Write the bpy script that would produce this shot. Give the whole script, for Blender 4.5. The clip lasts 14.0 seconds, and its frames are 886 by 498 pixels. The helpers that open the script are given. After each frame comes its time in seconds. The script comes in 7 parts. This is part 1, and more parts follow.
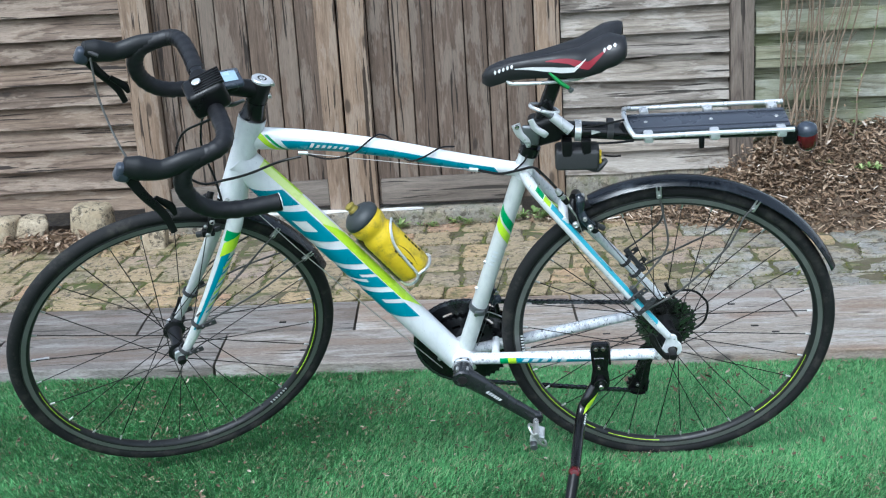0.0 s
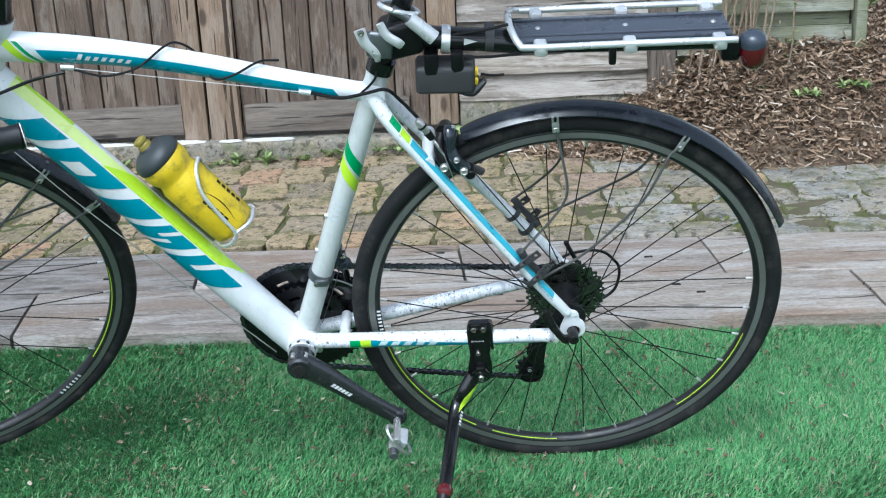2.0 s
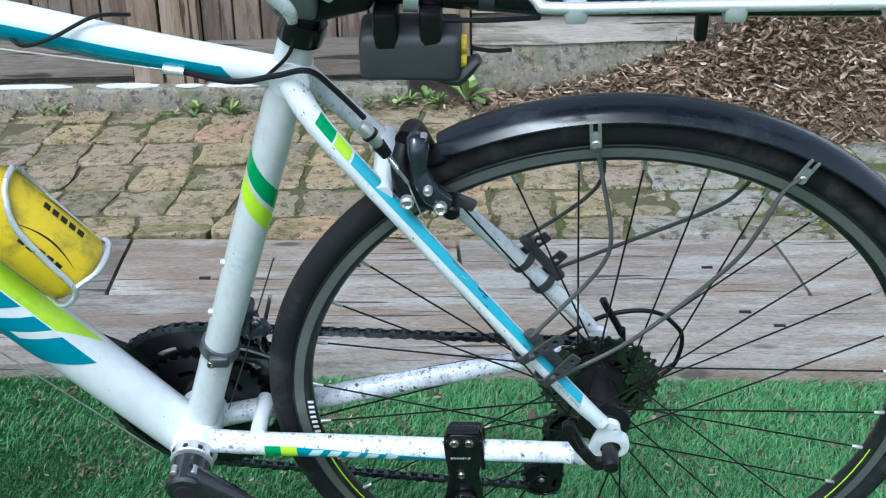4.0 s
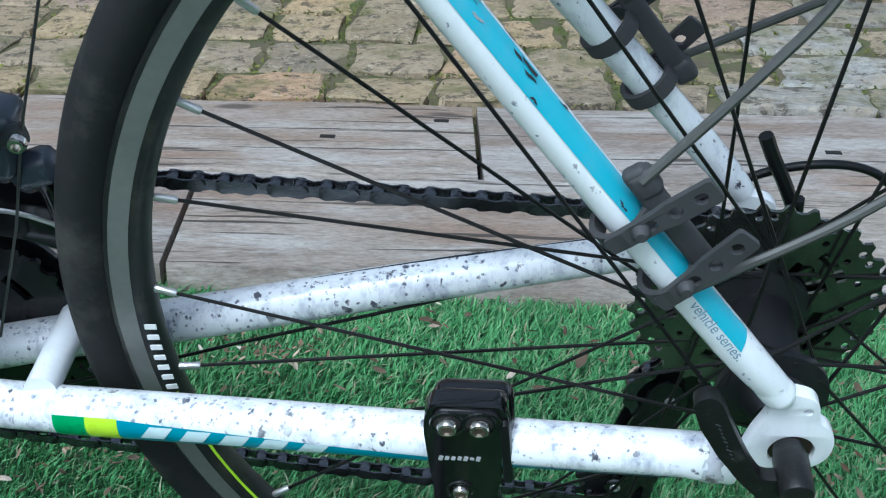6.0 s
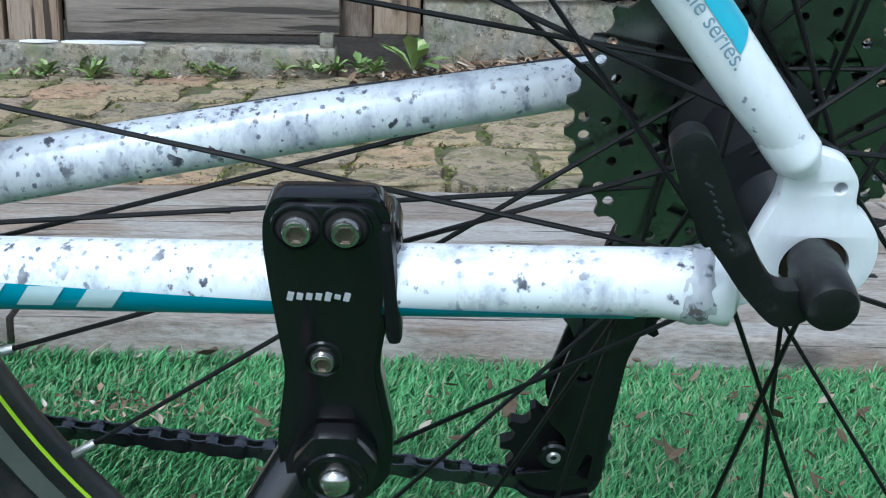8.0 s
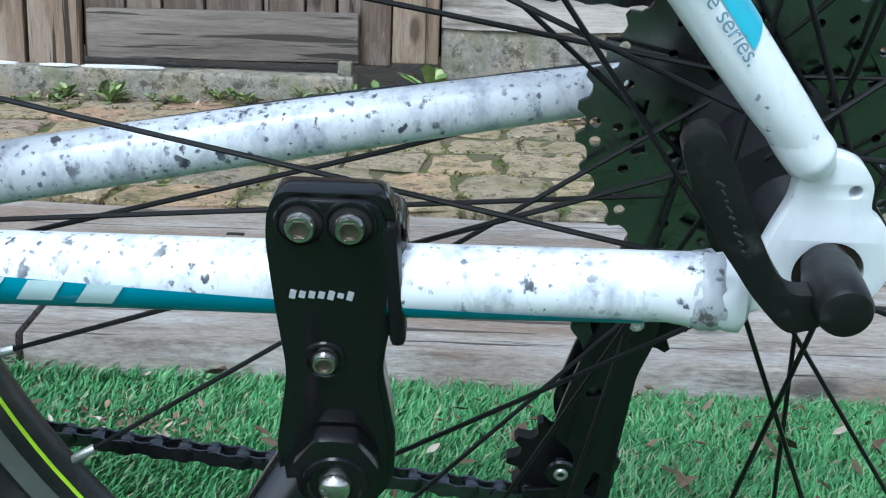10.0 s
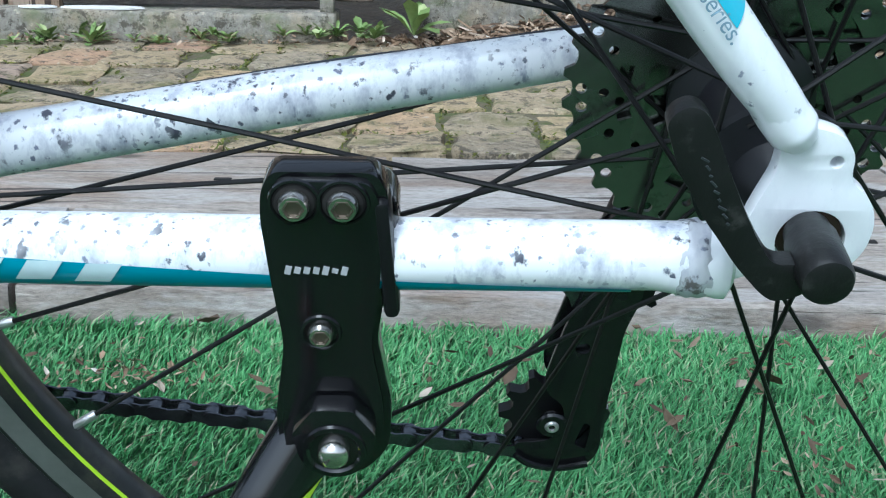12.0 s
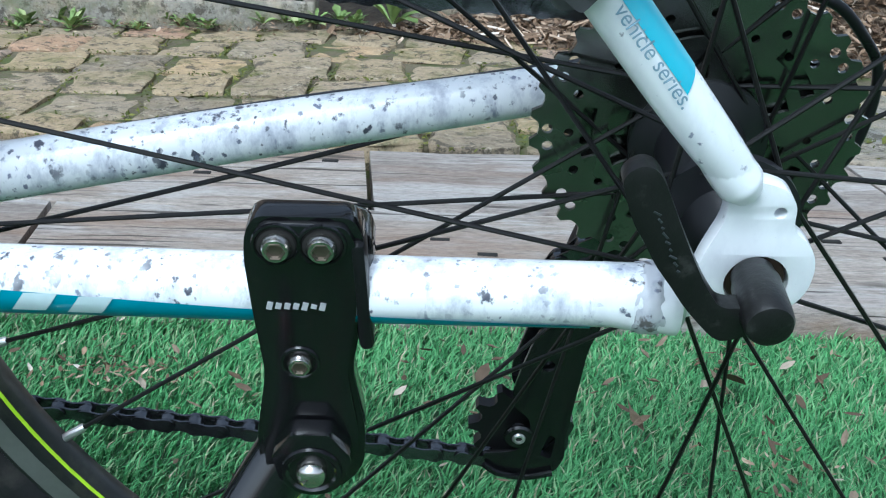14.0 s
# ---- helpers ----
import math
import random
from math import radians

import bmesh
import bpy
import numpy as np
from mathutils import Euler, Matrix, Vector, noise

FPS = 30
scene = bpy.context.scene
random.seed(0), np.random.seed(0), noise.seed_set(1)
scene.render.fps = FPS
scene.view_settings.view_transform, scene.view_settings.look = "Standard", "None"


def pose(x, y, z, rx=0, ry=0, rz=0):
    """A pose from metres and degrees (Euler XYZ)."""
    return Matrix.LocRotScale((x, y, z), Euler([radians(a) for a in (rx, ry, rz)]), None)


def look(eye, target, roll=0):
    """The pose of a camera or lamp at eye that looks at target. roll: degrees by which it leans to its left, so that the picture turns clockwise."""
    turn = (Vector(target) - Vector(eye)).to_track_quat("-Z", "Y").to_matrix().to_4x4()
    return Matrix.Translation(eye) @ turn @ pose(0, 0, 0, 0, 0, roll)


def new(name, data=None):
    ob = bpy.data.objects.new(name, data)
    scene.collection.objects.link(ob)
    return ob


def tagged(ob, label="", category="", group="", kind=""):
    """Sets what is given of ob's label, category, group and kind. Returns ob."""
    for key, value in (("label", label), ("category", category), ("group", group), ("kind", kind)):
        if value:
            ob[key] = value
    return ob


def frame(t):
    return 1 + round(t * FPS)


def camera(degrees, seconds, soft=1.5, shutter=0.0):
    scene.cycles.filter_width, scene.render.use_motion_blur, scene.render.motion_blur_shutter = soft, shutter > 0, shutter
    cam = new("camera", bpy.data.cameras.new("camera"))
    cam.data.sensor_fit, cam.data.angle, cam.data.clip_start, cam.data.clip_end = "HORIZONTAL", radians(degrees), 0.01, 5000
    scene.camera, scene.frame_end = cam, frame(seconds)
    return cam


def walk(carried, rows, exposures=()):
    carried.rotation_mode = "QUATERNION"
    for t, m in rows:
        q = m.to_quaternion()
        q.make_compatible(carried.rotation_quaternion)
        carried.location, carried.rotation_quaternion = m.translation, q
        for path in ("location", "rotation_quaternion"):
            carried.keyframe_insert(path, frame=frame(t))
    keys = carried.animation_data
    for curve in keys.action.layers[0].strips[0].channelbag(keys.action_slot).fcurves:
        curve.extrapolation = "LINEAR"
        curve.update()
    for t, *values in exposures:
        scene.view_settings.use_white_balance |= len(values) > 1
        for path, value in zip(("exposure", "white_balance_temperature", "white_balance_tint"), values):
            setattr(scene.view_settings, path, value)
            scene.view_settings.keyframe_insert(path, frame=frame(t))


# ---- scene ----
# The bicycle leans on its stand: its own axes are the rear hub's, turned by LEAN about the long axis.
LEAN, HUB = 15.6, 0.32796
ROOT = pose(0, 0.03, HUB, LEAN, 0, 0)

cam = camera(38.951, 14.0, 1.15)
ROWS = [
    (0, -0.2620, -2.1144, 1.5480, 2.335, -32.267, 4.241),
    (0.5, -0.2653, -2.0729, 1.5145, 1.429, -32.806, 3.696),
    (1, -0.2543, -1.9685, 1.4527, -0.703, -33.827, 3.352),
    (1.5, -0.2202, -1.7922, 1.3471, -1.870, -34.415, 3.321),
    (2, -0.1698, -1.5690, 1.2389, -0.749, -35.805, 2.151),
    (2.5, -0.1572, -1.3967, 1.1782, 2.037, -37.345, 1.504),
    (2.7, -0.1521, -1.3331, 1.1500, 2.708, -37.853, 1.288),
    (4.8, -0.1009, -0.6556, 0.7715, 0.449, -42.355, 1.543),
    (5, -0.0979, -0.6004, 0.7243, 1.634, -43.694, 1.829),
    (5.5, -0.1198, -0.5075, 0.5929, 3.420, -46.161, 1.621),
    (6, -0.1265, -0.4303, 0.4415, 3.040, -42.543, 0.674),
    (6.5, -0.1239, -0.4055, 0.3294, 0.544, -37.696, -0.006),
    (7, -0.1192, -0.3940, 0.2538, -0.558, -35.368, 0.184),
    (7.5, -0.1082, -0.3834, 0.2073, -0.112, -33.687, -0.648),
    (9.8, -0.1054, -0.3856, 0.1837, 1.296, -30.246, -1.546),
    (10, -0.1037, -0.3847, 0.1827, 1.563, -30.717, -1.519),
    (10.5, -0.1045, -0.3842, 0.1818, 1.341, -32.919, -0.920),
    (11, -0.1015, -0.3809, 0.1851, 0.585, -33.452, -0.063),
    (11.5, -0.1035, -0.3776, 0.1901, 0.551, -33.807, -0.622),
    (12, -0.1056, -0.3841, 0.1986, 0.404, -33.970, -0.855),
    (12.5, -0.1115, -0.3893, 0.2104, 0.426, -32.661, -1.395),
    (13, -0.1064, -0.3928, 0.2216, 0.109, -33.226, -1.966),
    (13.5, -0.1047, -0.3933, 0.2286, -0.256, -34.641, -1.727),
    (14, -0.1043, -0.3949, 0.2303, -0.184, -35.026, -1.818),
]
walk(cam, [(t, ROOT @ pose(x, y, z, 90 + pitch, roll, yaw)) for t, x, y, z, yaw, pitch, roll in ROWS],
     exposures=[(0.0, 0.72, 5400, 4), (2.7, 0.75, 5400, 4), (4.8, 0.58, 5200, 2), (7.7, 0.60, 5200, 2), (9.8, 0.70, 5200, 2), (14.0, 0.80, 5200, 2)])

# ---- light: a bright overcast sky ----
world = bpy.data.worlds.new("overcast")
scene.world = world
world.use_nodes = True
wn = world.node_tree.nodes
sky = wn.new("ShaderNodeTexSky")
sky.sky_type, sky.sun_disc = "NISHITA", False
sky.sun_elevation, sky.sun_rotation = radians(50), radians(200)
sky.air_density, sky.dust_density, sky.ozone_density = 1.0, 4.0, 1.0
soft_sky = wn.new("ShaderNodeHueSaturation")
soft_sky.inputs["Saturation"].default_value = 0.35
world.node_tree.links.new(sky.outputs[0], soft_sky.inputs["Color"])
world.node_tree.links.new(soft_sky.outputs[0], wn["Background"].inputs[0])
wn["Background"].inputs[1].default_value = 0.13
sun = new("sun", bpy.data.lights.new("sun", "SUN"))
sun.data.energy, sun.data.angle, sun.data.color = 1.3, radians(25), (1.0, 0.97, 0.92)
sun.matrix_world = look((-0.9, -2.2, 3.6), (0, 0, 0))


# ---- materials ----
def ramp(nt, fac, stops):
    r = nt.nodes.new("ShaderNodeValToRGB")
    while len(r.color_ramp.elements) < len(stops):
        r.color_ramp.elements.new(0.5)
    for e, (p, c) in zip(r.color_ramp.elements, stops):
        e.position, e.color = p, (*c, 1) if len(c) == 3 else (c[0], c[0], c[0], 1)
    nt.links.new(fac, r.inputs[0])
    return r.outputs[0]


def mixed(nt, fac, a, b, kind="MIX"):
    m = nt.nodes.new("ShaderNodeMix")
    m.data_type, m.blend_type = "RGBA", kind
    for sock, v in ((m.inputs[0], fac), (m.inputs[6], a), (m.inputs[7], b)):
        if isinstance(v, bpy.types.NodeSocket):
            nt.links.new(v, sock)
        elif isinstance(v, (int, float)):
            sock.default_value = v
        else:
            sock.default_value = (*v, 1)
    return m.outputs[2]


def coords(nt, stretch=(1, 1, 1), shuffle=False):
    c = nt.nodes.new("ShaderNodeTexCoord")
    m = nt.nodes.new("ShaderNodeMapping")
    m.inputs["Scale"].default_value = stretch
    nt.links.new(c.outputs["Object"], m.inputs[0])
    if shuffle:
        o = nt.nodes.new("ShaderNodeObjectInfo")
        k = nt.nodes.new("ShaderNodeVectorMath")
        k.operation = "SCALE"
        k.inputs[0].default_value = (37.0, 53.0, 71.0)
        nt.links.new(o.outputs["Random"], k.inputs["Scale"])
        nt.links.new(k.outputs[0], m.inputs["Location"])
    return m.outputs[0]


def maths(nt, kind, a, b):
    n = nt.nodes.new("ShaderNodeMath")
    n.operation = kind
    for sock, v in zip(n.inputs, (a, b)):
        if isinstance(v, bpy.types.NodeSocket):
            nt.links.new(v, sock)
        else:
            sock.default_value = v
    return n.outputs[0]


def noise_tex(nt, vec, scale, detail=4.0, rough=0.6, warp=0.0):
    n = nt.nodes.new("ShaderNodeTexNoise")
    n.inputs["Scale"].default_value, n.inputs["Detail"].default_value = scale, detail
    n.inputs["Roughness"].default_value, n.inputs["Distortion"].default_value = rough, warp
    nt.links.new(vec, n.inputs["Vector"])
    return n.outputs["Fac"]


def begin(name, rough=0.5, metal=0.0):
    m = bpy.data.materials.new(name)
    m.use_nodes = True
    b = m.node_tree.nodes["Principled BSDF"]
    b.inputs["Roughness"].default_value, b.inputs["Metallic"].default_value = rough, metal
    return m, m.node_tree, b


def bump(nt, b, height, strength, distance):
    k = nt.nodes.new("ShaderNodeBump")
    k.inputs["Strength"].default_value, k.inputs["Distance"].default_value = strength, distance
    nt.links.new(height, k.inputs["Height"])
    nt.links.new(k.outputs[0], b.inputs["Normal"])


def plain(name, base, rough=0.5, metal=0.0, grain=150.0, vary=0.25, relief=0.15, depth=0.0006, dirt=None, dirt_at=(0.6, 0.72), dirt_scale=30.0, coat=0.0, spec=0.5):
    """A surface of one colour with fine grain, broad unevenness and, if given, patches of dirt."""
    m, nt, b = begin(name, rough, metal)
    v = coords(nt)
    fine, broad = noise_tex(nt, v, grain), noise_tex(nt, v, grain / 12)
    lo, hi = [c * (1 - vary) for c in base], [min(1, c * (1 + vary * 0.6)) for c in base]
    col = mixed(nt, 0.35, ramp(nt, broad, [(0.3, lo), (0.7, hi)]), ramp(nt, fine, [(0.3, lo), (0.7, hi)]))
    if dirt:
        d = ramp(nt, noise_tex(nt, v, dirt_scale, 6, 0.65), [(dirt_at[0], (0,)), (dirt_at[1], (1,))])
        col = mixed(nt, d, col, dirt)
    nt.links.new(col, b.inputs["Base Color"])
    nt.links.new(ramp(nt, broad, [(0.3, (max(0.03, rough - 0.1),)), (0.7, (min(1, rough + 0.12),))]), b.inputs["Roughness"])
    b.inputs["Specular IOR Level"].default_value = spec
    if coat:
        b.inputs["Coat Weight"].default_value, b.inputs["Coat Roughness"].default_value = coat, 0.12
    if relief:
        bump(nt, b, fine, relief, depth)
    return m


def wood(name, dark, mid, light, along=0, grain=26.0, green=None, bright=None, knots=True, relief=0.6, wet=0.8, stain=None, streak=14.0, hair=26.0, deep=0.6, rings_n=11.0, ring_mix=0.5):
    """Weathered wood whose grain runs along the given axis of the board."""
    m, nt, b = begin(name, wet)
    st = [grain, grain, grain]
    st[along] = grain / streak
    v = coords(nt, st, True)
    v1 = coords(nt, (1, 1, 1), True)
    st2 = [2.2, 2.2, 2.2]
    st2[along] = 0.5
    # growth rings: contour lines of a long soft noise, as in flat-sawn boards
    st3 = [9.0, 9.0, 9.0]
    st3[along] = 0.9
    field = noise_tex(nt, coords(nt, st3, True), 1.0, 1.5, 0.45, 0.25)
    rings = maths(nt, "FRACT", maths(nt, "MULTIPLY", field, rings_n), 0.0)
    fibre, broad = noise_tex(nt, v, 3.0, 6, 0.7, 0.6), noise_tex(nt, coords(nt, st2, True), 3.0, 3)
    col = ramp(nt, fibre, [(0.3, dark), (0.52, mid), (0.75, light)])
    col = mixed(nt, ring_mix, col, ramp(nt, rings, [(0.0, dark), (0.12, mid), (0.6, light), (0.9, mid), (1.0, dark)]))
    col = mixed(nt, ramp(nt, broad, [(0.35, (0.0,)), (0.75, (0.55,))]), col, mixed(nt, 0.5, col, dark))
    o = nt.nodes.new("ShaderNodeObjectInfo")
    tone = ramp(nt, o.outputs["Random"], [(0.0, (0.78, 0.76, 0.74)), (0.5, (1, 1, 1)), (1.0, (1.18, 1.15, 1.08))])
    col = mixed(nt, 1.0, col, tone, "MULTIPLY")
    if bright:
        col = mixed(nt, ramp(nt, noise_tex(nt, coords(nt, [s * 1.7 for s in st2], True), 4.0, 5, 0.7), [(0.5, (0,)), (0.56, (0.5,))]), col, bright)
    if stain:
        col = mixed(nt, ramp(nt, noise_tex(nt, coords(nt, [s * 1.3 for s in st2], True), 3.0, 4, 0.6), [(0.48, (0,)), (0.64, (0.65,))]), col, stain)
    fine = [330.0, 330.0, 330.0]
    fine[along] = hair
    col = mixed(nt, 1.0, col, ramp(nt, noise_tex(nt, coords(nt, fine, True), 1.0, 3, 0.7), [(0.32, [1 - 0.42 * deep] * 3), (0.5, (1.0, 1.0, 1.0)), (0.7, [1 + 0.26 * deep] * 3)]), "MULTIPLY")
    cr = [70.0, 70.0, 70.0]
    cr[along] = 2.6
    crack = ramp(nt, noise_tex(nt, coords(nt, cr, True), 1.0, 3, 0.55, 0.4), [(0.345, (1,)), (0.375, (0,))])
    col = mixed(nt, crack, col, [c * 0.45 for c in dark])
    if green:
        col = mixed(nt, ramp(nt, noise_tex(nt, v1, 5.0, 4), [(0.4, (0,)), (0.7, (0.75,))]), col, green)
    if knots:
        vo = nt.nodes.new("ShaderNodeTexVoronoi")
        vo.inputs["Scale"].default_value = 1.0
        ks = [9.0, 9.0, 9.0]
        ks[along] = 3.6
        nt.links.new(coords(nt, ks, True), vo.inputs["Vector"])
        col = mixed(nt, ramp(nt, vo.outputs["Distance"], [(0.07, (0.75,)), (0.12, (0.0,))]), col, [c * 0.35 for c in dark])
    nt.links.new(col, b.inputs["Base Color"])
    bump(nt, b, mixed(nt, crack, fibre, (0, 0, 0)), relief, 0.003)
    return m


def blobs(nt, vec, scale, few, most, ragged):
    """Ragged round spots, each cell with a size of its own; few: the share of cells that stay bare."""
    vo = nt.nodes.new("ShaderNodeTexVoronoi")
    vo.inputs["Scale"].default_value = scale
    nt.links.new(vec, vo.inputs["Vector"])
    size = ramp(nt, vo.outputs["Color"], [(few, (0.0,)), (min(1.0, few + 0.35), (most,))])
    k = maths(nt, "SUBTRACT", size, vo.outputs["Distance"])
    k = maths(nt, "ADD", k, maths(nt, "MULTIPLY", maths(nt, "SUBTRACT", noise_tex(nt, vec, scale * 2.2, 3, 0.6), 0.55), ragged))
    return ramp(nt, k, [(0.0, (0,)), (0.18, (1,))])


def speckled_paint(name, base, spots, few, few_large, rough=0.3, smear=0.0, drips=0.0):
    """White frame paint with fine chips, larger flakes and smears of tar and dried mud."""
    m, nt, b = begin(name, rough)
    v = coords(nt)
    fine, large = blobs(nt, coords(nt, (1.0, 1.0, 0.8)), 300.0, few, 0.42, 1.1), blobs(nt, coords(nt, (1.0, 1.0, 0.7)), 130.0, few_large, 0.46, 1.7)
    thick = ramp(nt, noise_tex(nt, v, 38.0, 3, 0.6), [(0.38, (0.35,)), (0.54, (1.0,))])
    fine, large = maths(nt, "MULTIPLY", fine, thick), maths(nt, "MULTIPLY", large, thick)
    film = ramp(nt, noise_tex(nt, v, 14.0, 5, 0.6), [(0.35, base), (0.75, [c * 0.9 for c in base])])
    streak = ramp(nt, noise_tex(nt, coords(nt, (1.0, 1.0, 0.45)), 85.0, 5, 0.7), [(0.48, (0,)), (0.70, (smear,))])
    col = mixed(nt, streak, film, (0.30, 0.32, 0.40))
    tint = ramp(nt, noise_tex(nt, v, 60.0, 2), [(0.4, spots), (0.6, (0.20, 0.22, 0.30))])
    col = mixed(nt, fine, col, tint)
    col = mixed(nt, large, col, spots)
    if drips:
        # soft blue-grey runs of road grime, drawn out down the tube
        run = blobs(nt, coords(nt, (1.0, 1.0, 0.38)), 150.0, 0.50, 0.40, 1.5)
        col = mixed(nt, maths(nt, "MULTIPLY", run, drips), col, (0.20, 0.22, 0.31))
    nt.links.new(col, b.inputs["Base Color"])
    b.inputs["Coat Weight"].default_value, b.inputs["Coat Roughness"].default_value = 0.35, 0.15
    bump(nt, b, large, -0.25, 0.0004)
    return m


def island(name, stops, rough=0.7, fine=None, sheen=0.0):
    """Loose small pieces, each with its own tone."""
    m, nt, b = begin(name, rough)
    g = nt.nodes.new("ShaderNodeNewGeometry")
    col = ramp(nt, g.outputs["Random Per Island"], stops)
    col = mixed(nt, 0.5, col, mixed(nt, 1.0, col, ramp(nt, noise_tex(nt, coords(nt), fine or 9.0, 4), [(0.3, (0.5, 0.5, 0.5)), (0.7, (1.4, 1.4, 1.4))]), "MULTIPLY"))
    nt.links.new(col, b.inputs["Base Color"])
    b.inputs["Specular IOR Level"].default_value = 0.3
    return m


WHITE = (0.80, 0.82, 0.84)
frame_paint = speckled_paint("white_frame_paint", WHITE, (0.10, 0.10, 0.11), 0.82, 0.99, 0.3, 0.16)
stay_paint = speckled_paint("chipped_white_paint", WHITE, (0.060, 0.062, 0.085), 0.30, 0.46, 0.3, 0.85, 0.75)
grimy_weld = speckled_paint("grimy_weld_paint", (0.52, 0.53, 0.56), (0.12, 0.11, 0.11), 0.25, 0.4, 0.5, 0.9)
# Duller white: dirt film plus shade of the down-facing seat tube, in one colour.
dusty_shaded_paint = speckled_paint("dusty_shaded_white_paint", (0.62, 0.645, 0.63), (0.16, 0.17, 0.18), 0.78, 0.985, 0.34, 0.30)
flecked_stay = speckled_paint("lightly_chipped_white_paint", WHITE, (0.05, 0.052, 0.07), 0.50, 0.72, 0.3, 0.5, 0.35)
teal = plain("teal_decal", (0.012, 0.24, 0.33), 0.32, vary=0.1, relief=0.0, coat=0.3)
fleck_paint = speckled_paint("flecked_white_paint", WHITE, (0.03, 0.03, 0.04), 0.48, 0.97, 0.3, 0.16)
cyan = speckled_paint("chipped_cyan_decal", (0.06, 0.42, 0.55), (0.04, 0.05, 0.07), 0.72, 0.86, 0.32, 0.15)
lime = plain("lime_decal", (0.50, 0.76, 0.02), 0.32, vary=0.08, relief=0.0, coat=0.3)
pale_lime = plain("pale_lime_decal", (0.72, 0.85, 0.30), 0.32, vary=0.08, relief=0.0, coat=0.3)
leaf_green = plain("green_decal", (0.01, 0.30, 0.09), 0.32, vary=0.1, relief=0.0, coat=0.3)
pale_print = plain("pale_teal_print", (0.52, 0.64, 0.66), 0.4, vary=0.15, relief=0.0)
faint_grey = plain("faint_grey_print", (0.61, 0.65, 0.68), 0.5, vary=0.1, relief=0.0)
brake_gloss = plain("glossy_brake_arm", (0.022, 0.028, 0.038), 0.16, vary=0.2, relief=0.0, coat=0.5)
decal_grey = plain("grey_print", (0.17, 0.27, 0.34), 0.5, vary=0.1, relief=0.0)
print_white = plain("white_print", (0.72, 0.72, 0.72), 0.4, vary=0.1, relief=0.0)
rubber = plain("tyre_rubber", (0.015, 0.015, 0.016), 0.75, spec=0.3, grain=260, vary=0.35, relief=0.35, dirt=(0.075, 0.07, 0.06), dirt_at=(0.5, 0.8), dirt_scale=22)
brake_track = plain("worn_brake_track", (0.19, 0.195, 0.185), 0.38, 0.45, grain=220, vary=0.2, relief=0.15)
rim_black = plain("black_rim", (0.02, 0.021, 0.022), 0.4, 0.2, dirt=(0.08, 0.075, 0.06), dirt_at=(0.55, 0.85))
black_plastic = plain("black_plastic", (0.007, 0.007, 0.008), 0.34, grain=300, relief=0.15, dirt=(0.03, 0.03, 0.03), dirt_at=(0.66, 0.92), spec=0.3)
worn_black = plain("worn_black_lever", (0.007, 0.007, 0.007), 0.40, grain=420, vary=0.4, relief=0.3, dirt=(0.05, 0.049, 0.046), dirt_at=(0.58, 0.80), dirt_scale=120, spec=0.4)
gloss_black = plain("gloss_black", (0.006, 0.006, 0.007), 0.18, grain=200, vary=0.2, relief=0.04, dirt=(0.04, 0.04, 0.04), dirt_at=(0.68, 0.92), coat=0.2, spec=0.4)
grey_rubber = plain("grey_rubber", (0.045, 0.045, 0.048), 0.6, grain=300, relief=0.2)
bar_tape = plain("bar_tape", (0.007, 0.007, 0.009), 0.46, grain=420, relief=0.4, dirt=(0.035, 0.035, 0.04), dirt_at=(0.64, 0.92))
hood_rubber = plain("hood_rubber", (0.009, 0.010, 0.012), 0.5, grain=500, relief=0.35)
fender_black = plain("fender_plastic", (0.012, 0.015, 0.021), 0.20, grain=60, vary=0.3, relief=0.04, dirt=(0.06, 0.068, 0.082), dirt_at=(0.54, 0.82), dirt_scale=18)
steel = plain("bright_steel", (0.60, 0.59, 0.58), 0.34, 0.8, vary=0.15, relief=0.05)
clip_steel = plain("dull_clip_steel", (0.46, 0.46, 0.45), 0.34, 0.7, vary=0.15, relief=0.1, dirt=(0.2, 0.18, 0.15))
socket_metal = plain("dull_socket_steel", (0.16, 0.13, 0.10), 0.35, 0.7, vary=0.3, relief=0.05)
chrome = plain("polished_bolt", (0.58, 0.55, 0.51), 0.16, 0.97, vary=0.25, relief=0.03)
print_grey = plain("silver_print", (0.42, 0.42, 0.43), 0.4, vary=0.1, relief=0.0)
silver = plain("silver_alloy", (0.68, 0.69, 0.70), 0.28, 0.5, vary=0.15, relief=0.08)
grey_alloy = plain("grey_alloy", (0.17, 0.18, 0.19), 0.38, 0.75, vary=0.25, relief=0.1)
stay_wire = plain("dark_wire", (0.095, 0.095, 0.09), 0.5, 0.4, vary=0.2)
spoke_black = plain("black_spoke", (0.02, 0.019, 0.019), 0.35, 0.6, vary=0.3, relief=0.0)
cog_steel = plain("dark_cog_steel", (0.20, 0.205, 0.19), 0.22, 0.95, grain=90, vary=0.25, relief=0.03, dirt=(0.03, 0.03, 0.026), dirt_at=(0.58, 0.75), dirt_scale=60)
graphite = plain("graphite_crank_paint", (0.045, 0.047, 0.052), 0.24, 0.6, grain=200, vary=0.25, relief=0.03, coat=0.5)
chip_dark = plain("dark_chip", (0.02, 0.022, 0.03), 0.6, relief=0.2)
bare_metal = plain("bare_scratched_metal", (0.42, 0.44, 0.46), 0.4, 0.6, grain=600, vary=0.5, relief=0.3)
hub_black = plain("anodised_black_hub", (0.012, 0.012, 0.014), 0.36, 0.2, grain=160, vary=0.2, relief=0.03)
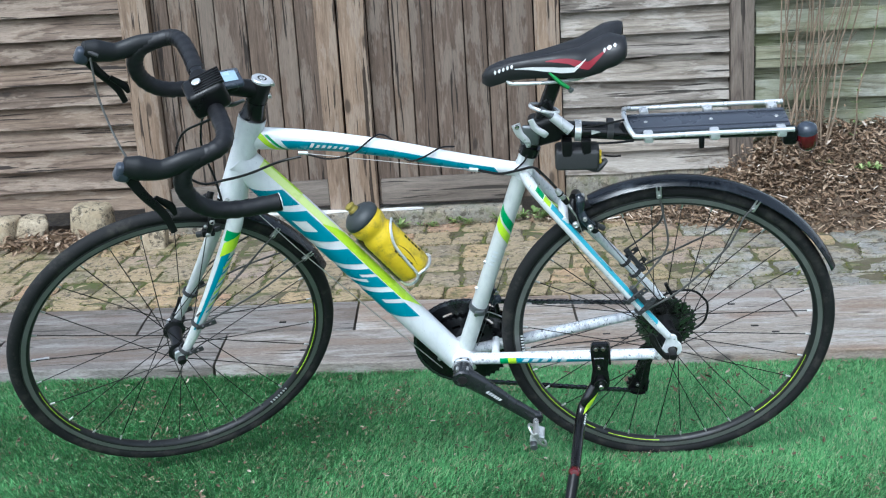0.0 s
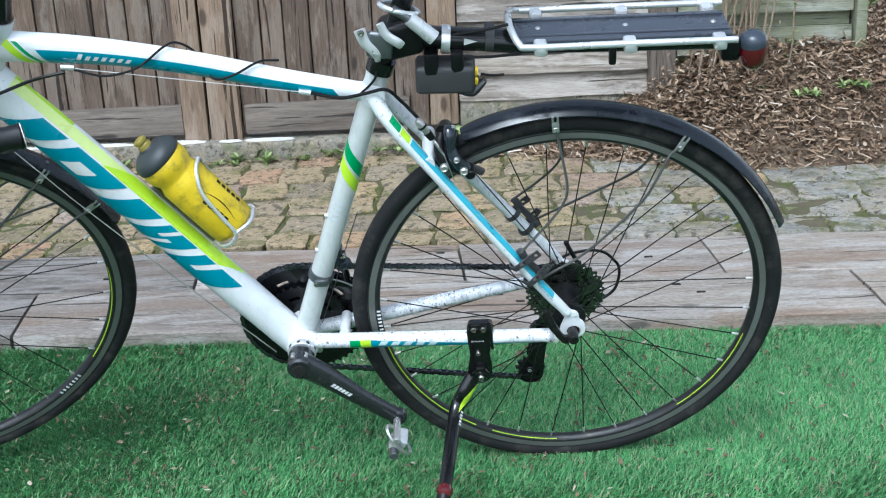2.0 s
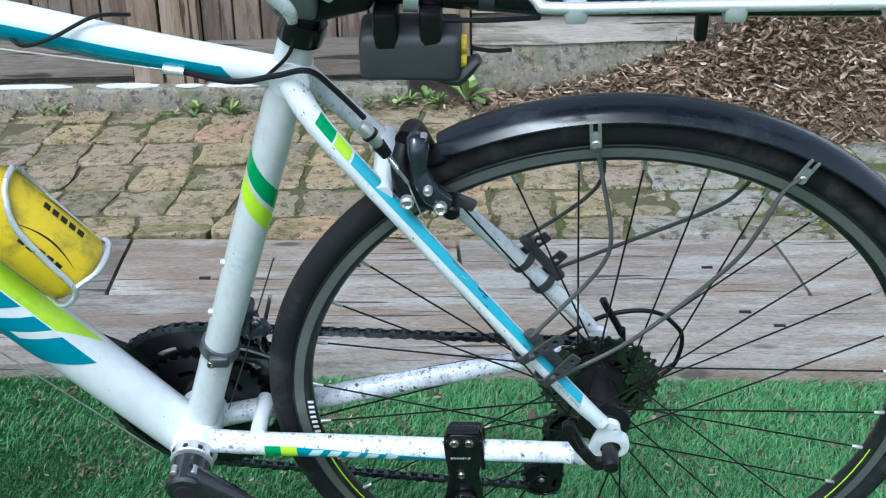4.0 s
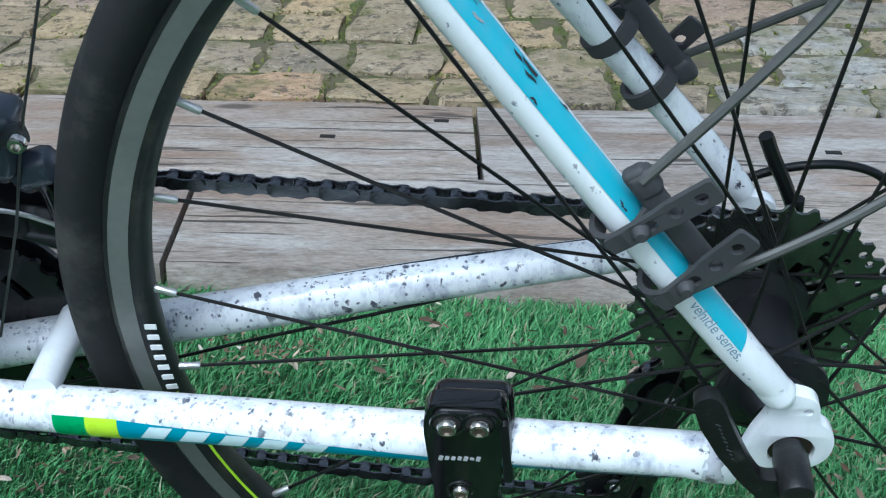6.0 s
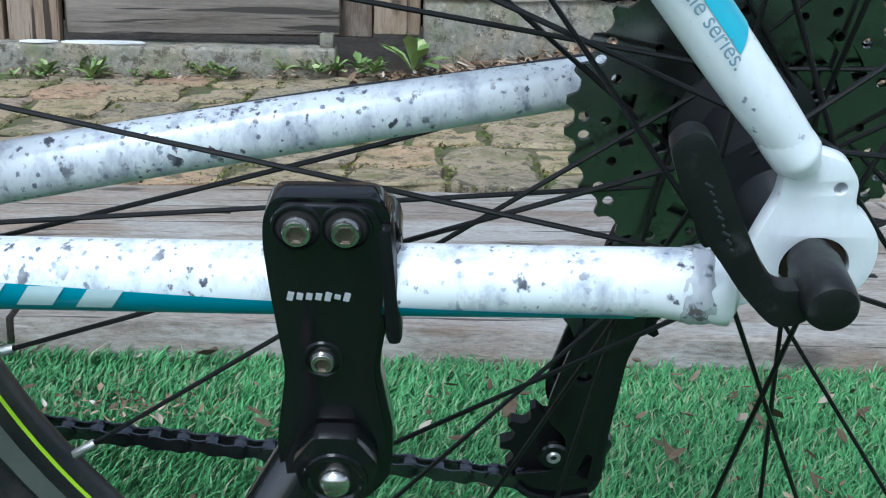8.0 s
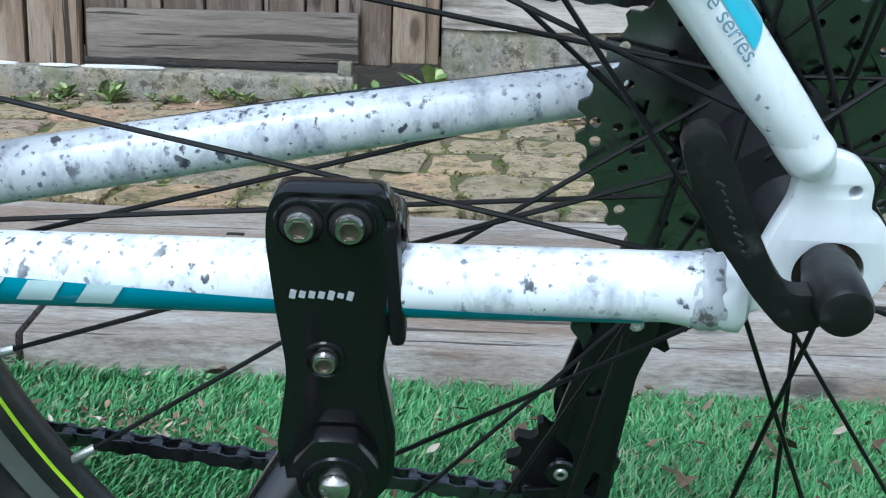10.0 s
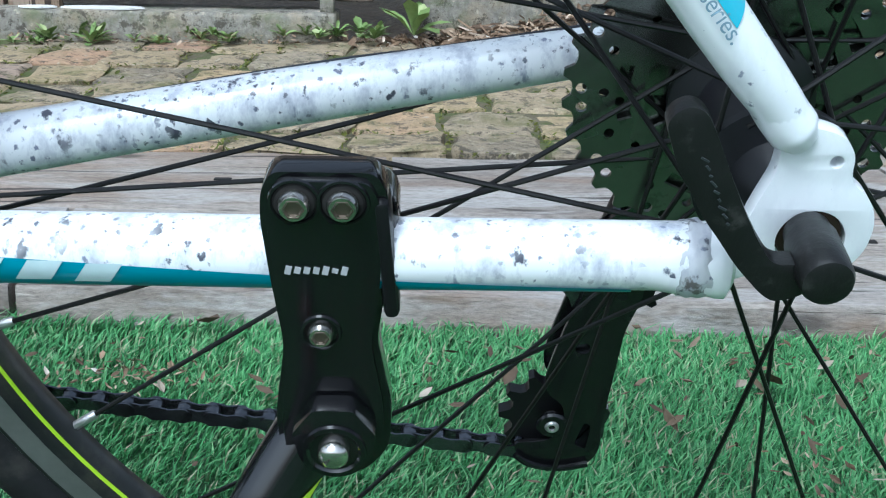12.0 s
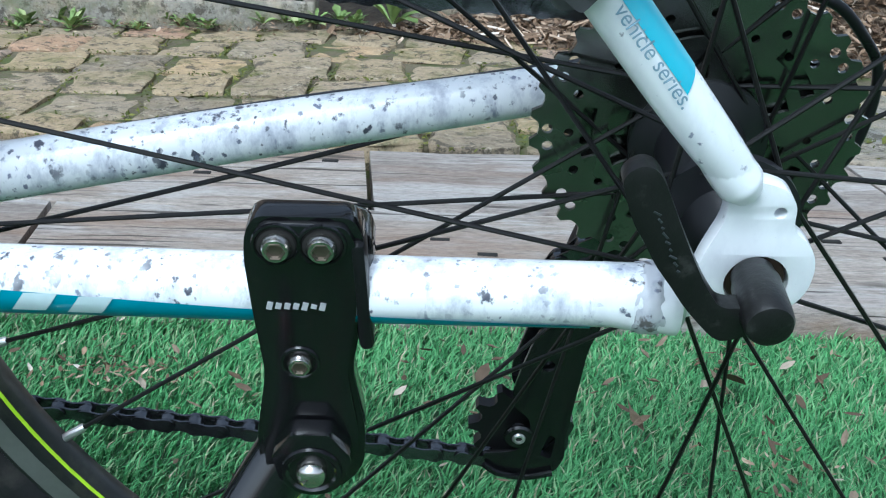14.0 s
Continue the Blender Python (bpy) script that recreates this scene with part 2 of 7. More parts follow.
recess_brown = plain("dark_recess_brown", (0.030, 0.016, 0.012), 0.5, 0.3, grain=300, vary=0.4, relief=0.1)
chain_steel = plain("oily_chain", (0.15, 0.155, 0.17), 0.22, 0.9, grain=300, vary=0.5, relief=0.1, dirt=(0.012, 0.012, 0.012), dirt_at=(0.5, 0.7), dirt_scale=90)
yellow_plastic = plain("scuffed_yellow_plastic", (0.72, 0.52, 0.01), 0.42, grain=120, vary=0.12, relief=0.1, dirt=(0.16, 0.12, 0.03), dirt_at=(0.5, 0.8), dirt_scale=34)
olive_plastic = plain("dull_olive_plastic", (0.30, 0.24, 0.04), 0.5, vary=0.2)
stand_black = plain("gloss_stand_plastic", (0.005, 0.005, 0.006), 0.12, grain=260, vary=0.2, relief=0.02, dirt=(0.035, 0.035, 0.035), dirt_at=(0.74, 0.92), coat=0.55, spec=0.4)
rack_plastic = plain("dark_grey_platform", (0.055, 0.062, 0.08), 0.28, vary=0.2, relief=0.05)
cap_grey = plain("grey_cap", (0.038, 0.044, 0.048), 0.5, vary=0.2)
red_lens = plain("red_lens", (0.09, 0.004, 0.008), 0.12, vary=0.2, relief=0.0, coat=0.6)
red_paint = plain("dark_red_print", (0.26, 0.018, 0.035), 0.4, vary=0.2, relief=0.0)
smoke_blue = plain("blue_grey_plastic", (0.045, 0.055, 0.075), 0.25, vary=0.2, relief=0.03)
screen_blue = plain("grey_blue_display", (0.34, 0.46, 0.56), 0.25, vary=0.1, relief=0.0)
saddle_skin = plain("saddle_skin", (0.014, 0.014, 0.016), 0.4, grain=700, vary=0.2, relief=0.25)
green_alloy = plain("green_alloy", (0.05, 0.34, 0.09), 0.3, 0.5, vary=0.1)

sleeper_wood = wood("weathered_sleeper", (0.13, 0.106, 0.090), (0.275, 0.24, 0.212), (0.405, 0.37, 0.34), 0, 60.0, bright=(0.44, 0.42, 0.40), stain=(0.21, 0.135, 0.09), streak=4.0, hair=90.0, deep=0.7, rings_n=7.0, ring_mix=0.3)
# Darker, greyer timber colours for the sleepers left of x = -0.7.
dark_sleeper = wood("dark_grey_sleeper", (0.085, 0.072, 0.064), (0.175, 0.157, 0.143), (0.275, 0.255, 0.238), 0, 60.0, bright=(0.33, 0.315, 0.30), stain=(0.15, 0.105, 0.08), streak=4.0, hair=90.0, deep=0.7, rings_n=7.0, ring_mix=0.3)
fence_wood = wood("weathered_fence_board", (0.052, 0.034, 0.024), (0.147, 0.104, 0.075), (0.282, 0.220, 0.170), 0, 36.0, bright=(0.34, 0.275, 0.215))
pale_fence = wood("silvered_fence_board", (0.067, 0.056, 0.045), (0.200, 0.171, 0.144), (0.37, 0.334, 0.293), 0, 34.0, bright=(0.46, 0.42, 0.375))
green_fence = wood("mossy_fence_board", (0.085, 0.085, 0.06), (0.23, 0.225, 0.165), (0.38, 0.38, 0.31), 0, 32.0, green=(0.19, 0.21, 0.10), bright=(0.45, 0.46, 0.40))
gate_wood = wood("brown_gate_board", (0.048, 0.033, 0.024), (0.122, 0.086, 0.063), (0.225, 0.17, 0.132), 2, 32.0, bright=(0.23, 0.19, 0.155), deep=0.45, ring_mix=0.25, rings_n=6.0)
post_wood = wood("fence_post_wood", (0.10, 0.068, 0.048), (0.225, 0.162, 0.118), (0.33, 0.255, 0.195), 2, 30.0, bright=(0.37, 0.30, 0.24), deep=0.45, ring_mix=0.3, rings_n=6.0)
rail_wood = wood("grey_gate_rail", (0.085, 0.070, 0.057), (0.19, 0.16, 0.135), (0.30, 0.26, 0.225), 0, 30.0, deep=0.5, ring_mix=0.3, rings_n=6.0)
grey_post = wood("grey_post_wood", (0.075, 0.058, 0.045), (0.15, 0.12, 0.10), (0.26, 0.22, 0.18), 2, 26.0)


def stone_mat(name, stops, moss=None, span=(1, 1, 1)):
    m, nt, b = begin(name, 0.85)
    v = coords(nt, span, True)
    o = nt.nodes.new("ShaderNodeObjectInfo")
    base = ramp(nt, o.outputs["Random"], stops)
    fine, mid = noise_tex(nt, v, 90.0, 6, 0.75), noise_tex(nt, v, 16.0, 5, 0.65)
    col = mixed(nt, 1.0, base, ramp(nt, fine, [(0.3, (0.55, 0.55, 0.55)), (0.7, (1.3, 1.3, 1.3))]), "MULTIPLY")
    col = mixed(nt, ramp(nt, mid, [(0.45, (0,)), (0.7, (0.7,))]), col, (0.36, 0.28, 0.175))
    col = mixed(nt, ramp(nt, noise_tex(nt, v, 34.0, 7, 0.8), [(0.52, (0,)), (0.58, (0.85,))]), col, (0.06, 0.05, 0.035))
    col = mixed(nt, ramp(nt, noise_tex(nt, v, 48.0, 5, 0.7), [(0.60, (0,)), (0.66, (0.65,))]), col, (0.52, 0.45, 0.34))
    if moss:
        col = mixed(nt, ramp(nt, noise_tex(nt, v, 11.0, 5, 0.7), [(0.50, (0,)), (0.68, (0.8,))]), col, moss)
    nt.links.new(col, b.inputs["Base Color"])
    k = mixed(nt, 0.6, fine, mid)
    bump(nt, b, k, 1.0, 0.010)
    return m


brick_mat = stone_mat("old_paving_brick", [(0.0, (0.22, 0.185, 0.14)), (0.25, (0.41, 0.31, 0.18)), (0.5, (0.31, 0.255, 0.185)), (0.75, (0.47, 0.34, 0.19)), (0.9, (0.41, 0.25, 0.16)), (1.0, (0.30, 0.285, 0.26))], (0.11, 0.115, 0.03), (0.125, 0.14, 0.05))
flag_mat = stone_mat("grey_paving_stone", [(0.0, (0.22, 0.21, 0.19)), (0.45, (0.35, 0.34, 0.315)), (0.75, (0.27, 0.24, 0.20)), (0.9, (0.24, 0.165, 0.12)), (1.0, (0.40, 0.29, 0.22))], (0.13, 0.13, 0.05), (0.17, 0.14, 0.05))
sand_stone = stone_mat("sandy_stone", [(0.0, (0.40, 0.33, 0.22)), (1.0, (0.50, 0.42, 0.31))])
kerb_mat = stone_mat("old_concrete", [(0.0, (0.22, 0.20, 0.165)), (1.0, (0.26, 0.24, 0.20))], (0.12, 0.13, 0.06))
bed_mat = plain("mossy_joint_soil", (0.12, 0.10, 0.06), 0.95, grain=90, vary=0.5, relief=0.9, depth=0.004, dirt=(0.07, 0.09, 0.02), dirt_at=(0.45, 0.6), dirt_scale=14)
soil_mat = plain("dark_soil", (0.11, 0.078, 0.052), 0.95, grain=70, vary=0.5, relief=1.0, depth=0.008, dirt=(0.15, 0.11, 0.07), dirt_at=(0.5, 0.62), dirt_scale=40)
turf_base = plain("turf_backing", (0.036, 0.10, 0.036), 0.9, grain=120, vary=0.5, relief=0.5, depth=0.003)
turf_mat = island("turf_blades", [(0.0, (0.044, 0.155, 0.050)), (0.35, (0.076, 0.258, 0.084)), (0.66, (0.122, 0.345, 0.122)), (0.86, (0.19, 0.40, 0.165)), (0.95, (0.28, 0.35, 0.19)), (1.0, (0.40, 0.34, 0.24))], 0.5, 5.0)
leaf_mat = island("dead_leaves", [(0.0, (0.09, 0.06, 0.04)), (0.5, (0.17, 0.12, 0.078)), (0.88, (0.26, 0.20, 0.14)), (1.0, (0.50, 0.42, 0.34))], 0.75, 60.0)
litter_mat = island("leaf_litter", [(0.0, (0.085, 0.055, 0.036)), (0.30, (0.175, 0.115, 0.072)), (0.65, (0.285, 0.195, 0.125)), (0.88, (0.40, 0.30, 0.21)), (0.97, (0.52, 0.42, 0.33)), (1.0, (0.66, 0.60, 0.53))], 0.8, 40.0)
moss_mat = island("moss", [(0.0, (0.05, 0.06, 0.015)), (0.6, (0.12, 0.13, 0.025)), (1.0, (0.20, 0.20, 0.05))], 0.9, 80.0)
weed_mat = island("weed_leaves", [(0.0, (0.09, 0.14, 0.04)), (0.6, (0.22, 0.31, 0.10)), (1.0, (0.38, 0.42, 0.20))], 0.55, 60.0)
twig_mat = plain("bare_twigs", (0.24, 0.18, 0.125), 0.8, grain=120, vary=0.4)
flaky_paint = plain("flaking_white_paint", (0.72, 0.71, 0.69), 0.6, grain=90, vary=0.15, dirt=(0.30, 0.27, 0.23), dirt_at=(0.6, 0.75))
pale_wall = plain("pale_render", (0.74, 0.76, 0.78), 0.8, grain=30, vary=0.1)
far_ground = plain("far_ground", (0.16, 0.15, 0.10), 0.95, grain=6, vary=0.4, relief=0.3)
cog_black = plain("black_cog_steel", (0.13, 0.135, 0.13), 0.24, 0.95, grain=90, vary=0.3, relief=0.04)
# Near-black for the shade in gaps, slots and recesses; also for black print.
shade_print_black = plain("gap_shade_and_print_black", (0.01, 0.009, 0.008), 0.95, relief=0.0)


# ---- mesh helpers ----
from mathutils.geometry import tessellate_polygon


def data_of(name, bm, smooth=40):
    me = bpy.data.meshes.new(name)
    bm.to_mesh(me)
    bm.free()
    if smooth:
        me.polygons.foreach_set("use_smooth", [True] * len(me.polygons))
        me.set_sharp_from_angle(angle=radians(smooth))
    return me


def part(name, bm, material, parent=None, label="", smooth=40):
    """One mesh object, under a thing or a part."""
    me = bm if isinstance(bm, bpy.types.Mesh) else data_of(name, bm, smooth)
    if not me.materials:
        me.materials.append(material)
    ob = new(name, me)
    ob.parent = parent
    return tagged(ob, label=label)


def thing(name, label, category, m=None, group="", kind=""):
    ob = tagged(new(name), label, category, group, kind)
    if m is not None:
        ob.matrix_world = m
    return ob


def faces(verts, polys):
    bm = bmesh.new()
    vs = [bm.verts.new(v) for v in verts]
    for p in polys:
        bm.faces.new([vs[i] for i in p])
    return bm


def block(sx, sy, sz, bevel=0.0, m=None, seg=2):
    bm = bmesh.new()
    bmesh.ops.create_cube(bm, size=1.0, matrix=Matrix.Diagonal((sx, sy, sz, 1)))
    if bevel:
        bmesh.ops.bevel(bm, geom=bm.edges[:], offset=bevel, segments=seg, profile=0.5, affect="EDGES")
    if m is not None:
        bm.transform(m)
    return bm


def spline(pts, n=8):
    """A smooth line through the points."""
    p = [Vector(q) for q in pts]
    p = [p[0] * 2 - p[1]] + p + [p[-1] * 2 - p[-2]]
    out = []
    for i in range(1, len(p) - 2):
        a, b, c, d = p[i - 1:i + 3]
        for k in range(n):
            t = k / n
            out.append(0.5 * (2 * b + (c - a) * t + (2 * a - 5 * b + 4 * c - d) * t * t + (3 * b - a - 3 * c + d) * t ** 3))
    return out + [p[-2]]


def rails(pts, ref=(0, -1, 0)):
    """At each point of a line: the point and two axes across it, the first as near as can be to ref."""
    pts = [Vector(p) for p in pts]
    out, e1 = [], Vector(ref)
    for i, p in enumerate(pts):
        t = (pts[min(i + 1, len(pts) - 1)] - pts[max(i - 1, 0)]).normalized()
        e = e1 - t * e1.dot(t)
        if e.length < 1e-4:
            e = Vector((1, 0, 0)) - t * t.x
        e1 = e.normalized()
        out.append((p, e1, e1.cross(t)))
    return out


def tube(pts, rad, seg=12, squash=1.0, caps=True, ref=(0, -1, 0)):
    """A tube along a line. squash: its width over its height."""
    n = len(pts)
    if isinstance(rad, (int, float)):
        rad = [rad] * n
    elif len(rad) != n:
        rad = list(np.interp(np.linspace(0, 1, n), np.linspace(0, 1, len(rad)), rad))
    bm = bmesh.new()
    rings = []
    for (p, a, b), r in zip(rails(pts, ref), rad):
        rings.append([bm.verts.new(p + a * (r * squash * math.cos(k * math.tau / seg)) + b * (r * math.sin(k * math.tau / seg))) for k in range(seg)])
    for r0, r1 in zip(rings, rings[1:]):
        for k in range(seg):
            bm.faces.new((r0[k], r0[(k + 1) % seg], r1[(k + 1) % seg], r1[k]))
    if caps:
        bm.faces.new(rings[0][::-1])
        bm.faces.new(rings[-1])
    bmesh.ops.recalc_face_normals(bm, faces=bm.faces)
    return bm


def along(pts, s):
    """The point, axes and radius share at s metres along a line."""
    pts = [Vector(p) for p in pts]
    for i in range(len(pts) - 1):
        d = (pts[i + 1] - pts[i]).length
        if s <= d or i == len(pts) - 2:
            return i + s / d
        s -= d


def patch(pts, rad, s0, s1, a0, a1, skew=0.0, lift=0.0005, squash=1.0, ns=8, na=8, ref=(0, -1, 0)):
    """A thin skin on a tube, between two lengths and two angles; 0 degrees faces the near side, 90 up. skew slants it.
    A pair for a1 lets the upper edge run from one angle to another."""
    top = a1 if isinstance(a1, tuple) else (a1, a1)
    rl = rails(pts, ref)
    n = len(pts)
    if isinstance(rad, (int, float)):
        rad = [rad] * n
    elif len(rad) != n:
        rad = list(np.interp(np.linspace(0, 1, n), np.linspace(0, 1, len(rad)), rad))
    grid = []
    for j in range(na + 1):
        row = []
        for i in range(ns + 1):
            a = radians(a0 + (top[0] + (top[1] - top[0]) * i / ns - a0) * j / na)
            q = along(pts, s0 + (s1 - s0) * i / ns + skew * (j / na - 0.5))
            k = max(0, min(n - 2, int(q)))
            f = q - k
            c = rl[k][0].lerp(rl[k + 1][0], f)
            e1, e2 = rl[k][1].lerp(rl[k + 1][1], f), rl[k][2].lerp(rl[k + 1][2], f)
            r = rad[k] * (1 - f) + rad[k + 1] * f + lift
            row.append(c + e1 * (r * squash * math.cos(a)) + e2 * (r * math.sin(a)))
        grid.append(row)
    w = ns + 1
    return faces([v for r in grid for v in r], [(j * w + i, j * w + i + 1, (j + 1) * w + i + 1, (j + 1) * w + i) for j in range(na) for i in range(ns)])


def lathe(profile, seg=32, m=None, close=False):
    """Turns (radius, height) pairs about z."""
    bm = bmesh.new()
    rings = []
    for r, z in profile:
        if r < 1e-6:
            rings.append([bm.verts.new((0, 0, z))])
        else:
            rings.append([bm.verts.new((r * math.cos(k * math.tau / seg), r * math.sin(k * math.tau / seg), z)) for k in range(seg)])
    pairs = list(zip(rings, rings[1:])) + ([(rings[-1], rings[0])] if close else [])
    for r0, r1 in pairs:
        for k in range(seg):
            q = [r0[k % len(r0)], r0[(k + 1) % len(r0)], r1[(k + 1) % len(r1)], r1[k % len(r1)]]
            q = list(dict.fromkeys(q))
            if len(q) > 2:
                bm.faces.new(q)
    bmesh.ops.recalc_face_normals(bm, faces=bm.faces)
    if m is not None:
        bm.transform(m)
    return bm


def plate(outlines, depth, m=None, soft=0.0):
    """A flat plate in x and y, the first outline its edge, the others holes through it."""
    vs = [Vector((x, y, 0)) for o in outlines for x, y in o]
    tri = tessellate_polygon([[Vector((x, y, 0)) for x, y in o] for o in outlines])
    n = len(vs)
    h = Vector((0, 0, depth / 2))
    polys = [tuple(t) for t in tri] + [tuple(i + n for i in t) for t in tri]
    k = 0
    for o in outlines:
        L = len(o)
        polys += [(k + i, k + (i + 1) % L, n + k + (i + 1) % L, n + k + i) for i in range(L)]
        k += L
    bm = faces([v + h for v in vs] + [v - h for v in vs], polys)
    bmesh.ops.recalc_face_normals(bm, faces=bm.faces)
    if soft:
        rim = [e for e in bm.edges if len(e.link_faces) == 2 and e.calc_face_angle() > 1.2 and abs(e.verts[0].co.z - e.verts[1].co.z) < 1e-6]
        bmesh.ops.bevel(bm, geom=rim, offset=soft, segments=2, profile=0.5, affect="EDGES", clamp_overlap=True)
    if m is not None:
        bm.transform(m)
    return bm


def ring(cx, cy, r, n=16, a0=0.0):
    return [(cx + r * math.cos(a0 + k * math.tau / n), cy + r * math.sin(a0 + k * math.tau / n)) for k in range(n)]


def rounded(pts, r, n=4):
    """An outline with its corners rounded."""
    out = []
    L = len(pts)
    for i in range(L):
        p, a, b = Vector(pts[i]), Vector(pts[i - 1]), Vector(pts[(i + 1) % L])
        d0, d1 = (a - p), (b - p)
        q = min(r, d0.length * 0.45, d1.length * 0.45)
        s, e = p + d0.normalized() * q, p + d1.normalized() * q
        for k in range(n + 1):
            t = k / n
            v = s * (1 - t) ** 2 + p * 2 * t * (1 - t) + e * t * t
            out.append((v.x, v.y))
    return out


def joined(*bms):
    out = bmesh.new()
    for b in bms:
        me = bpy.data.meshes.new("tmp")
        b.to_mesh(me)
        b.free()
        out.from_mesh(me)
        bpy.data.meshes.remove(me)
    return out


def side(y=0.0, x=0.0, z=0.0, turn=0.0):
    """Lays a plate in the bicycle's own plane, at depth y, its face towards the near side."""
    return Matrix.Translation((x, y, z)) @ pose(0, 0, 0, 90, 0, 0) @ pose(0, 0, 0, 0, 0, turn)


def rough_up(bm, amount, size, seed=0.0):
    for v in bm.verts:
        v.co += Vector(noise.noise_vector(v.co * size + Vector((seed, seed * 1.7, 0)))) * amount
    return bm


def from_arrays(name, verts, polys, material, label, category, group="", kind="stuff", smooth=False):
    me = bpy.data.meshes.new(name)
    me.from_pydata(verts.tolist(), [], polys.tolist())
    me.materials.append(material)
    if smooth:
        me.polygons.foreach_set("use_smooth", [True] * len(me.polygons))
    return tagged(new(name, me), label, category, group, kind)


# ---- ground, turf, sleepers, paving ----
def bed_edge(x):
    """Where the paving gives way to the planted soil."""
    return max(1.62, min(2.2, 1.885 - 0.37 * x))


def height(x, y):
    """The soil behind the paving: a bank that rises to the fence on the right."""
    t = max(0.0, min(1.0, (x + 0.25) / 0.9))
    return 0.030 + max(0.0, min(1.0, (y - bed_edge(x)) / 0.35)) * (0.02 + 0.275 * t) + max(0.0, y - 2.05) * 0.05 * t


def sheet(x0, x1, y0, y1, nx, ny, fz):
    xs, ys = np.linspace(x0, x1, nx + 1), np.linspace(y0, y1, ny + 1)
    return faces([(x, y, fz(x, y)) for y in ys for x in xs], [(j * (nx + 1) + i, j * (nx + 1) + i + 1, (j + 1) * (nx + 1) + i + 1, (j + 1) * (nx + 1) + i) for j in range(ny) for i in range(nx)])


tagged(part("ground", sheet(-600, 600, -600, 600, 8, 8, lambda x, y: -0.06), far_ground), "dull earth ground reaching to the horizon", "ground", kind="structure")
tagged(part("turf_mat", sheet(-4.5, 4.5, -5.0, 0.64, 60, 40, lambda x, y: 0.003 * noise.noise((x * 3, y * 3, 0))), turf_base), "green backing of an artificial lawn", "lawn", kind="structure")
tagged(part("paving_bed", sheet(-3.6, 3.2, 1.0, 2.0, 180, 40, lambda x, y: 0.0370 + 0.005 * noise.noise((x * 9, y * 9, 1)) - (0.03 if y < 1.125 - 0.017 * x else 0.0)), bed_mat), "dark mossy soil in the paving joints", "soil", kind="structure")
tagged(part("soil_bank", sheet(-3.6, 3.4, 1.58, 3.6, 140, 44, lambda x, y: height(x, y) + 0.012 * noise.noise((x * 12, y * 12, 3)) - (0.045 if y < bed_edge(x) - 0.03 else 0.0)), soil_mat), "dark soil bank under the fence", "soil", kind="structure")


def grass(name, x0, x1, y0, y1, count, seed, tall):
    rng = np.random.default_rng(seed)
    x, y = rng.uniform(x0, x1, count), rng.uniform(y0, y1, count)
    h, wide = rng.uniform(0.6, 1.0, count) * tall, rng.uniform(0.0006, 0.0012, count)
    w = np.clip(np.maximum((-0.40 - x) / 0.6, (0.20 - y) / 0.5), 0, 1)
    b = 0.7 - 2.3 * w * w * (3 - 2 * w) + 0.5 * np.sin(x * 5.1 + 1.3 * y) + 0.4 * np.sin(y * 11.0 - 3.0 * x) + rng.normal(0, 0.95, count)
    a = b + math.pi / 2 + rng.normal(0, 0.5, count)
    lean = rng.uniform(0.3, 1.35, count) * h
    sx, sy, lx, ly = np.cos(a) * wide, np.sin(a) * wide, np.cos(b) * lean, np.sin(b) * lean
    z = np.zeros(count)
    v = np.stack([np.stack(c, 1) for c in (
        (x - sx, y - sy, z), (x + sx, y + sy, z),
        (x - sx * 0.8 + lx * 0.35, y - sy * 0.8 + ly * 0.35, h * 0.6), (x + sx * 0.8 + lx * 0.35, y + sy * 0.8 + ly * 0.35, h * 0.6),
        (x + lx, y + ly, h * 0.92))], 1).reshape(-1, 3)
    k = np.arange(count)[:, None] * 5
    tri = np.concatenate([k + np.array([[0, 1, 3]]), k + np.array([[0, 3, 2]]), k + np.array([[2, 3, 4]])])
    return from_arrays(name, v, tri, turf_mat, "dense green artificial grass blades", "grass")


grass("turf", -1.75, 1.05, -0.42, 0.635, 280000, 3, 0.0155)
grass("turf", -3.2, 2.6, -3.0, -0.42, 90000, 4, 0.022)
grass("turf", 1.05, 2.6, -0.42, 0.635, 40000, 5, 0.020)
grass("turf", -3.2, -1.75, -0.42, 0.635, 40000, 6, 0.020)
grass("turf", -1.75, 1.05, 0.60, 0.645, 7000, 8, 0.024)

SKEW = pose(0, 0, 0, 0, 0, -1.0)


def sleeper(x0, x1, y0, y1, c0, c1, seed):
    """One old timber; c0 and c1 slant its two ends."""
    nx, sec = 40, [(0, -0.09), (0, -0.004), (0.012, 0.0), (0.5, 0.002), (0.988, 0.0), (1, -0.006), (1, -0.09)]
    vs, w = [], len(sec)
    for i in range(nx + 1):
        for f, dz in sec:
            y = y0 + (y1 - y0) * f
            x = x0 + c0 * (f - 0.5) + (x1 + c1 * (f - 0.5) - x0 - c0 * (f - 0.5)) * i / nx
            z = 0.038 + dz + 0.0022 * noise.noise((x * 5, y * 25, seed)) + 0.0012 * noise.noise((x * 22, y * 120, seed))
            y += (0.004 * noise.noise((x * 9, seed, z * 20))) * (1 if f in (0, 1) else 0)
            vs.append((x, y, z))
    polys = [(i * w + j, (i + 1) * w + j, (i + 1) * w + j + 1, i * w + j + 1) for i in range(nx) for j in range(w - 1)]
    bm = faces(vs, polys + [tuple(range(w)), tuple(nx * w + j for j in range(w))[::-1]])
    bmesh.ops.recalc_face_normals(bm, faces=bm.faces)
    bm.transform(SKEW)
    return bm


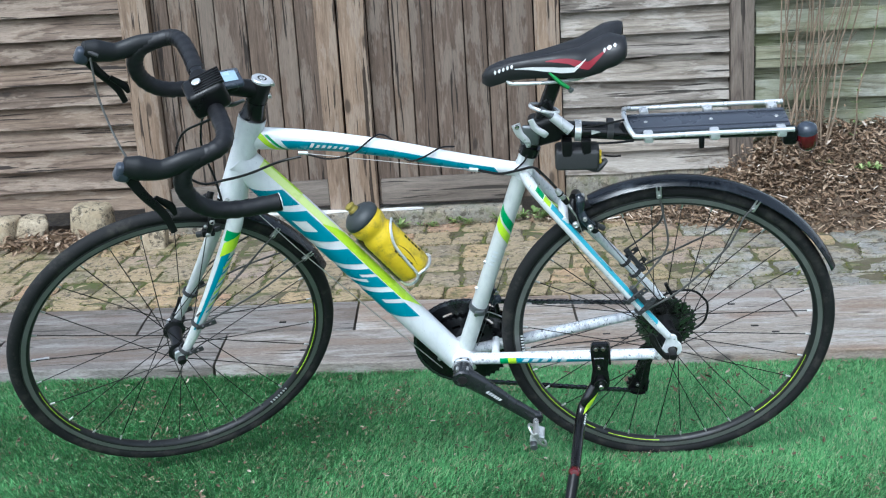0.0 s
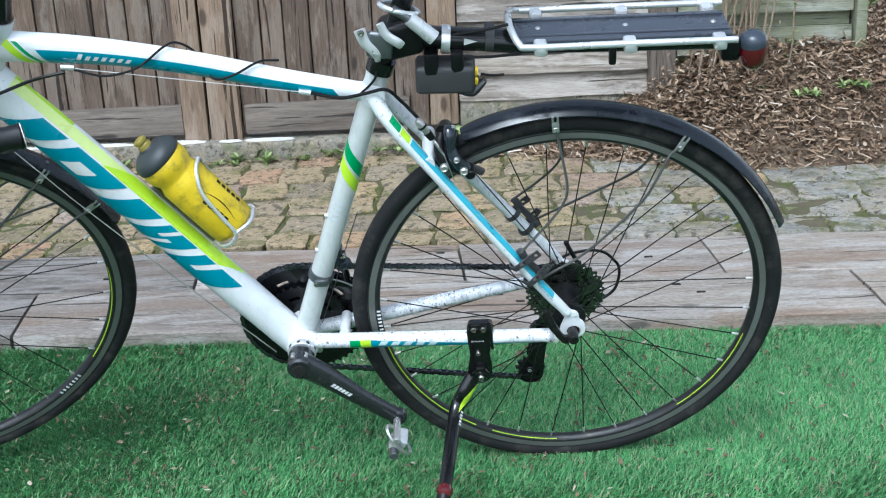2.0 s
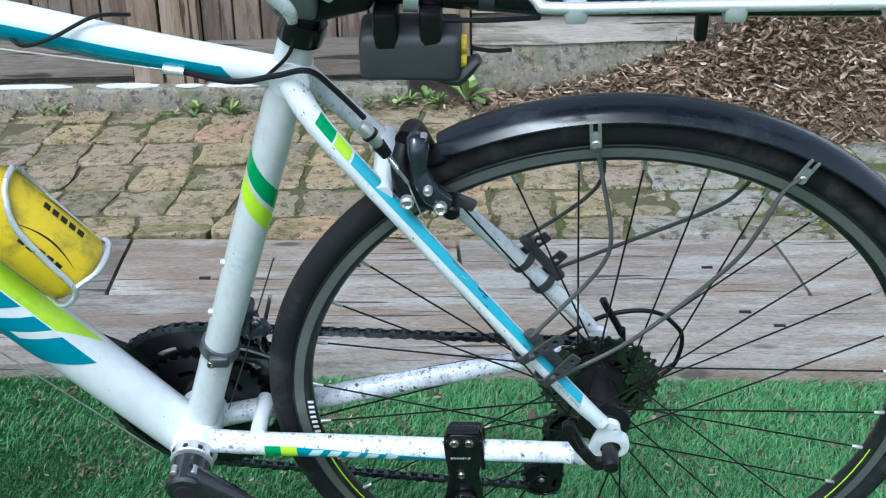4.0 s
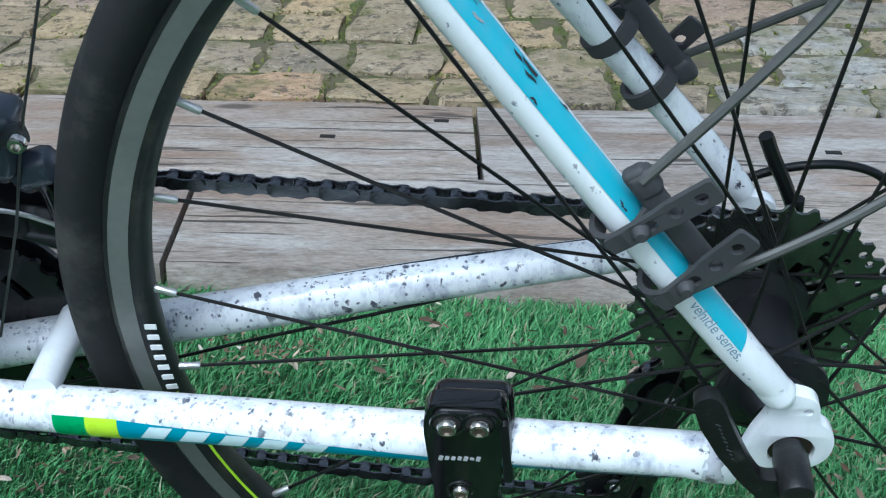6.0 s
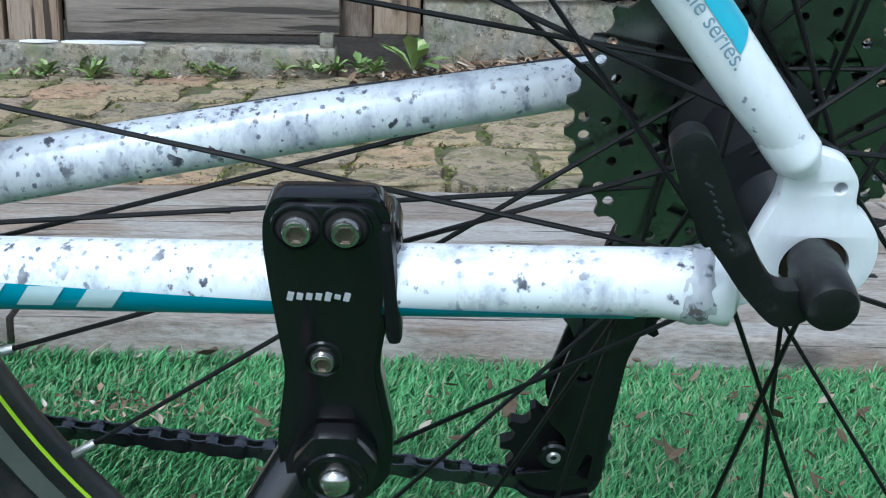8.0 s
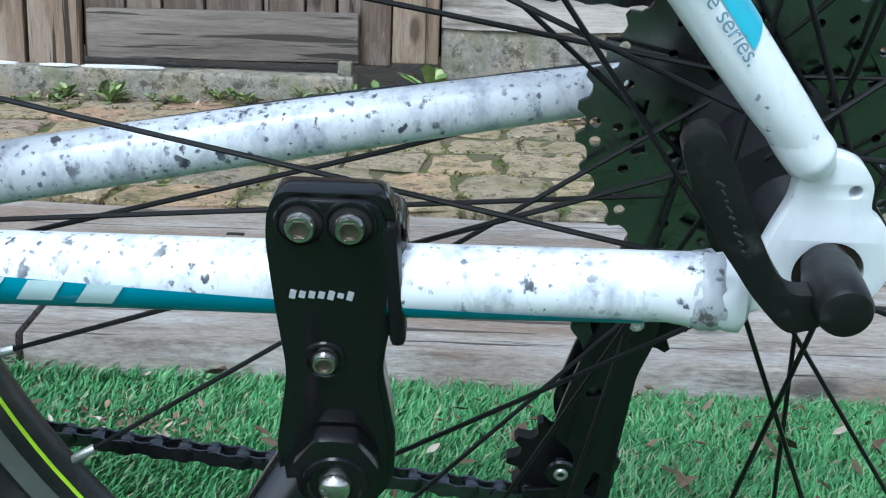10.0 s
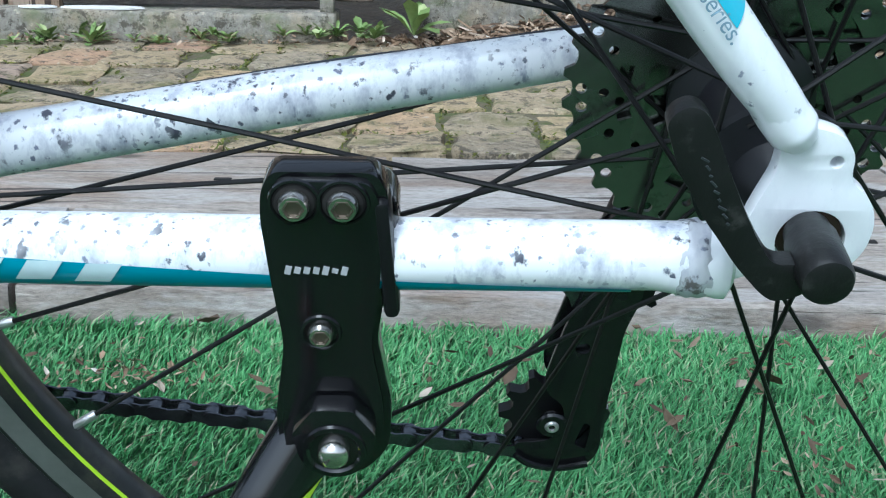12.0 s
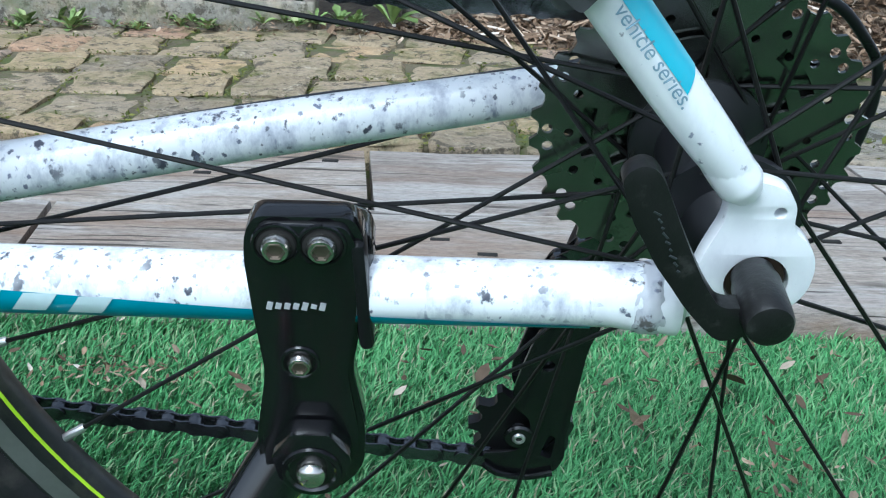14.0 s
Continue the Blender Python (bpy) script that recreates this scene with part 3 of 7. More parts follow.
edging = thing("timber_edging", "two rows of weathered grey timber sleepers between lawn and paving", "edging", kind="structure")
near_cuts, far_cuts = [-3.3, -1.805, -1.149, -0.496, 0.07, 0.712, 1.4, 3.0], [-3.3, -2.05, -1.44, -0.807, -0.179, 0.415, 1.06, 3.0]
for cuts, y0, y1 in ((near_cuts, 0.612, 0.856), (far_cuts, 0.860, 1.10)):
    for i, (a, b) in enumerate(zip(cuts, cuts[1:])):
        if y0 < 0.7 and abs(a - 0.07) < 0.01:
            continue
        if y0 < 0.7 and abs(b - 0.07) < 0.01:
            b = 0.712
        g = 0.0035
        part("sleeper", sleeper(a + g, b - g, y0, y1, -0.020, -0.020, i * 3.1 + y0 * 10), dark_sleeper if b < -0.7 else sleeper_wood, edging)
# Near-black slab under the sleepers puts shade into their joints as colour.
tagged(part("edging_shadow_gap", block(6.2, 0.48, 0.04, 0, SKEW @ pose(0, 0.858, -0.02)), shade_print_black), "near-black slab standing for shade in the timber joints", "soil", kind="structure")
# Mortise slots are near-black blocks on the timber, their inner shade as colour.
for x, y, l in ((-0.095, 0.759, 0.02), (-0.049, 0.719, 0.02), (-0.370, 0.972, 0.02), (0.302, 0.790, 0.02), (0.349, 0.740, 0.02), (0.265, 0.968, 0.02), (-0.229, 1.038, 0.02), (-1.017, 0.933, 0.02), (-0.913, 0.704, 0.02), (-0.636, 0.919, 0.02)):
    part("timber_slot", block(l, 0.010, 0.003, 0.001, SKEW @ pose(x, y, 0.0392)), shade_print_black, edging, "short dark mortise slot in the timber")


def fence_board(L, h, t, seed, lap=0.012, wavy=0.008):
    """A sawn board, upper edge tucked back, its lower edge uneven."""
    nx = 26
    vs = []
    for i in range(nx + 1):
        x = -L / 2 + L * i / nx
        dz = wavy * noise.noise((x * 3.2, seed, 0)) + 0.3 * wavy * noise.noise((x * 14, seed, 5))
        bow = 0.004 * noise.noise((x * 2.0, seed, 9))
        vs += [(x, -lap + bow, dz), (x, bow * 0.5, h), (x, t + bow * 0.5, h), (x, -lap + t + bow, dz)]
    polys = [(i * 4 + j, (i + 1) * 4 + j, (i + 1) * 4 + (j + 1) % 4, i * 4 + (j + 1) % 4) for i in range(nx) for j in range(4)]
    bm = faces(vs, polys + [(0, 1, 2, 3), (nx * 4 + 3, nx * 4 + 2, nx * 4 + 1, nx * 4)])
    bmesh.ops.recalc_face_normals(bm, faces=bm.faces)
    return data_of("board", bm, 30)


def lapped_panel(name, label, x0, x1, z0, z1, pitch, mat, y=2.012):
    root = thing(name, label, "fence", pose((x0 + x1) / 2, y, 0), "garden fence panels")
    kinds = [fence_board(x1 - x0, pitch * 1.12, 0.010, 3.3 * k + x0, 0.030) for k in range(5)]
    for me in kinds:
        me.materials.append(mat)
    z, i = z0, 0
    while z < z1:
        ob = part("board", kinds[(i * 3) % 5], mat, root)
        ob.matrix_basis = pose(0, 0, z, 0, random.uniform(-0.25, 0.25), 0)
        z += pitch * random.uniform(0.93, 1.07)
        i += 1
    for x in (-(x1 - x0) / 2 + 0.03, 0.0, (x1 - x0) / 2 - 0.03):
        part("batten", block(0.045, 0.03, z - z0, 0.003, pose(x, 0.032, (z + z0) / 2)), mat, root)
    return root


lapped_panel("garden_fence", "weathered brown lapped-board fence panel with wavy boards", -3.45, -1.695, 0.135, 1.75, 0.0795, fence_wood)
lapped_panel("garden_fence", "silvery grey lapped-board fence panel with knots", -0.145, 0.435, 0.19, 1.75, 0.081, pale_fence)


tagged(part("gravel_board", rough_up(block(0.58, 0.03, 0.14, 0.004, pose(0.145, 2.004, 0.125)), 0.002, 20), kerb_mat), "grey mossy board under the fence", "fence board", kind="structure")


def post(name, label, x0, x1, z0, mat, y=1.975, d=0.085):
    return tagged(part(name, block(x1 - x0, d, 1.9 - z0, 0.005, pose((x0 + x1) / 2, y + d / 2, (1.9 + z0) / 2)), mat), label, "fence post", "garden fence posts")


post("fence_post", "pale brown timber gate post beside lapped fence", -1.693, -1.592, 0.10, post_wood, 1.965)
post("fence_post", "silvered timber gate post beside brown gate", -0.236, -0.149, 0.12, post_wood, 1.97)
post("fence_post", "dark grey grained timber fence post", 0.437, 0.517, 0.16, grey_post, 1.965)
post("fence_post", "greenish narrow end post of slatted fence", 1.058, 1.092, 0.18, green_fence, 1.96, 0.06)

slatted = thing("garden_fence", "greenish hit-and-miss slatted fence panel with gaps", "fence", pose(0.79, 2.0, 0), "garden fence panels")
for i in range(12):
    z = 0.303 + 0.1185 * (i - 1)
    me = fence_board(0.53, 0.074, 0.016, 9.1 + i * 2.3, 0.0, 0.002)
    me.materials.append(green_fence)
    part("slat", me, green_fence, slatted).matrix_basis = pose(0, -0.012, z)
    me = fence_board(0.53, 0.060, 0.016, 5.7 + i * 1.9, 0.0, 0.002)
    me.materials.append(green_fence)
    part("slat", me, green_fence, slatted).matrix_basis = pose(0, 0.022, z + 0.071)
# Near-black sheet added behind the slats as the shade in their gaps.
part("backing_board", block(0.53, 0.012, 1.7, 0.0, pose(0, 0.06, 1.0)), shade_print_black, slatted)

# The gate: two leaves of upright boards with frames.
for edges, stile, label, rail in (
        ([-1.590, -1.528, -1.427, -1.362, -1.252, -1.150, -1.078, -1.006], (-1.006, -0.930), "brown boarded garden gate leaf with pale meeting stile", (-1.59, -1.006)),
        ([-0.825, -0.744, -0.674, -0.593, -0.483, -0.403, -0.343, -0.238], (-0.924, -0.825), "brown knotty garden gate leaf with pale stile", (-0.812, -0.30))):
    gate = thing("gate", label, "gate", group="garden gate leaves")
    for a, b in zip(edges, edges[1:]):
        part("board", block(b - a - 0.0035, 0.018, 1.74, 0.002, pose((a + b) / 2, 2.012 + random.uniform(-0.002, 0.002), 0.98), 1), gate_wood, gate)
    part("stile", block(stile[1] - stile[0] - 0.002, 0.03, 1.77, 0.003, pose((stile[0] + stile[1]) / 2, 1.992, 0.975)), post_wood, gate, "paler brown upright stile")
    part("bottom_rail", block(rail[1] - rail[0], 0.026, 0.092, 0.003, pose((rail[0] + rail[1]) / 2, 1.990, 0.160, 0, -0.7, 0)), rail_wood, gate, "grey horizontal bottom rail")
    # Black sheet added behind each leaf; stops light leaking through the board gaps.
    part("gate_backing", block(rail[1] - rail[0] + 0.1, 0.01, 1.7, 0, pose((rail[0] + rail[1]) / 2, 2.035, 0.98)), shade_print_black, gate)
# Unseen black sheet added along the whole fence, so its gaps stay dark.
tagged(part("fence_backing", block(4.5, 0.012, 1.75, 0, pose(-1.17, 2.075, 1.0)), shade_print_black), "unseen black sheet added to keep fence and gate gaps dark", "fence", kind="structure")
tagged(part("wall_beyond", block(30, 0.2, 2.8, 0.01, pose(0, 4.6, 1.2)), pale_wall), "pale rendered wall far behind the fence", "wall", kind="structure")

kerb = thing("threshold_kerb", "old mossy concrete kerb below the gate with flaking paint", "kerb")
bm = block(1.40, 0.11, 0.075, 0.008, pose(-1.005, 1.985, 0.0585), 3)
bmesh.ops.subdivide_edges(bm, edges=[e for e in bm.edges if e.calc_length() > 0.3], cuts=30, use_grid_fill=True)
part("kerb_stone", rough_up(bm, 0.005, 14.0), kerb_mat, kerb)
for x, l, w, y in ((-1.56, 0.22, 0.03, 1.952), (-1.28, 0.25, 0.035, 1.955), (-1.02, 0.16, 0.04, 1.957), (-0.86, 0.07, 0.028, 1.952), (-0.74, 0.15, 0.036, 1.955)):
    o = [(x + l / 2 * math.cos(a) * (1 + 0.25 * noise.noise((a * 2, x * 9, 0))), y + w / 2 * math.sin(a) * (1 + 0.4 * noise.noise((a * 3, x * 7, 2)))) for a in np.linspace(0, math.tau, 28, endpoint=False)]
    part("paint_flake", plate([o], 0.003, Matrix.Translation((0, 0, 0.0985))), flaky_paint, kerb, "patch of flaking white paint")
tagged(part("small_block", block(0.026, 0.03, 0.026, 0.003, pose(-0.322, 1.96, 0.109)), kerb_mat), "small pale stone block on kerb end", "block")


def boulder(name, label, sx, sy, sz, m, seed):
    bm = block(sx, sy, sz, min(sx, sy, sz) * 0.22, None, 3)
    bmesh.ops.subdivide_edges(bm, edges=bm.edges[:], cuts=2, use_grid_fill=True)
    ob = tagged(part(name, rough_up(rough_up(bm, 0.012, 9.0, seed), 0.004, 40.0, seed), sand_stone), label, "stone", "stones by the fence")
    ob.matrix_world = m
    return ob


boulder("stone", "squared sandstone block under the fence", 0.14, 0.12, 0.13, pose(-1.885, 1.945, 0.10, 0, 2, 4), 1.0)
boulder("stone", "rough sandy stone against the fence foot", 0.20, 0.13, 0.12, pose(-2.245, 1.90, 0.085, 0, -3, -6), 2.0)
boulder("stone", "cream weathered stone beside dead leaves", 0.11, 0.10, 0.11, pose(-2.10, 1.91, 0.085, 0, 8, 14), 3.0)
boulder("stone", "cream weathered stone beside paving", 0.09, 0.09, 0.09, pose(-1.615, 1.80, 0.07, 0, 3, 8), 4.0)
boulder("stone", "rough sandy stone against the fence foot", 0.24, 0.14, 0.12, pose(-2.46, 1.90, 0.08, 0, 4, 3), 5.0)


def scatter_leaves(name, pts, size, material, label, seed, curl=0.5):
    """Small curled leaves: eight triangles each."""
    rng = np.random.default_rng(seed)
    shape = np.array([(-1, 0, 0.0), (-0.35, 0.42, 0.25), (0.45, 0.34, 0.2), (1, 0, 0.35), (0.45, -0.34, 0.2), (-0.35, -0.42, 0.25), (0, 0, -0.1)])
    tri0 = np.array([(0, 6, 1), (1, 6, 2), (2, 6, 3), (3, 6, 4), (4, 6, 5), (5, 6, 0)])
    vs, ts = [], []
    for i, p in enumerate(pts):
        s = size * rng.uniform(0.45, 1.3)
        q = shape * np.array([s, s * rng.uniform(0.5, 1.1), s * curl * rng.uniform(-0.6, 1.6)])
        e = Euler((rng.normal(0, 0.45), rng.normal(0, 0.45), rng.uniform(0, math.tau))).to_matrix()
        vs.append(q @ np.array(e).T + np.array(p))
        ts.append(tri0 + 7 * i)
    return from_arrays(name, np.concatenate(vs), np.concatenate(ts), material, label, "leaves")


rng = np.random.default_rng(11)
bank = []
while len(bank) < 24000:
    x, y = rng.uniform(-0.32, 1.9), rng.uniform(1.60, 2.5)
    if y > bed_edge(x) + 0.03 * math.sin(x * 9) + rng.normal(0, 0.03) and not (y > 1.98 and x < 1.09):
        bank.append((x, y, height(x, y) + rng.uniform(0.0, 0.022)))
while len(bank) < 26400:
    x, y = rng.normal(0.62, 0.10), rng.normal(1.88, 0.07)
    if y < 1.97:
        bank.append((x, y, height(x, y) + abs(rng.normal(0.0, 0.05))))
scatter_leaves("leaf_litter", bank, 0.0115, litter_mat, "thick brown leaf litter and dry plant debris", 12, 0.7)
scatter_leaves("leaf_litter", [(x, y, 0.05 + rng.uniform(0, 0.04)) for x, y in zip(rng.normal(-1.98, 0.13, 700), rng.normal(1.82, 0.05, 700))], 0.016, litter_mat, "heap of small brown dead leaves on paving", 13, 0.7)
scatter_leaves("leaf_litter", [(x, 1.915 - abs(rng.normal(0, 0.045)), 0.048 + rng.uniform(0, 0.012)) for x in rng.uniform(-3.0, -0.2, 900)], 0.0062, litter_mat, "crumbs of dead leaves along the kerb", 14, 0.6)
scatter_leaves("dead_leaf", [(x, y, 0.016) for x, y in zip(rng.uniform(-1.6, 0.95, 1500), rng.uniform(-0.35, 0.60, 1500))], 0.0066, leaf_mat, "scattered dry brown leaves on the turf", 15, 0.8)
scatter_leaves("dead_leaf", [(0.139, 0.486, 0.022), (0.152, 0.490, 0.024), (0.124, 0.480, 0.02), (0.058, 0.418, 0.022), (0.064, 0.412, 0.022), (-0.46, 0.53, 0.024), (-0.475, 0.52, 0.026), (-0.30, 0.59, 0.022), (0.06, 0.585, 0.024), (-0.05, 0.49, 0.022)], 0.017, leaf_mat, "pale curled dry leaves on the turf", 16, 1.0)
crumbs = []
for cx, cy in zip(rng.uniform(-1.5, 0.9, 26), rng.uniform(-0.25, 0.58, 26)):
    crumbs += [(cx + dx, cy + dy, 0.0145) for dx, dy in zip(rng.normal(0, 0.030, 34), rng.normal(0, 0.022, 34))]
crumbs += [(-0.335 + dx, 0.50 + dy, 0.0150) for dx, dy in zip(rng.normal(0, 0.028, 90), rng.normal(0, 0.020, 90))]
scatter_leaves("leaf_crumbs", crumbs, 0.0042, litter_mat, "clusters of brown leaf crumbs caught in the turf", 17, 0.8)
twiggy = []
for i in range(900):
    x = rng.uniform(-0.1, 1.6)
    y = rng.uniform(bed_edge(x) - 0.03, 1.97)
    a = rng.uniform(0, math.tau)
    l = rng.uniform(0.015, 0.05)
    twiggy.append((x, y, height(x, y) + 0.012 + rng.uniform(0, 0.02), math.cos(a) * l, math.sin(a) * l, rng.normal(0, 0.012)))
tw = np.array(twiggy)
ends0, ends1 = tw[:, :3], tw[:, :3] + tw[:, 3:]
off = np.array([0, 0, 0.0016])
sidew = np.stack([-tw[:, 4], tw[:, 3], np.zeros(len(tw))], 1) * 0.05
v = np.stack([ends0 - sidew, ends0 + sidew, ends0 + off * 2, ends1 - sidew, ends1 + sidew, ends1 + off * 2], 1).reshape(-1, 3)
k = np.arange(len(tw))[:, None] * 6
from_arrays("twig_debris", v, np.concatenate([k + np.array([q]) for q in ((0, 1, 4, 3), (1, 2, 5, 4), (2, 0, 3, 5))]), litter_mat, "dry broken stalks lying among the leaves", "twigs")


# ---- plants ----
def leaf_fan(m, n, size, seed, lobes=1):
    r = random.Random(seed)
    vs, polys = [], []
    for i in range(n):
        a, e = r.uniform(0, math.tau), r.uniform(0.15, 1.1)
        q = Euler((0, -e, a)).to_matrix()
        L, w = size * r.uniform(0.6, 1.15), size * r.uniform(0.22, 0.4)
        k = len(vs)
        for p in ((0, 0, 0), (L * 0.45, w * 0.35, 0.1 * L), (L * 0.8, w * 0.5, 0.02 * L), (L, 0, -0.08 * L), (L * 0.8, -w * 0.5, 0.02 * L), (L * 0.45, -w * 0.35, 0.1 * L), (L * 0.6, 0, 0.04 * L)):
            vs.append(m @ (q @ Vector(p)))
        polys += [(k, k + 6, k + 1), (k + 1, k + 6, k + 2), (k + 2, k + 6, k + 3), (k + 3, k + 6, k + 4), (k + 4, k + 6, k + 5), (k + 5, k + 6, k)]
    return faces(vs, polys)


WEEDS = []
for i, (x, y, z, n, s) in enumerate(((-0.78, 1.86, 0.045, 16, 0.055), (-0.645, 1.865, 0.045, 10, 0.03), (-0.52, 1.87, 0.05, 26, 0.035), (-0.36, 1.865, 0.06, 12, 0.04), (-0.26, 1.88, 0.06, 30, 0.045), (-0.16, 1.88, 0.06, 9, 0.09), (-0.55, 1.93, 0.06, 8, 0.03), (0.88, 1.80, 0.17, 22, 0.05), (1.02, 1.80, 0.19, 26, 0.06), (1.16, 1.82, 0.2, 22, 0.05), (0.74, 1.84, 0.19, 8, 0.035), (-0.86, 1.84, 0.045, 14, 0.03), (-1.2, 1.86, 0.045, 12, 0.03))):
    y += 0.045 if x < 0 and y < 1.9 else 0.0
    z += 0.04 if x > 0.5 else 0.0
    s, n = (s * 1.55, n + 8) if x < 0 and s < 0.08 else (s, n)
    WEEDS.append(part("weed", joined(*[leaf_fan(Matrix.Translation((x + 0.6 * s * math.sin(q * 2.4), y + 0.35 * s * math.cos(q * 2.4), z - 0.004)), n // 2 + 3, s * 0.5, i * 9 + q) for q in range(4)] if s < 0.0895 else [leaf_fan(Matrix.Translation((x, y, z)), n, s, i + 50)]), weed_mat))
    tagged(WEEDS[-1], "low green weed growing at the kerb and bank", "weed", "weeds along the fence")
rm = np.random.default_rng(21)
scatter_leaves("moss", [(x, y, 0.036 + rm.uniform(0, 0.006)) for x, y in zip(rm.uniform(-2.6, 1.4, 1500), rm.uniform(1.10, 1.85, 1500)) if noise.noise((x * 4, y * 4, 7)) > 0.12], 0.009, moss_mat, "yellow-green moss in the paving joints", 22, 0.5)

shrub = thing("bare_shrub", "bare brown leafless shrub stems before slatted fence", "shrub")
rs = random.Random(5)
for i in range(22):
    x = 0.60 + rs.uniform(-0.06, 0.14)
    lean = rs.uniform(-0.05, 0.30)
    p = [(x, 1.90 + rs.uniform(-0.04, 0.05), 0.2)]
    for k in range(1, 6):
        p.append((x + lean * k / 5 + rs.uniform(-0.012, 0.012), 1.90 + rs.uniform(-0.03, 0.05), 0.2 + k * 0.2 * rs.uniform(0.8, 1.05)))
    pl = spline(p, 4)
    part("stem", tube(pl, [rs.uniform(0.0025, 0.0042), 0.0012], 6), twig_mat, shrub)
    for _ in range(3):
        q = pl[rs.randrange(6, len(pl))]
        part("twig", tube([q, q + Vector((rs.uniform(-0.05, 0.12), rs.uniform(-0.04, 0.02), rs.uniform(0.05, 0.14)))], [0.0013, 0.0006], 5), twig_mat, shrub)
climber = thing("climbing_plant", "thin young climber with few green leaves at fence", "plant")
pl = spline([(0.83, 1.90, 0.21), (0.855, 1.91, 0.34), (0.86, 1.92, 0.45), (0.90, 1.92, 0.60), (0.93, 1.94, 0.80), (0.95, 1.94, 1.1)], 6)
part("stem", tube(pl, [0.004, 0.0015], 6), twig_mat, climber)
for i in range(0, len(pl), 2):
    part("leaf_cluster", leaf_fan(Matrix.Translation(pl[i]), 4, 0.022, i + 7), weed_mat, climber)
bush = thing("garden_bush", "thin green leafy bush beyond the fence end", "bush")
for i in range(34):
    b0 = Vector((1.32 + rs.uniform(-0.08, 0.5), 2.25 + rs.uniform(-0.1, 0.4), 0.2))
    pl = spline([b0, b0 + Vector((rs.uniform(-0.12, 0.12), rs.uniform(-0.1, 0.1), 0.25)), b0 + Vector((rs.uniform(-0.25, 0.2), rs.uniform(-0.2, 0.1), rs.uniform(0.4, 0.9)))], 5)
    part("branch", tube(pl, [0.003, 0.001], 5), twig_mat, bush)
    for q in pl[3::2]:
        part("foliage", leaf_fan(Matrix.Translation(q), 7, 0.035, i * 20 + int(q.z * 50)), weed_mat, bush)


# ---- the bicycle, in its own axes: rear hub at the origin, front to -x, near side -y ----
bike = thing("road_bicycle", "white teal and lime road bicycle leaning on its kickstand", "bicycle", ROOT)
AXIS_P, AXIS_D = Vector((-0.789, 0, 0.516)), Vector((0.363, 0, 0.932)).normalized()
BB = Vector((-0.423, 0, -0.052))
FRONT = Vector((-1.026, 0, 0.024))


def steered(deg):
    return Matrix.Translation(AXIS_P) @ Matrix.Rotation(radians(deg), 4, AXIS_D) @ Matrix.Translation(-AXIS_P)


STEER, BARS = steered(22.5), steered(25.5)


def bp(name, bm, mat, parent=None, label="", m=None, smooth=40):
    """A part of the bicycle, or of one of its parts."""
    if m is not None:
        bm.transform(m)
    return part(name, bm, mat, parent or bike, label, smooth)


def axle(r, y0, y1, x=0.0, z=0.0, seg=20, bev=0.0008):
    """A round pin across the bicycle."""
    L = abs(y1 - y0) / 2
    return lathe([(0, -L), (r - bev, -L), (r, -L + bev), (r, L - bev), (r - bev, L), (0, L)], seg, Matrix.Translation((x, (y0 + y1) / 2, z)) @ pose(0, 0, 0, 90, 0, 0))


def bolt(x, y, z, r, parent, mat=None, m=None, tall=0.004, hexed=True):
    """A socket-head bolt that faces the near side."""
    prof = [(r, 0), (r, tall * 0.6), (r * 0.82, tall), (r * 0.52, tall), (r * 0.46, tall * 0.35), (0, tall * 0.35)]
    bm = lathe(prof, 24, Matrix.Translation((x, y, z)) @ pose(0, 0, 0, 90, 0, 0))
    return bp("bolt", bm, mat or chrome, parent, m=m)


# frame tubes
seat_line = [BB + Vector((0, 0, 0)), Vector((-0.3513, 0, 0.17)), Vector((-0.2753, 0, 0.405)), Vector((-0.2650, 0, 0.437))]
seat_tube = bp("seat_tube", tube(seat_line, [0.0172, 0.0165, 0.0163, 0.0163], 24), dusty_shaded_paint)
for s0, mat, lab in ((0.334, leaf_green, "green slanted stripe"), (0.307, lime, "lime slanted stripe")):
    bp("stripe", patch(seat_line, 0.0166, s0, s0 + 0.021, -110, 75, 0.052, ns=3, na=16), mat, seat_tube, lab)
down_line = [Vector((-0.826, 0, 0.440)), Vector((-0.70, 0, 0.285)), Vector((-0.57, 0, 0.115)), Vector((-0.434, 0, -0.061))]
down_line = spline(down_line, 5)
DR, DS = [0.0325, 0.0315, 0.0305, 0.0285], 0.86
down_tube = bp("down_tube", tube(down_line, DR, 28, DS), frame_paint)


def on_down(name, s0, s1, a0, a1, mat, skew=0.0, lift=0.0006, lab=""):
    bp(name, patch(down_line, DR, s0 + 0.024, s1 + 0.024, a0, a1, skew, lift, DS, 14, 10), mat, down_tube, lab)


on_down("stripe", 0.012, 0.115, 84, 104, lime, 0.0, 0.0005, "lime band along the tube")
on_down("stripe", 0.012, 0.215, 48, 86, pale_lime, 0.0, 0.0005, "pale yellow band along the tube")
on_down("stripe", 0.205, 0.440, 45, 92, lime, 0.05, 0.0007, "lime band along the tube")
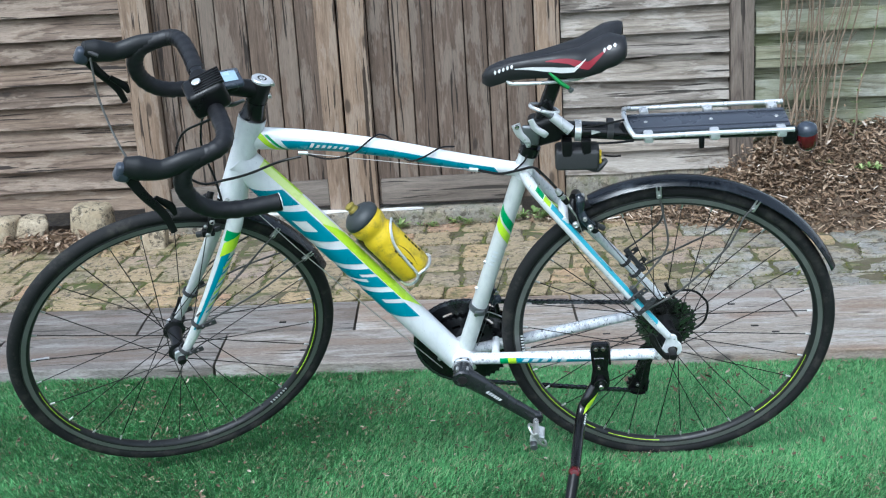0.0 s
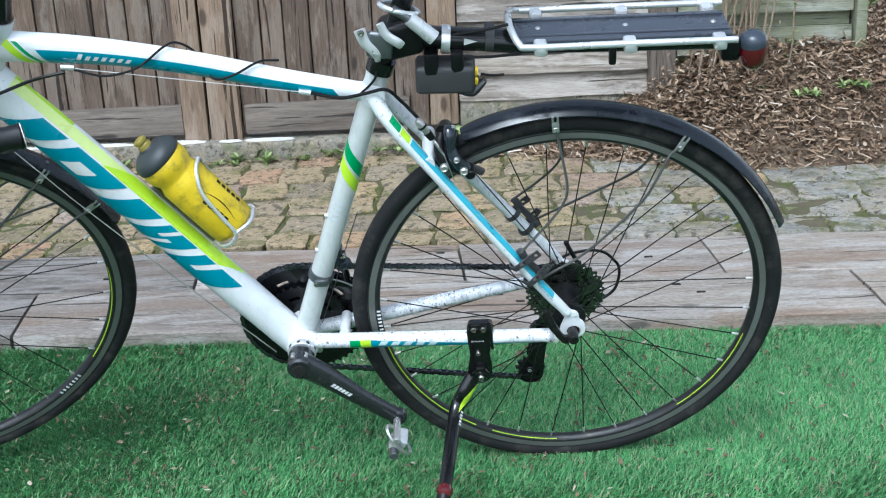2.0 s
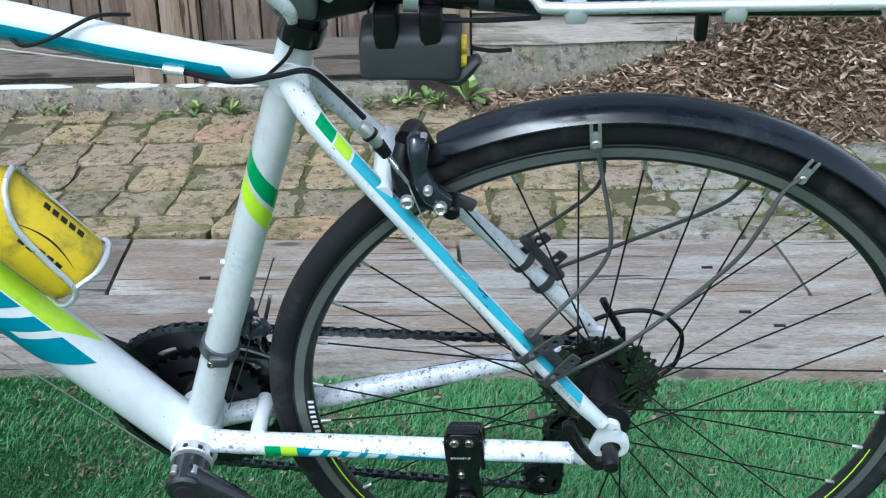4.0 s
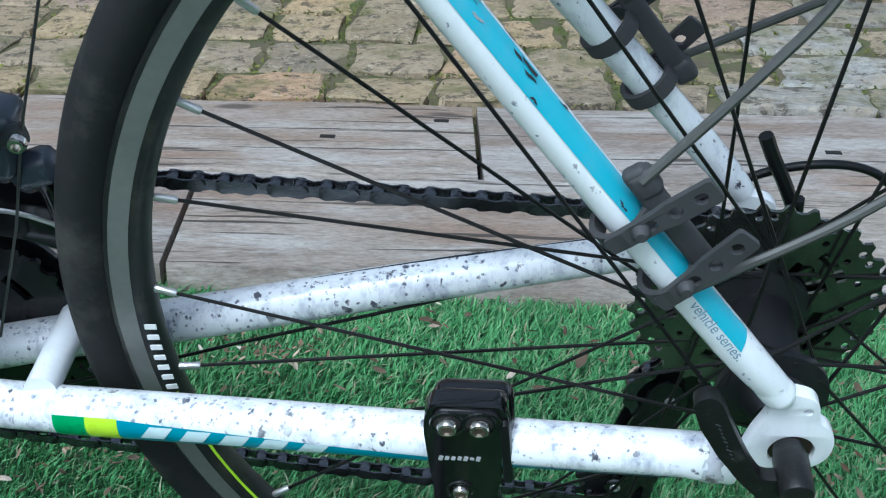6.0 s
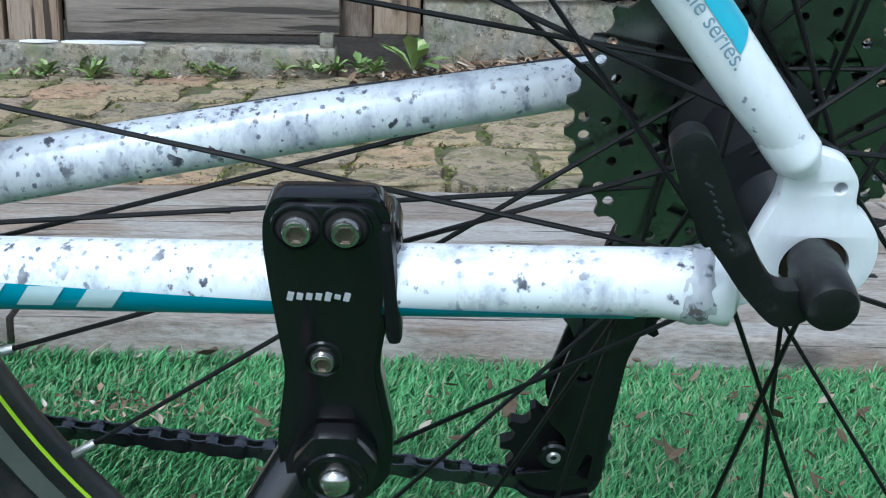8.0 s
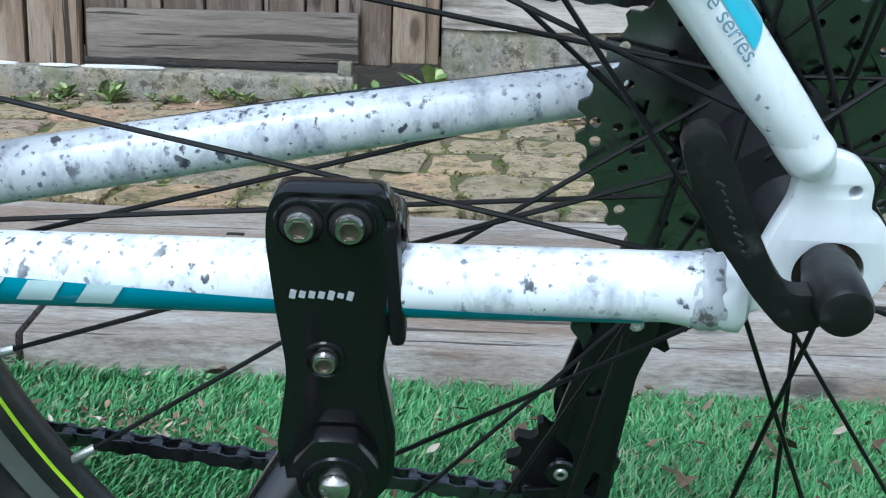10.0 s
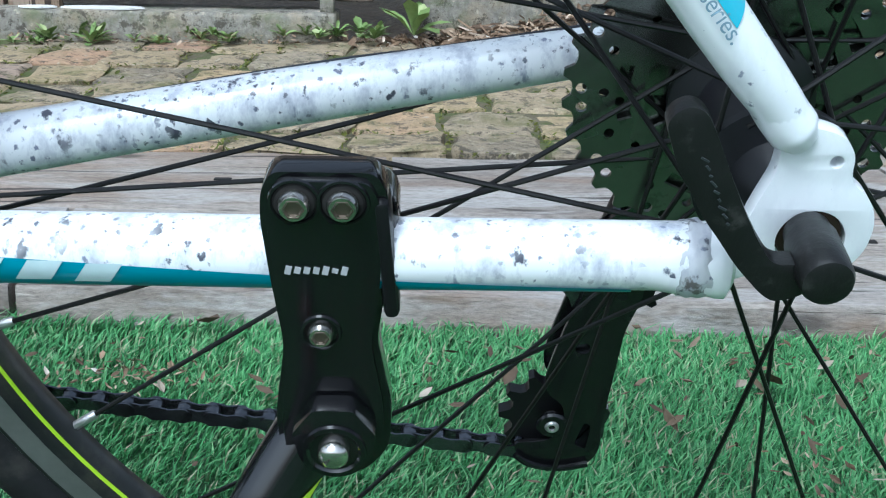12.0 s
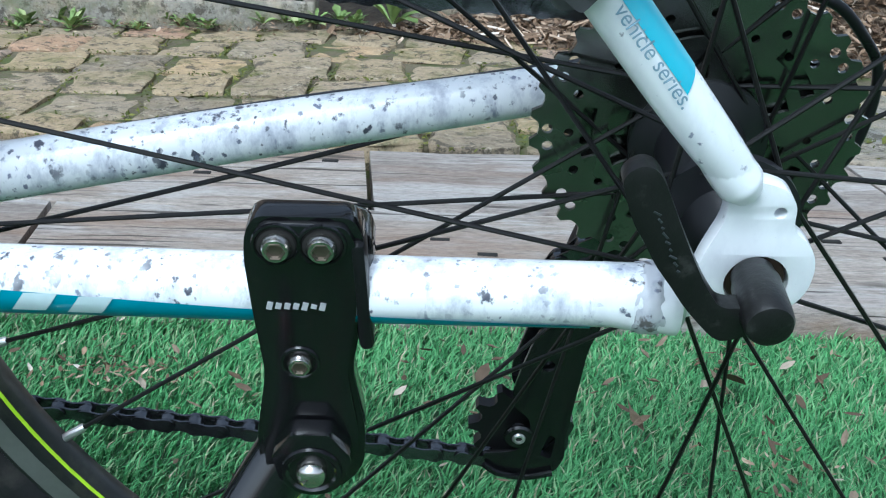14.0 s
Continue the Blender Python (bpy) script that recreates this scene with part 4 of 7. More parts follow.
# Five slanted teal blocks, some with white slots, stand for the maker's name.
for s, w, slots in ((0.050, 0.046, ()), (0.114, 0.092, ((0.030, 0.062, -24, 14),)), (0.230, 0.046, ()), (0.292, 0.056, ((0.022, 0.031, -50, 6), (0.030, 0.038, 0, 42))), (0.364, 0.080, ((0.034, 0.046, -12, 42),))):
    on_down("teal_block", s, s + w, -54, 42, teal, 0.050, 0.0009, "slanted teal block")
    for u0, u1, v0, v1 in slots:
        on_down("white_slot", s + u0, s + u1, v0, v1, print_white, 0.050 * (v1 - v0) / 96, 0.0013, "white slot in the block")
top_line = spline([(-0.787, 0, 0.481), (-0.70, 0, 0.473), (-0.62, 0, 0.462), (-0.52, 0, 0.4415), (-0.41, 0, 0.413), (-0.31, 0, 0.391), (-0.279, 0, 0.385)], 5)
TR, TS = [0.0225, 0.0205, 0.0180, 0.0168, 0.0162, 0.0145, 0.0140], 0.85
top_tube = bp("top_tube", tube(top_line, TR, 24, TS), frame_paint)
bp("stripe", patch(top_line, TR, 0.062, 0.47, -62, 14, -0.02, 0.0005, TS, 30, 8), teal, top_tube, "teal band along the tube")
bp("stripe", patch(top_line, TR, 0.022, 0.036, -70, 50, -0.045, 0.0006, TS, 3, 10), lime, top_tube, "lime slanted stripe")
bp("stripe", patch(top_line, TR, 0.042, 0.049, -70, 42, -0.045, 0.0006, TS, 3, 10), leaf_green, top_tube, "green slanted stripe")
for k in range(7):
    bp("print", patch(top_line, TR, 0.108 + 0.011 * k, 0.114 + 0.011 * k, -22, -2 + 8 * (k == 0), 0.004, 0.0009, TS, 2, 3), print_white, top_tube, "small white script bar")
head_line = [AXIS_P + AXIS_D * k for k in (0.010, 0.0, -0.02, -0.06, -0.145, -0.165, -0.172)]
bp("head_tube", tube(head_line, [0.0265, 0.0270, 0.0255, 0.0245, 0.0275, 0.0300, 0.0295], 28), frame_paint)
bp("bottom_bracket_shell", axle(0.0245, -0.036, 0.036, BB.x, BB.z, 28, 0.002), frame_paint)
bp("bearing_cup", axle(0.0225, -0.048, -0.036, BB.x, BB.z, 28, 0.0015), silver, label="silver notched bearing cup")
for k in range(9):
    a = radians(20 + 40 * k)
    bp("cup_notch", block(0.0050, 0.0050, 0.0012, 0.0004, Matrix.Translation((BB.x + 0.0223 * math.cos(a), -0.0440, BB.z + 0.0223 * math.sin(a))) @ pose(0, 0, 0, 0, 90 - math.degrees(a), 0)), shade_print_black, bpy.data.objects["bearing_cup"], "dark wrench notch")
near_stay = spline([(-0.415, -0.022, -0.0465), (-0.36, -0.030, -0.0420), (-0.30, -0.037, -0.0370), (-0.236, -0.044, -0.0320), (-0.14, -0.0545, -0.0250), (-0.030, -0.067, -0.0160)], 4)
far_stay = spline([(-0.415, 0.022, -0.060), (-0.36, 0.030, -0.053), (-0.283, 0.0387, -0.0425), (-0.17, 0.052, -0.026), (-0.0615, 0.0635, -0.0114), (-0.030, 0.067, -0.0075)], 4)
CR = [0.0125, 0.0122, 0.0120, 0.0118, 0.0115, 0.0108]
near_cs = bp("chain_stay", tube(near_stay, CR, 22), stay_paint, label="white chain stay covered in dark chips")
bp("chain_stay", tube(far_stay, [0.012, 0.0122, 0.0122, 0.0115, 0.010, 0.009], 22), stay_paint, label="white chain stay covered in dark chips")
bp("stripe", patch(near_stay, CR, 0.072, 0.089, -60, 36, 0.0, 0.0005, 1, 4, 8), leaf_green, near_cs, "green block")
bp("stripe", patch(near_stay, CR, 0.089, 0.106, -60, 36, 0.0, 0.0005, 1, 4, 8), lime, near_cs, "lime block")
bp("stripe", patch(near_stay, CR, 0.106, 0.372, -60, (34, -34), 0.0, 0.0005, 1, 24, 8), teal, near_cs, "teal band along the lower side")
for k in range(5):
    bp("white_print", patch(near_stay, CR, 0.120 + 0.0195 * k, 0.132 + 0.0195 * k, -10 - 4 * k, 24 - 3.5 * k, 0.006, 0.0009, 1, 3, 5), pale_print, near_cs, "slanted white print block")
bp("stay_bridge", tube([(-0.354, -0.03, -0.030), (-0.354, 0.03, -0.038)], 0.0085, 16), frame_paint)
SSR = [0.0115, 0.0104, 0.0095, 0.0090, 0.0086, 0.0074, 0.0064]
near_ss_line = spline([(-0.281, -0.012, 0.390), (-0.2590, -0.027, 0.353), (-0.2045, -0.040, 0.283), (-0.1005, -0.058, 0.150), (-0.0317, -0.0675, 0.0625), (-0.0105, -0.068, 0.0360), (-0.0045, -0.0677, 0.0285)], 4)
far_ss_line = [Vector((p.x, -p.y, p.z)) for p in near_ss_line]
near_ss = bp("seat_stay", tube(near_ss_line, SSR, 20), fleck_paint)
bp("seat_stay", tube(far_ss_line, SSR, 20), flecked_stay, label="white seat stay flecked with dark chips")
for s0, s1, mat, lab in ((0.041, 0.063, leaf_green, "green block"), (0.065, 0.084, lime, "lime block"), (0.087, 0.4175, cyan, "long chipped sky-blue band")):
    bp("stripe", patch(near_ss_line, SSR, s0, s1, 18, 78, -0.004, 0.0005, 1, 30 if s1 > 0.3 else 4, 8), mat, near_ss, lab)
rc = random.Random(77)
for s0, length, a0, wide, mat, lab in ((0.2080, 0.012, 74, 9, bare_metal, "bare metal scratch"), (0.2200, 0.014, 66, 16, bare_metal, "bare metal scratch"), (0.2180, 0.017, 60, 5, chip_dark, "long dark scratch"), (0.2345, 0.005, 40, 8, bare_metal, "bare metal scratch"), (0.2560, 0.012, 60, 12, chip_dark, "dark paint chip"), (0.2640, 0.006, 48, 7, chip_dark, "dark paint chip"), (0.2725, 0.004, 22, 8, chip_dark, "dark paint chip"), (0.2480, 0.006, 78, 6, chip_dark, "dark paint chip"), (0.2830, 0.005, 70, 7, chip_dark, "dark paint chip"), (0.3285, 0.005, 26, 8, chip_dark, "dark paint chip"), (0.3380, 0.003, 32, 5, chip_dark, "dark paint chip"), (0.1880, 0.004, 70, 6, chip_dark, "dark paint chip")):
    for k in range(3):
        f, g = rc.uniform(-0.25, 0.25), rc.uniform(0.35, 0.8)
        bp("chip", patch(near_ss_line, SSR, s0 + length * (k / 3 + 0.08 * f), s0 + length * (k / 3 + 0.42 * g + 0.12), a0 + wide * f, a0 + wide * (f + g), rc.uniform(-0.002, 0.002), 0.0009 + 0.0001 * k, 1, 3, 3), mat, near_ss, lab)
bp("seat_cluster", lathe([(0, -0.02), (0.017, -0.018), (0.0195, 0), (0.017, 0.018), (0, 0.02)], 20, Matrix.Translation((-0.2795, 0, 0.388)) @ pose(0, 0, 0, 90, 0, 0)), frame_paint)
bp("brake_bridge", tube([(-0.206, -0.046, 0.291), (-0.206, 0, 0.295), (-0.206, 0.046, 0.291)], 0.0095, 14), frame_paint)

# "vehicle series." runs down the near seat stay.
fc = bpy.data.curves.new("stay_text", "FONT")
fc.body, fc.size, fc.align_x = "vehicle series.", 0.0066, "RIGHT"
holder = new("stay_text", fc)
bpy.context.view_layer.update()
text_me = bpy.data.meshes.new_from_object(holder.evaluated_get(bpy.context.evaluated_depsgraph_get()))
bpy.data.objects.remove(holder)
rl = rails(near_ss_line)
for v in text_me.vertices:
    q = along(near_ss_line, 0.4225 + v.co.x)
    k = max(0, min(len(rl) - 2, int(q)))
    c, e1, e2 = (rl[k][j].lerp(rl[k + 1][j], q - k) for j in range(3))
    a = radians(-5) + v.co.y / 0.0090
    v.co = c + (e1 * math.cos(a) + e2 * math.sin(a)) * (0.0096 if q < len(rl) - 9 else 0.0095)
text_me.materials.append(decal_grey)
part("lettering", text_me, decal_grey, near_ss, "small grey print along the stay")


def dropout(y, name_mat):
    o = rounded([(-0.030, -0.026), (-0.0175, -0.015), (-0.0152, -0.007), (-0.0138, 0.000), (-0.0112, 0.0075), (-0.0084, 0.0145), (-0.0080, 0.024), (-0.006, 0.031), (0.0006, 0.0300), (0.0050, 0.0290), (0.0100, 0.0270), (0.0138, 0.0215), (0.0138, 0.0150), (0.0152, 0.0112), (0.0192, 0.0084), (0.0226, 0.0035), (0.0240, -0.0030), (0.0230, -0.0110), (0.0195, -0.0170), (0.012, -0.021), (0.002, -0.0215), (-0.006, -0.020), (-0.014, -0.022), (-0.022, -0.027)], 0.004, 3)
    ob = bp("dropout", plate([o, ring(0.0087, 0.0190, 0.0021, 16), ring(0.0056, -0.0082, 0.0105, 32)], 0.007, side(y), 0.0016), frame_paint)
    return ob


dropout(-0.066, frame_paint)
dropout(0.066, frame_paint)
bp("stay_end", rough_up(tube(spline([(-0.046, -0.0655, -0.0172), (-0.034, -0.0664, -0.0170), (-0.0265, -0.0668, -0.0170), (-0.0215, -0.0668, -0.0170), (-0.0185, -0.0668, -0.0170), (-0.0162, -0.0668, -0.0170)], 4), [0.0108, 0.0111, 0.0112, 0.0121, 0.0119, 0.0085], 26), 0.0007, 130), frame_paint, near_cs, "lumpy white welded stay tip")
bp("weld", rough_up(tube(spline([(-0.0225, -0.0676, 0.0500), (-0.0150, -0.0676, 0.0408), (-0.0092, -0.0678, 0.0335), (-0.0050, -0.0678, 0.0285), (-0.0020, -0.0678, 0.0250)], 4), [0.0064, 0.0070, 0.0077, 0.0076, 0.0050], 28), 0.0003, 160), fleck_paint, near_ss, "lumpy white weld")
bp("weld", rough_up(tube(spline([(-0.0330, -0.0665, -0.0170), (-0.0298, -0.0667, -0.0170), (-0.0262, -0.0668, -0.0170), (-0.0240, -0.0668, -0.0170)], 4), [0.0112, 0.0121, 0.0120, 0.0112], 30), 0.0011, 330), grimy_weld, near_cs, "grimy grey weld ring")

# quick release of the rear hub
qr = bp("quick_release", lathe([(0, 0.0275), (0.0058, 0.0275), (0.0072, 0.0270), (0.0079, 0.0255), (0.0081, 0.0200), (0.0080, 0.0060), (0.0074, 0.0052), (0.0070, 0.0), (0, 0.0)], 40, side(-0.0705, 0.0036, -0.0042)), worn_black, label="worn black quick-release cam housing")
lo = rounded([(-0.0450, 0.0389), (-0.0425, 0.0310), (-0.0403, 0.0253), (-0.0364, 0.0190), (-0.0321, 0.0111), (-0.0270, 0.0045), (-0.0215, -0.0035), (-0.0135, -0.0122), (-0.0095, -0.0152), (-0.0029, -0.0138), (0.0010, -0.0110), (0.0010, -0.0035), (-0.0045, -0.0028), (-0.0085, -0.0032), (-0.0116, -0.0020), (-0.0157, 0.0040), (-0.0205, 0.0131), (-0.0261, 0.0250), (-0.0310, 0.0362), (-0.0333, 0.0408), (-0.0355, 0.0432), (-0.0390, 0.0443), (-0.0430, 0.0424)], 0.004, 3)
bm = plate([lo], 0.0072, side(-0.0878), 0.0016)
for v in bm.verts:
    v.co.y += 0.0064 * (v.co.z + 0.015) / 0.059
bp("lever", bm, worn_black, qr, "flat curved black lever")
for k in range(9):
    bp("lever_print", block(0.0026 - 0.0008 * (k % 3), 0.0005, 0.0006, 0, pose(-0.0336 + 0.00105 * k, -0.0867 - 0.00030 * k, 0.0290 - 0.0024 * k, 0, 28 + 20 * (k % 2), 0)), cap_grey, qr, "small embossed bar")
# Dark disc put in for the shade inside the open axle slot.
bp("washer", axle(0.0100, -0.0690, -0.0640, 0.0050, -0.0070, 28, 0.0006), recess_brown, qr, "dark brown disc standing for the shaded axle recess")
bp("axle_pin", axle(0.0045, -0.075, 0.085, 0.0030, -0.0055), steel, qr)


# wheels


def wheel(name, label, m, drive):
    hubside = Matrix.Identity(4) if m is None else m
    root = bp(name, lathe([(0.3005, -0.0095), (0.3015, -0.0100), (0.3155, -0.0102), (0.317, -0.0085), (0.317, 0.0085), (0.3155, 0.0102), (0.3015, 0.0100), (0.3005, 0.0095), (0.2962, 0.0045), (0.2955, 0), (0.2962, -0.0045)], 120, pose(0, 0, 0, 90, 0, 0), True), rim_black, label=label, m=hubside)
    prof = [(0.3268 + 0.0134 * math.cos(a), 0.0140 * math.sin(a)) for a in np.linspace(radians(-142), radians(142), 18)]
    prof += [(0.3140, 0.0072), (0.3140, -0.0072)]
    bp("tyre", lathe(prof, 128, pose(0, 0, 0, 90, 0, 0), True), rubber, root, "black road tyre with dusty sidewall", hubside)
    for sy in (-1, 1):
        bp("brake_track", lathe([(0.3040, 0.0), (0.3135, 0.0002)], 120, Matrix.Translation((0, sy * 0.01055, 0)) @ pose(0, 0, 0, 90, 0, 0)), brake_track, root, "worn grey braking ring", hubside)
    for a0, a1, r0, r1, mat in ((190, 240, 0.2970, 0.2983, lime), (246, 268, 0.2970, 0.2983, lime), (310, 345, 0.2970, 0.2980, lime)) if drive else ((322, 362, 0.2970, 0.2983, lime), (186, 215, 0.2970, 0.2980, lime)):
        n = 20
        vs = [(r * math.cos(radians(a)), -0.0100 + (0.3005 - r) * 0.62 - 0.0006, r * math.sin(radians(a))) for a in np.linspace(a0, a1, n + 1) for r in (r0, r1)]
        bp("rim_stripe", faces(vs, [(2 * i, 2 * i + 1, 2 * i + 3, 2 * i + 2) for i in range(n)]), mat, root, "thin lime rim stripe", hubside)
    lab0 = (180.5, 189.0) if drive else (304, 313)
    for k in range(7):
        a = radians(lab0[0] + (lab0[1] - lab0[0]) * k / 6)
        bp("rim_print", block(0.0060, 0.0006, 0.0032, 0, Matrix.Translation((0.2985 * math.cos(a), -0.0098, 0.2985 * math.sin(a))) @ pose(0, 0, 0, 0, -math.degrees(a), 0)), print_white, root, "small white rim print", hubside)
    hy0, hy1 = (-0.0345, 0.0195) if drive else (-0.034, 0.034)
    fr = 0.0235 if drive else 0.0205
    hc = Vector((0.0015, 0, -0.0072)) if drive else Vector((0, 0, 0))
    prof = [(0, hy0 - 0.016), (0.010, hy0 - 0.016), (0.0135, hy0 - 0.010), (0.016, hy0 - 0.004), (fr + 0.003, hy0 - 0.002), (fr + 0.003, hy0 + 0.002), (0.016, hy0 + 0.006), (0.0172 if drive else 0.0125, (hy0 + hy1) / 2), (0.0172 if drive else 0.016, hy1 - 0.006), (fr + 0.003, hy1 - 0.002), (fr + 0.003, hy1 + 0.002), (0.014, hy1 + 0.006), (0.010, hy1 + 0.016), (0, hy1 + 0.016)]
    bp("hub", lathe([(r, -y) for r, y in prof], 36, Matrix.Translation(hc) @ pose(0, 0, 0, 90, 0, 0)), hub_black, root, "black hub with spoke flanges", hubside)
    n = 32 if drive else 28
    ph = 6.95 if drive else 3.0
    nip = data_of("nipple", lathe([(0.0014, -0.007), (0.0020, -0.006), (0.0020, 0.006), (0, 0.0065)], 8), 40)
    nip.materials.append(steel)
    for k in range(n):
        a = radians(ph + k * 360 / n)
        near = k % 2 == 1
        sign = 1 if k % 4 in (3, 0) else -1
        h = a + sign * radians(72 if drive else 60)
        y = (hy0 if near else hy1) + (-0.0022 if (k // 2) % 2 else 0.0022)
        p0 = hc + Vector((fr * math.cos(h), y, fr * math.sin(h)))
        p1 = hc + Vector((0.2955 * math.cos(a), (-0.001 if near else 0.001), 0.2955 * math.sin(a)))
        dv = (p1 - p0).normalized()
        p1 += dv * (0.2955 - math.hypot(p1.x, p1.z))
        bp("spoke", tube([p0 - dv * 0.003, p1], 0.00098, 7), spoke_black, root, m=hubside)
        ob = part("nipple", nip, steel, root)
        ob.matrix_basis = hubside @ Matrix.LocRotScale(p1 - dv * 0.004, dv.to_track_quat("Z", "Y"), None)
    return root


rear_wheel = wheel("rear_wheel", "black spoked wheel with lime rim marks", None, True)
front_wheel = wheel("front_wheel", "black spoked wheel with lime rim marks", STEER @ Matrix.Translation(FRONT), False)
va = radians(170)
bp("valve", tube([(0.292 * math.cos(va), 0, 0.292 * math.sin(va)), (0.258 * math.cos(va), 0, 0.258 * math.sin(va))], 0.0026, 10), steel, front_wheel, "silver tyre valve", STEER @ Matrix.Translation(FRONT))


# cassette


def toothed(r, n, depth, sharp=0.35):
    o = []
    for k in range(n):
        for f, rr in ((0.0, r - depth), (0.22, r - depth * 0.85), (0.40, r), (0.60, r), (0.78, r - depth * 0.85)):
            a = (k + f) * math.tau / n
            o.append((rr * math.cos(a), rr * math.sin(a)))
    return o


def slot(r0, r1, a0, a1, n=6):
    return [(r1 * math.cos(a), r1 * math.sin(a)) for a in np.linspace(a0, a1, n)] + [(r0 * math.cos(a), r0 * math.sin(a)) for a in np.linspace(a1, a0, n)]


cassette = bp("cassette", axle(0.0150, 0.026, 0.050, 0.0010, -0.0030, 24), grey_alloy, label="eight-speed cassette of dark steel cogs")
for i, teeth in enumerate((32, 28, 24, 21, 18, 15, 13, 11)):
    r = (teeth * 0.0127 / math.tau + 0.0018) * 0.962
    holes = []
    if i < 4:
        for k in range(5):
            a = k * math.tau / 5 + 0.3 + i * 0.35
            holes.append(slot(r * 0.36, r * 0.54, a, a + 0.80))
            holes.append(slot(r * 0.62, r * 0.70, a + 0.10, a + 0.62, 8))
            for q in (0.02, 0.36, 0.70):
                holes.append(ring(r * 0.765 * math.cos(a + q), r * 0.765 * math.sin(a + q), 0.0019, 12))
            holes.append(ring(r * 0.66 * math.cos(a + 0.90), r * 0.66 * math.sin(a + 0.90), 0.0017, 10))
        if i < 2:
            for k in range(12):
                for q in (0.0, 0.13):
                    a = k * math.tau / 12 + q
                    holes.append(ring(r * 0.892 * math.cos(a), r * 0.892 * math.sin(a), 0.0021, 12))
    bp("cog", plate([toothed(r, teeth, 0.0038)] + holes, 0.0018, side(0.0200 + i * 0.0042, 0.0010, -0.0030, i * 7)), cog_black if i > 2 else cog_steel, cassette)

# cranks, chainring
crankset = bp("chainring", plate([toothed(0.1075, 52, 0.0042)] + [slot(0.074, 0.080, k * math.tau / 5 + 0.42, k * math.tau / 5 + 0.70, 8) for k in range(5)], 0.003, side(0.046, BB.x, BB.z, 10)), gloss_black, label="large black toothed chainring")
bp("inner_chainring", plate([toothed(0.071, 34, 0.004)] + [slot(0.044, 0.050, k * math.tau / 5 + 0.35, k * math.tau / 5 + 0.75, 8) for k in range(5)], 0.003, side(0.038, BB.x, BB.z, 4)), gloss_black, crankset)
for k in range(5):
    a = k * math.tau / 5 - 0.05
    bp("ring_bolt", axle(0.0055, 0.033, 0.040, BB.x + 0.065 * math.cos(a), BB.z + 0.065 * math.sin(a), 14), steel, crankset, "silver chainring bolt")
    bp("spider_arm", tube([(BB.x, 0.052, BB.z), (BB.x + 0.07 * math.cos(a), 0.050, BB.z + 0.07 * math.sin(a))], [0.012, 0.009], 10, 0.5), gloss_black, crankset)
bp("far_crank_arm", tube([(BB.x, 0.062, BB.z), (BB.x - 0.136, 0.062, BB.z + 0.085)], [0.015, 0.011], 14, 0.6), gloss_black, crankset)
END = Vector((-0.2765, -0.087, -0.158))
arm_line = spline([(BB.x - 0.006, -0.074, BB.z + 0.005), (-0.386, -0.077, -0.075), (-0.33, -0.083, -0.119), END], 5)
crank = bp("crank_arm", tube(arm_line, [0.0240, 0.0205, 0.0160, 0.0150], 24, 0.62), graphite, label="black forged crank arm")
bp("crank_boss", axle(0.0205, -0.088, -0.050, BB.x, BB.z, 30, 0.003), graphite, crank)
bp("crank_cap", axle(0.010, -0.0895, -0.087, BB.x, BB.z, 20), shade_print_black, crank, "dark crank bolt hole")
for k in (-1, 1):
    bp("pinch_bolt", axle(0.0036, -0.080, -0.070, BB.x + 0.010 * k, BB.z + 0.0195, 12), steel, crank)
bp("crank_end", axle(0.0155, -0.094, -0.078, END.x, END.z, 24, 0.003), graphite, crank)
for k in range(6):
    bp("print", patch(arm_line, [0.0240, 0.0205, 0.0160, 0.0150], 0.066 + 0.0062 * k, 0.0705 + 0.0062 * k, -8, 14, 0.002, 0.0006, 0.62, 2, 3), print_white, crank, "small white print bar")
pedal = bp("pedal", axle(0.0060, -0.145, -0.092, END.x, END.z, 16), steel, label="small silver clipless pedal")
bp("pedal_body", rough_up(block(0.024, 0.030, 0.030, 0.005, pose(END.x + 0.002, -0.124, END.z - 0.014, 14, 24, 0), 3), 0.003, 60), silver, pedal)
bp("pedal_cage", tube([(END.x + 0.002 + 0.017 * math.cos(a), -0.126 + 0.018 * math.sin(a), END.z - 0.014 - 0.026 * math.cos(a)) for a in np.linspace(0, math.tau, 22)], 0.0028, 8), steel, pedal)
bp("pedal_spring", axle(0.0075, -0.152, -0.122, END.x - 0.006, END.z - 0.026, 14), grey_alloy, pedal)

# chain
PU, PL = Vector((-0.030, 0.044, -0.098)), Vector((-0.0545, 0.046, -0.1775))
RC, RP = 0.0355, 0.0225
cy = 0.0385


def tangent(c0, r0, c1, r1, up):
    """The touching points of an outer tangent line of two circles in x and z."""
    d = Vector((c1[0] - c0[0], c1[1] - c0[1]))
    base, off = math.atan2(d.y, d.x), math.acos(max(-1, min(1, (r0 - r1) / d.length)))
    a = base + off * up
    return a, (c0[0] + r0 * math.cos(a), c0[1] + r0 * math.sin(a)), (c1[0] + r1 * math.cos(a), c1[1] + r1 * math.sin(a))


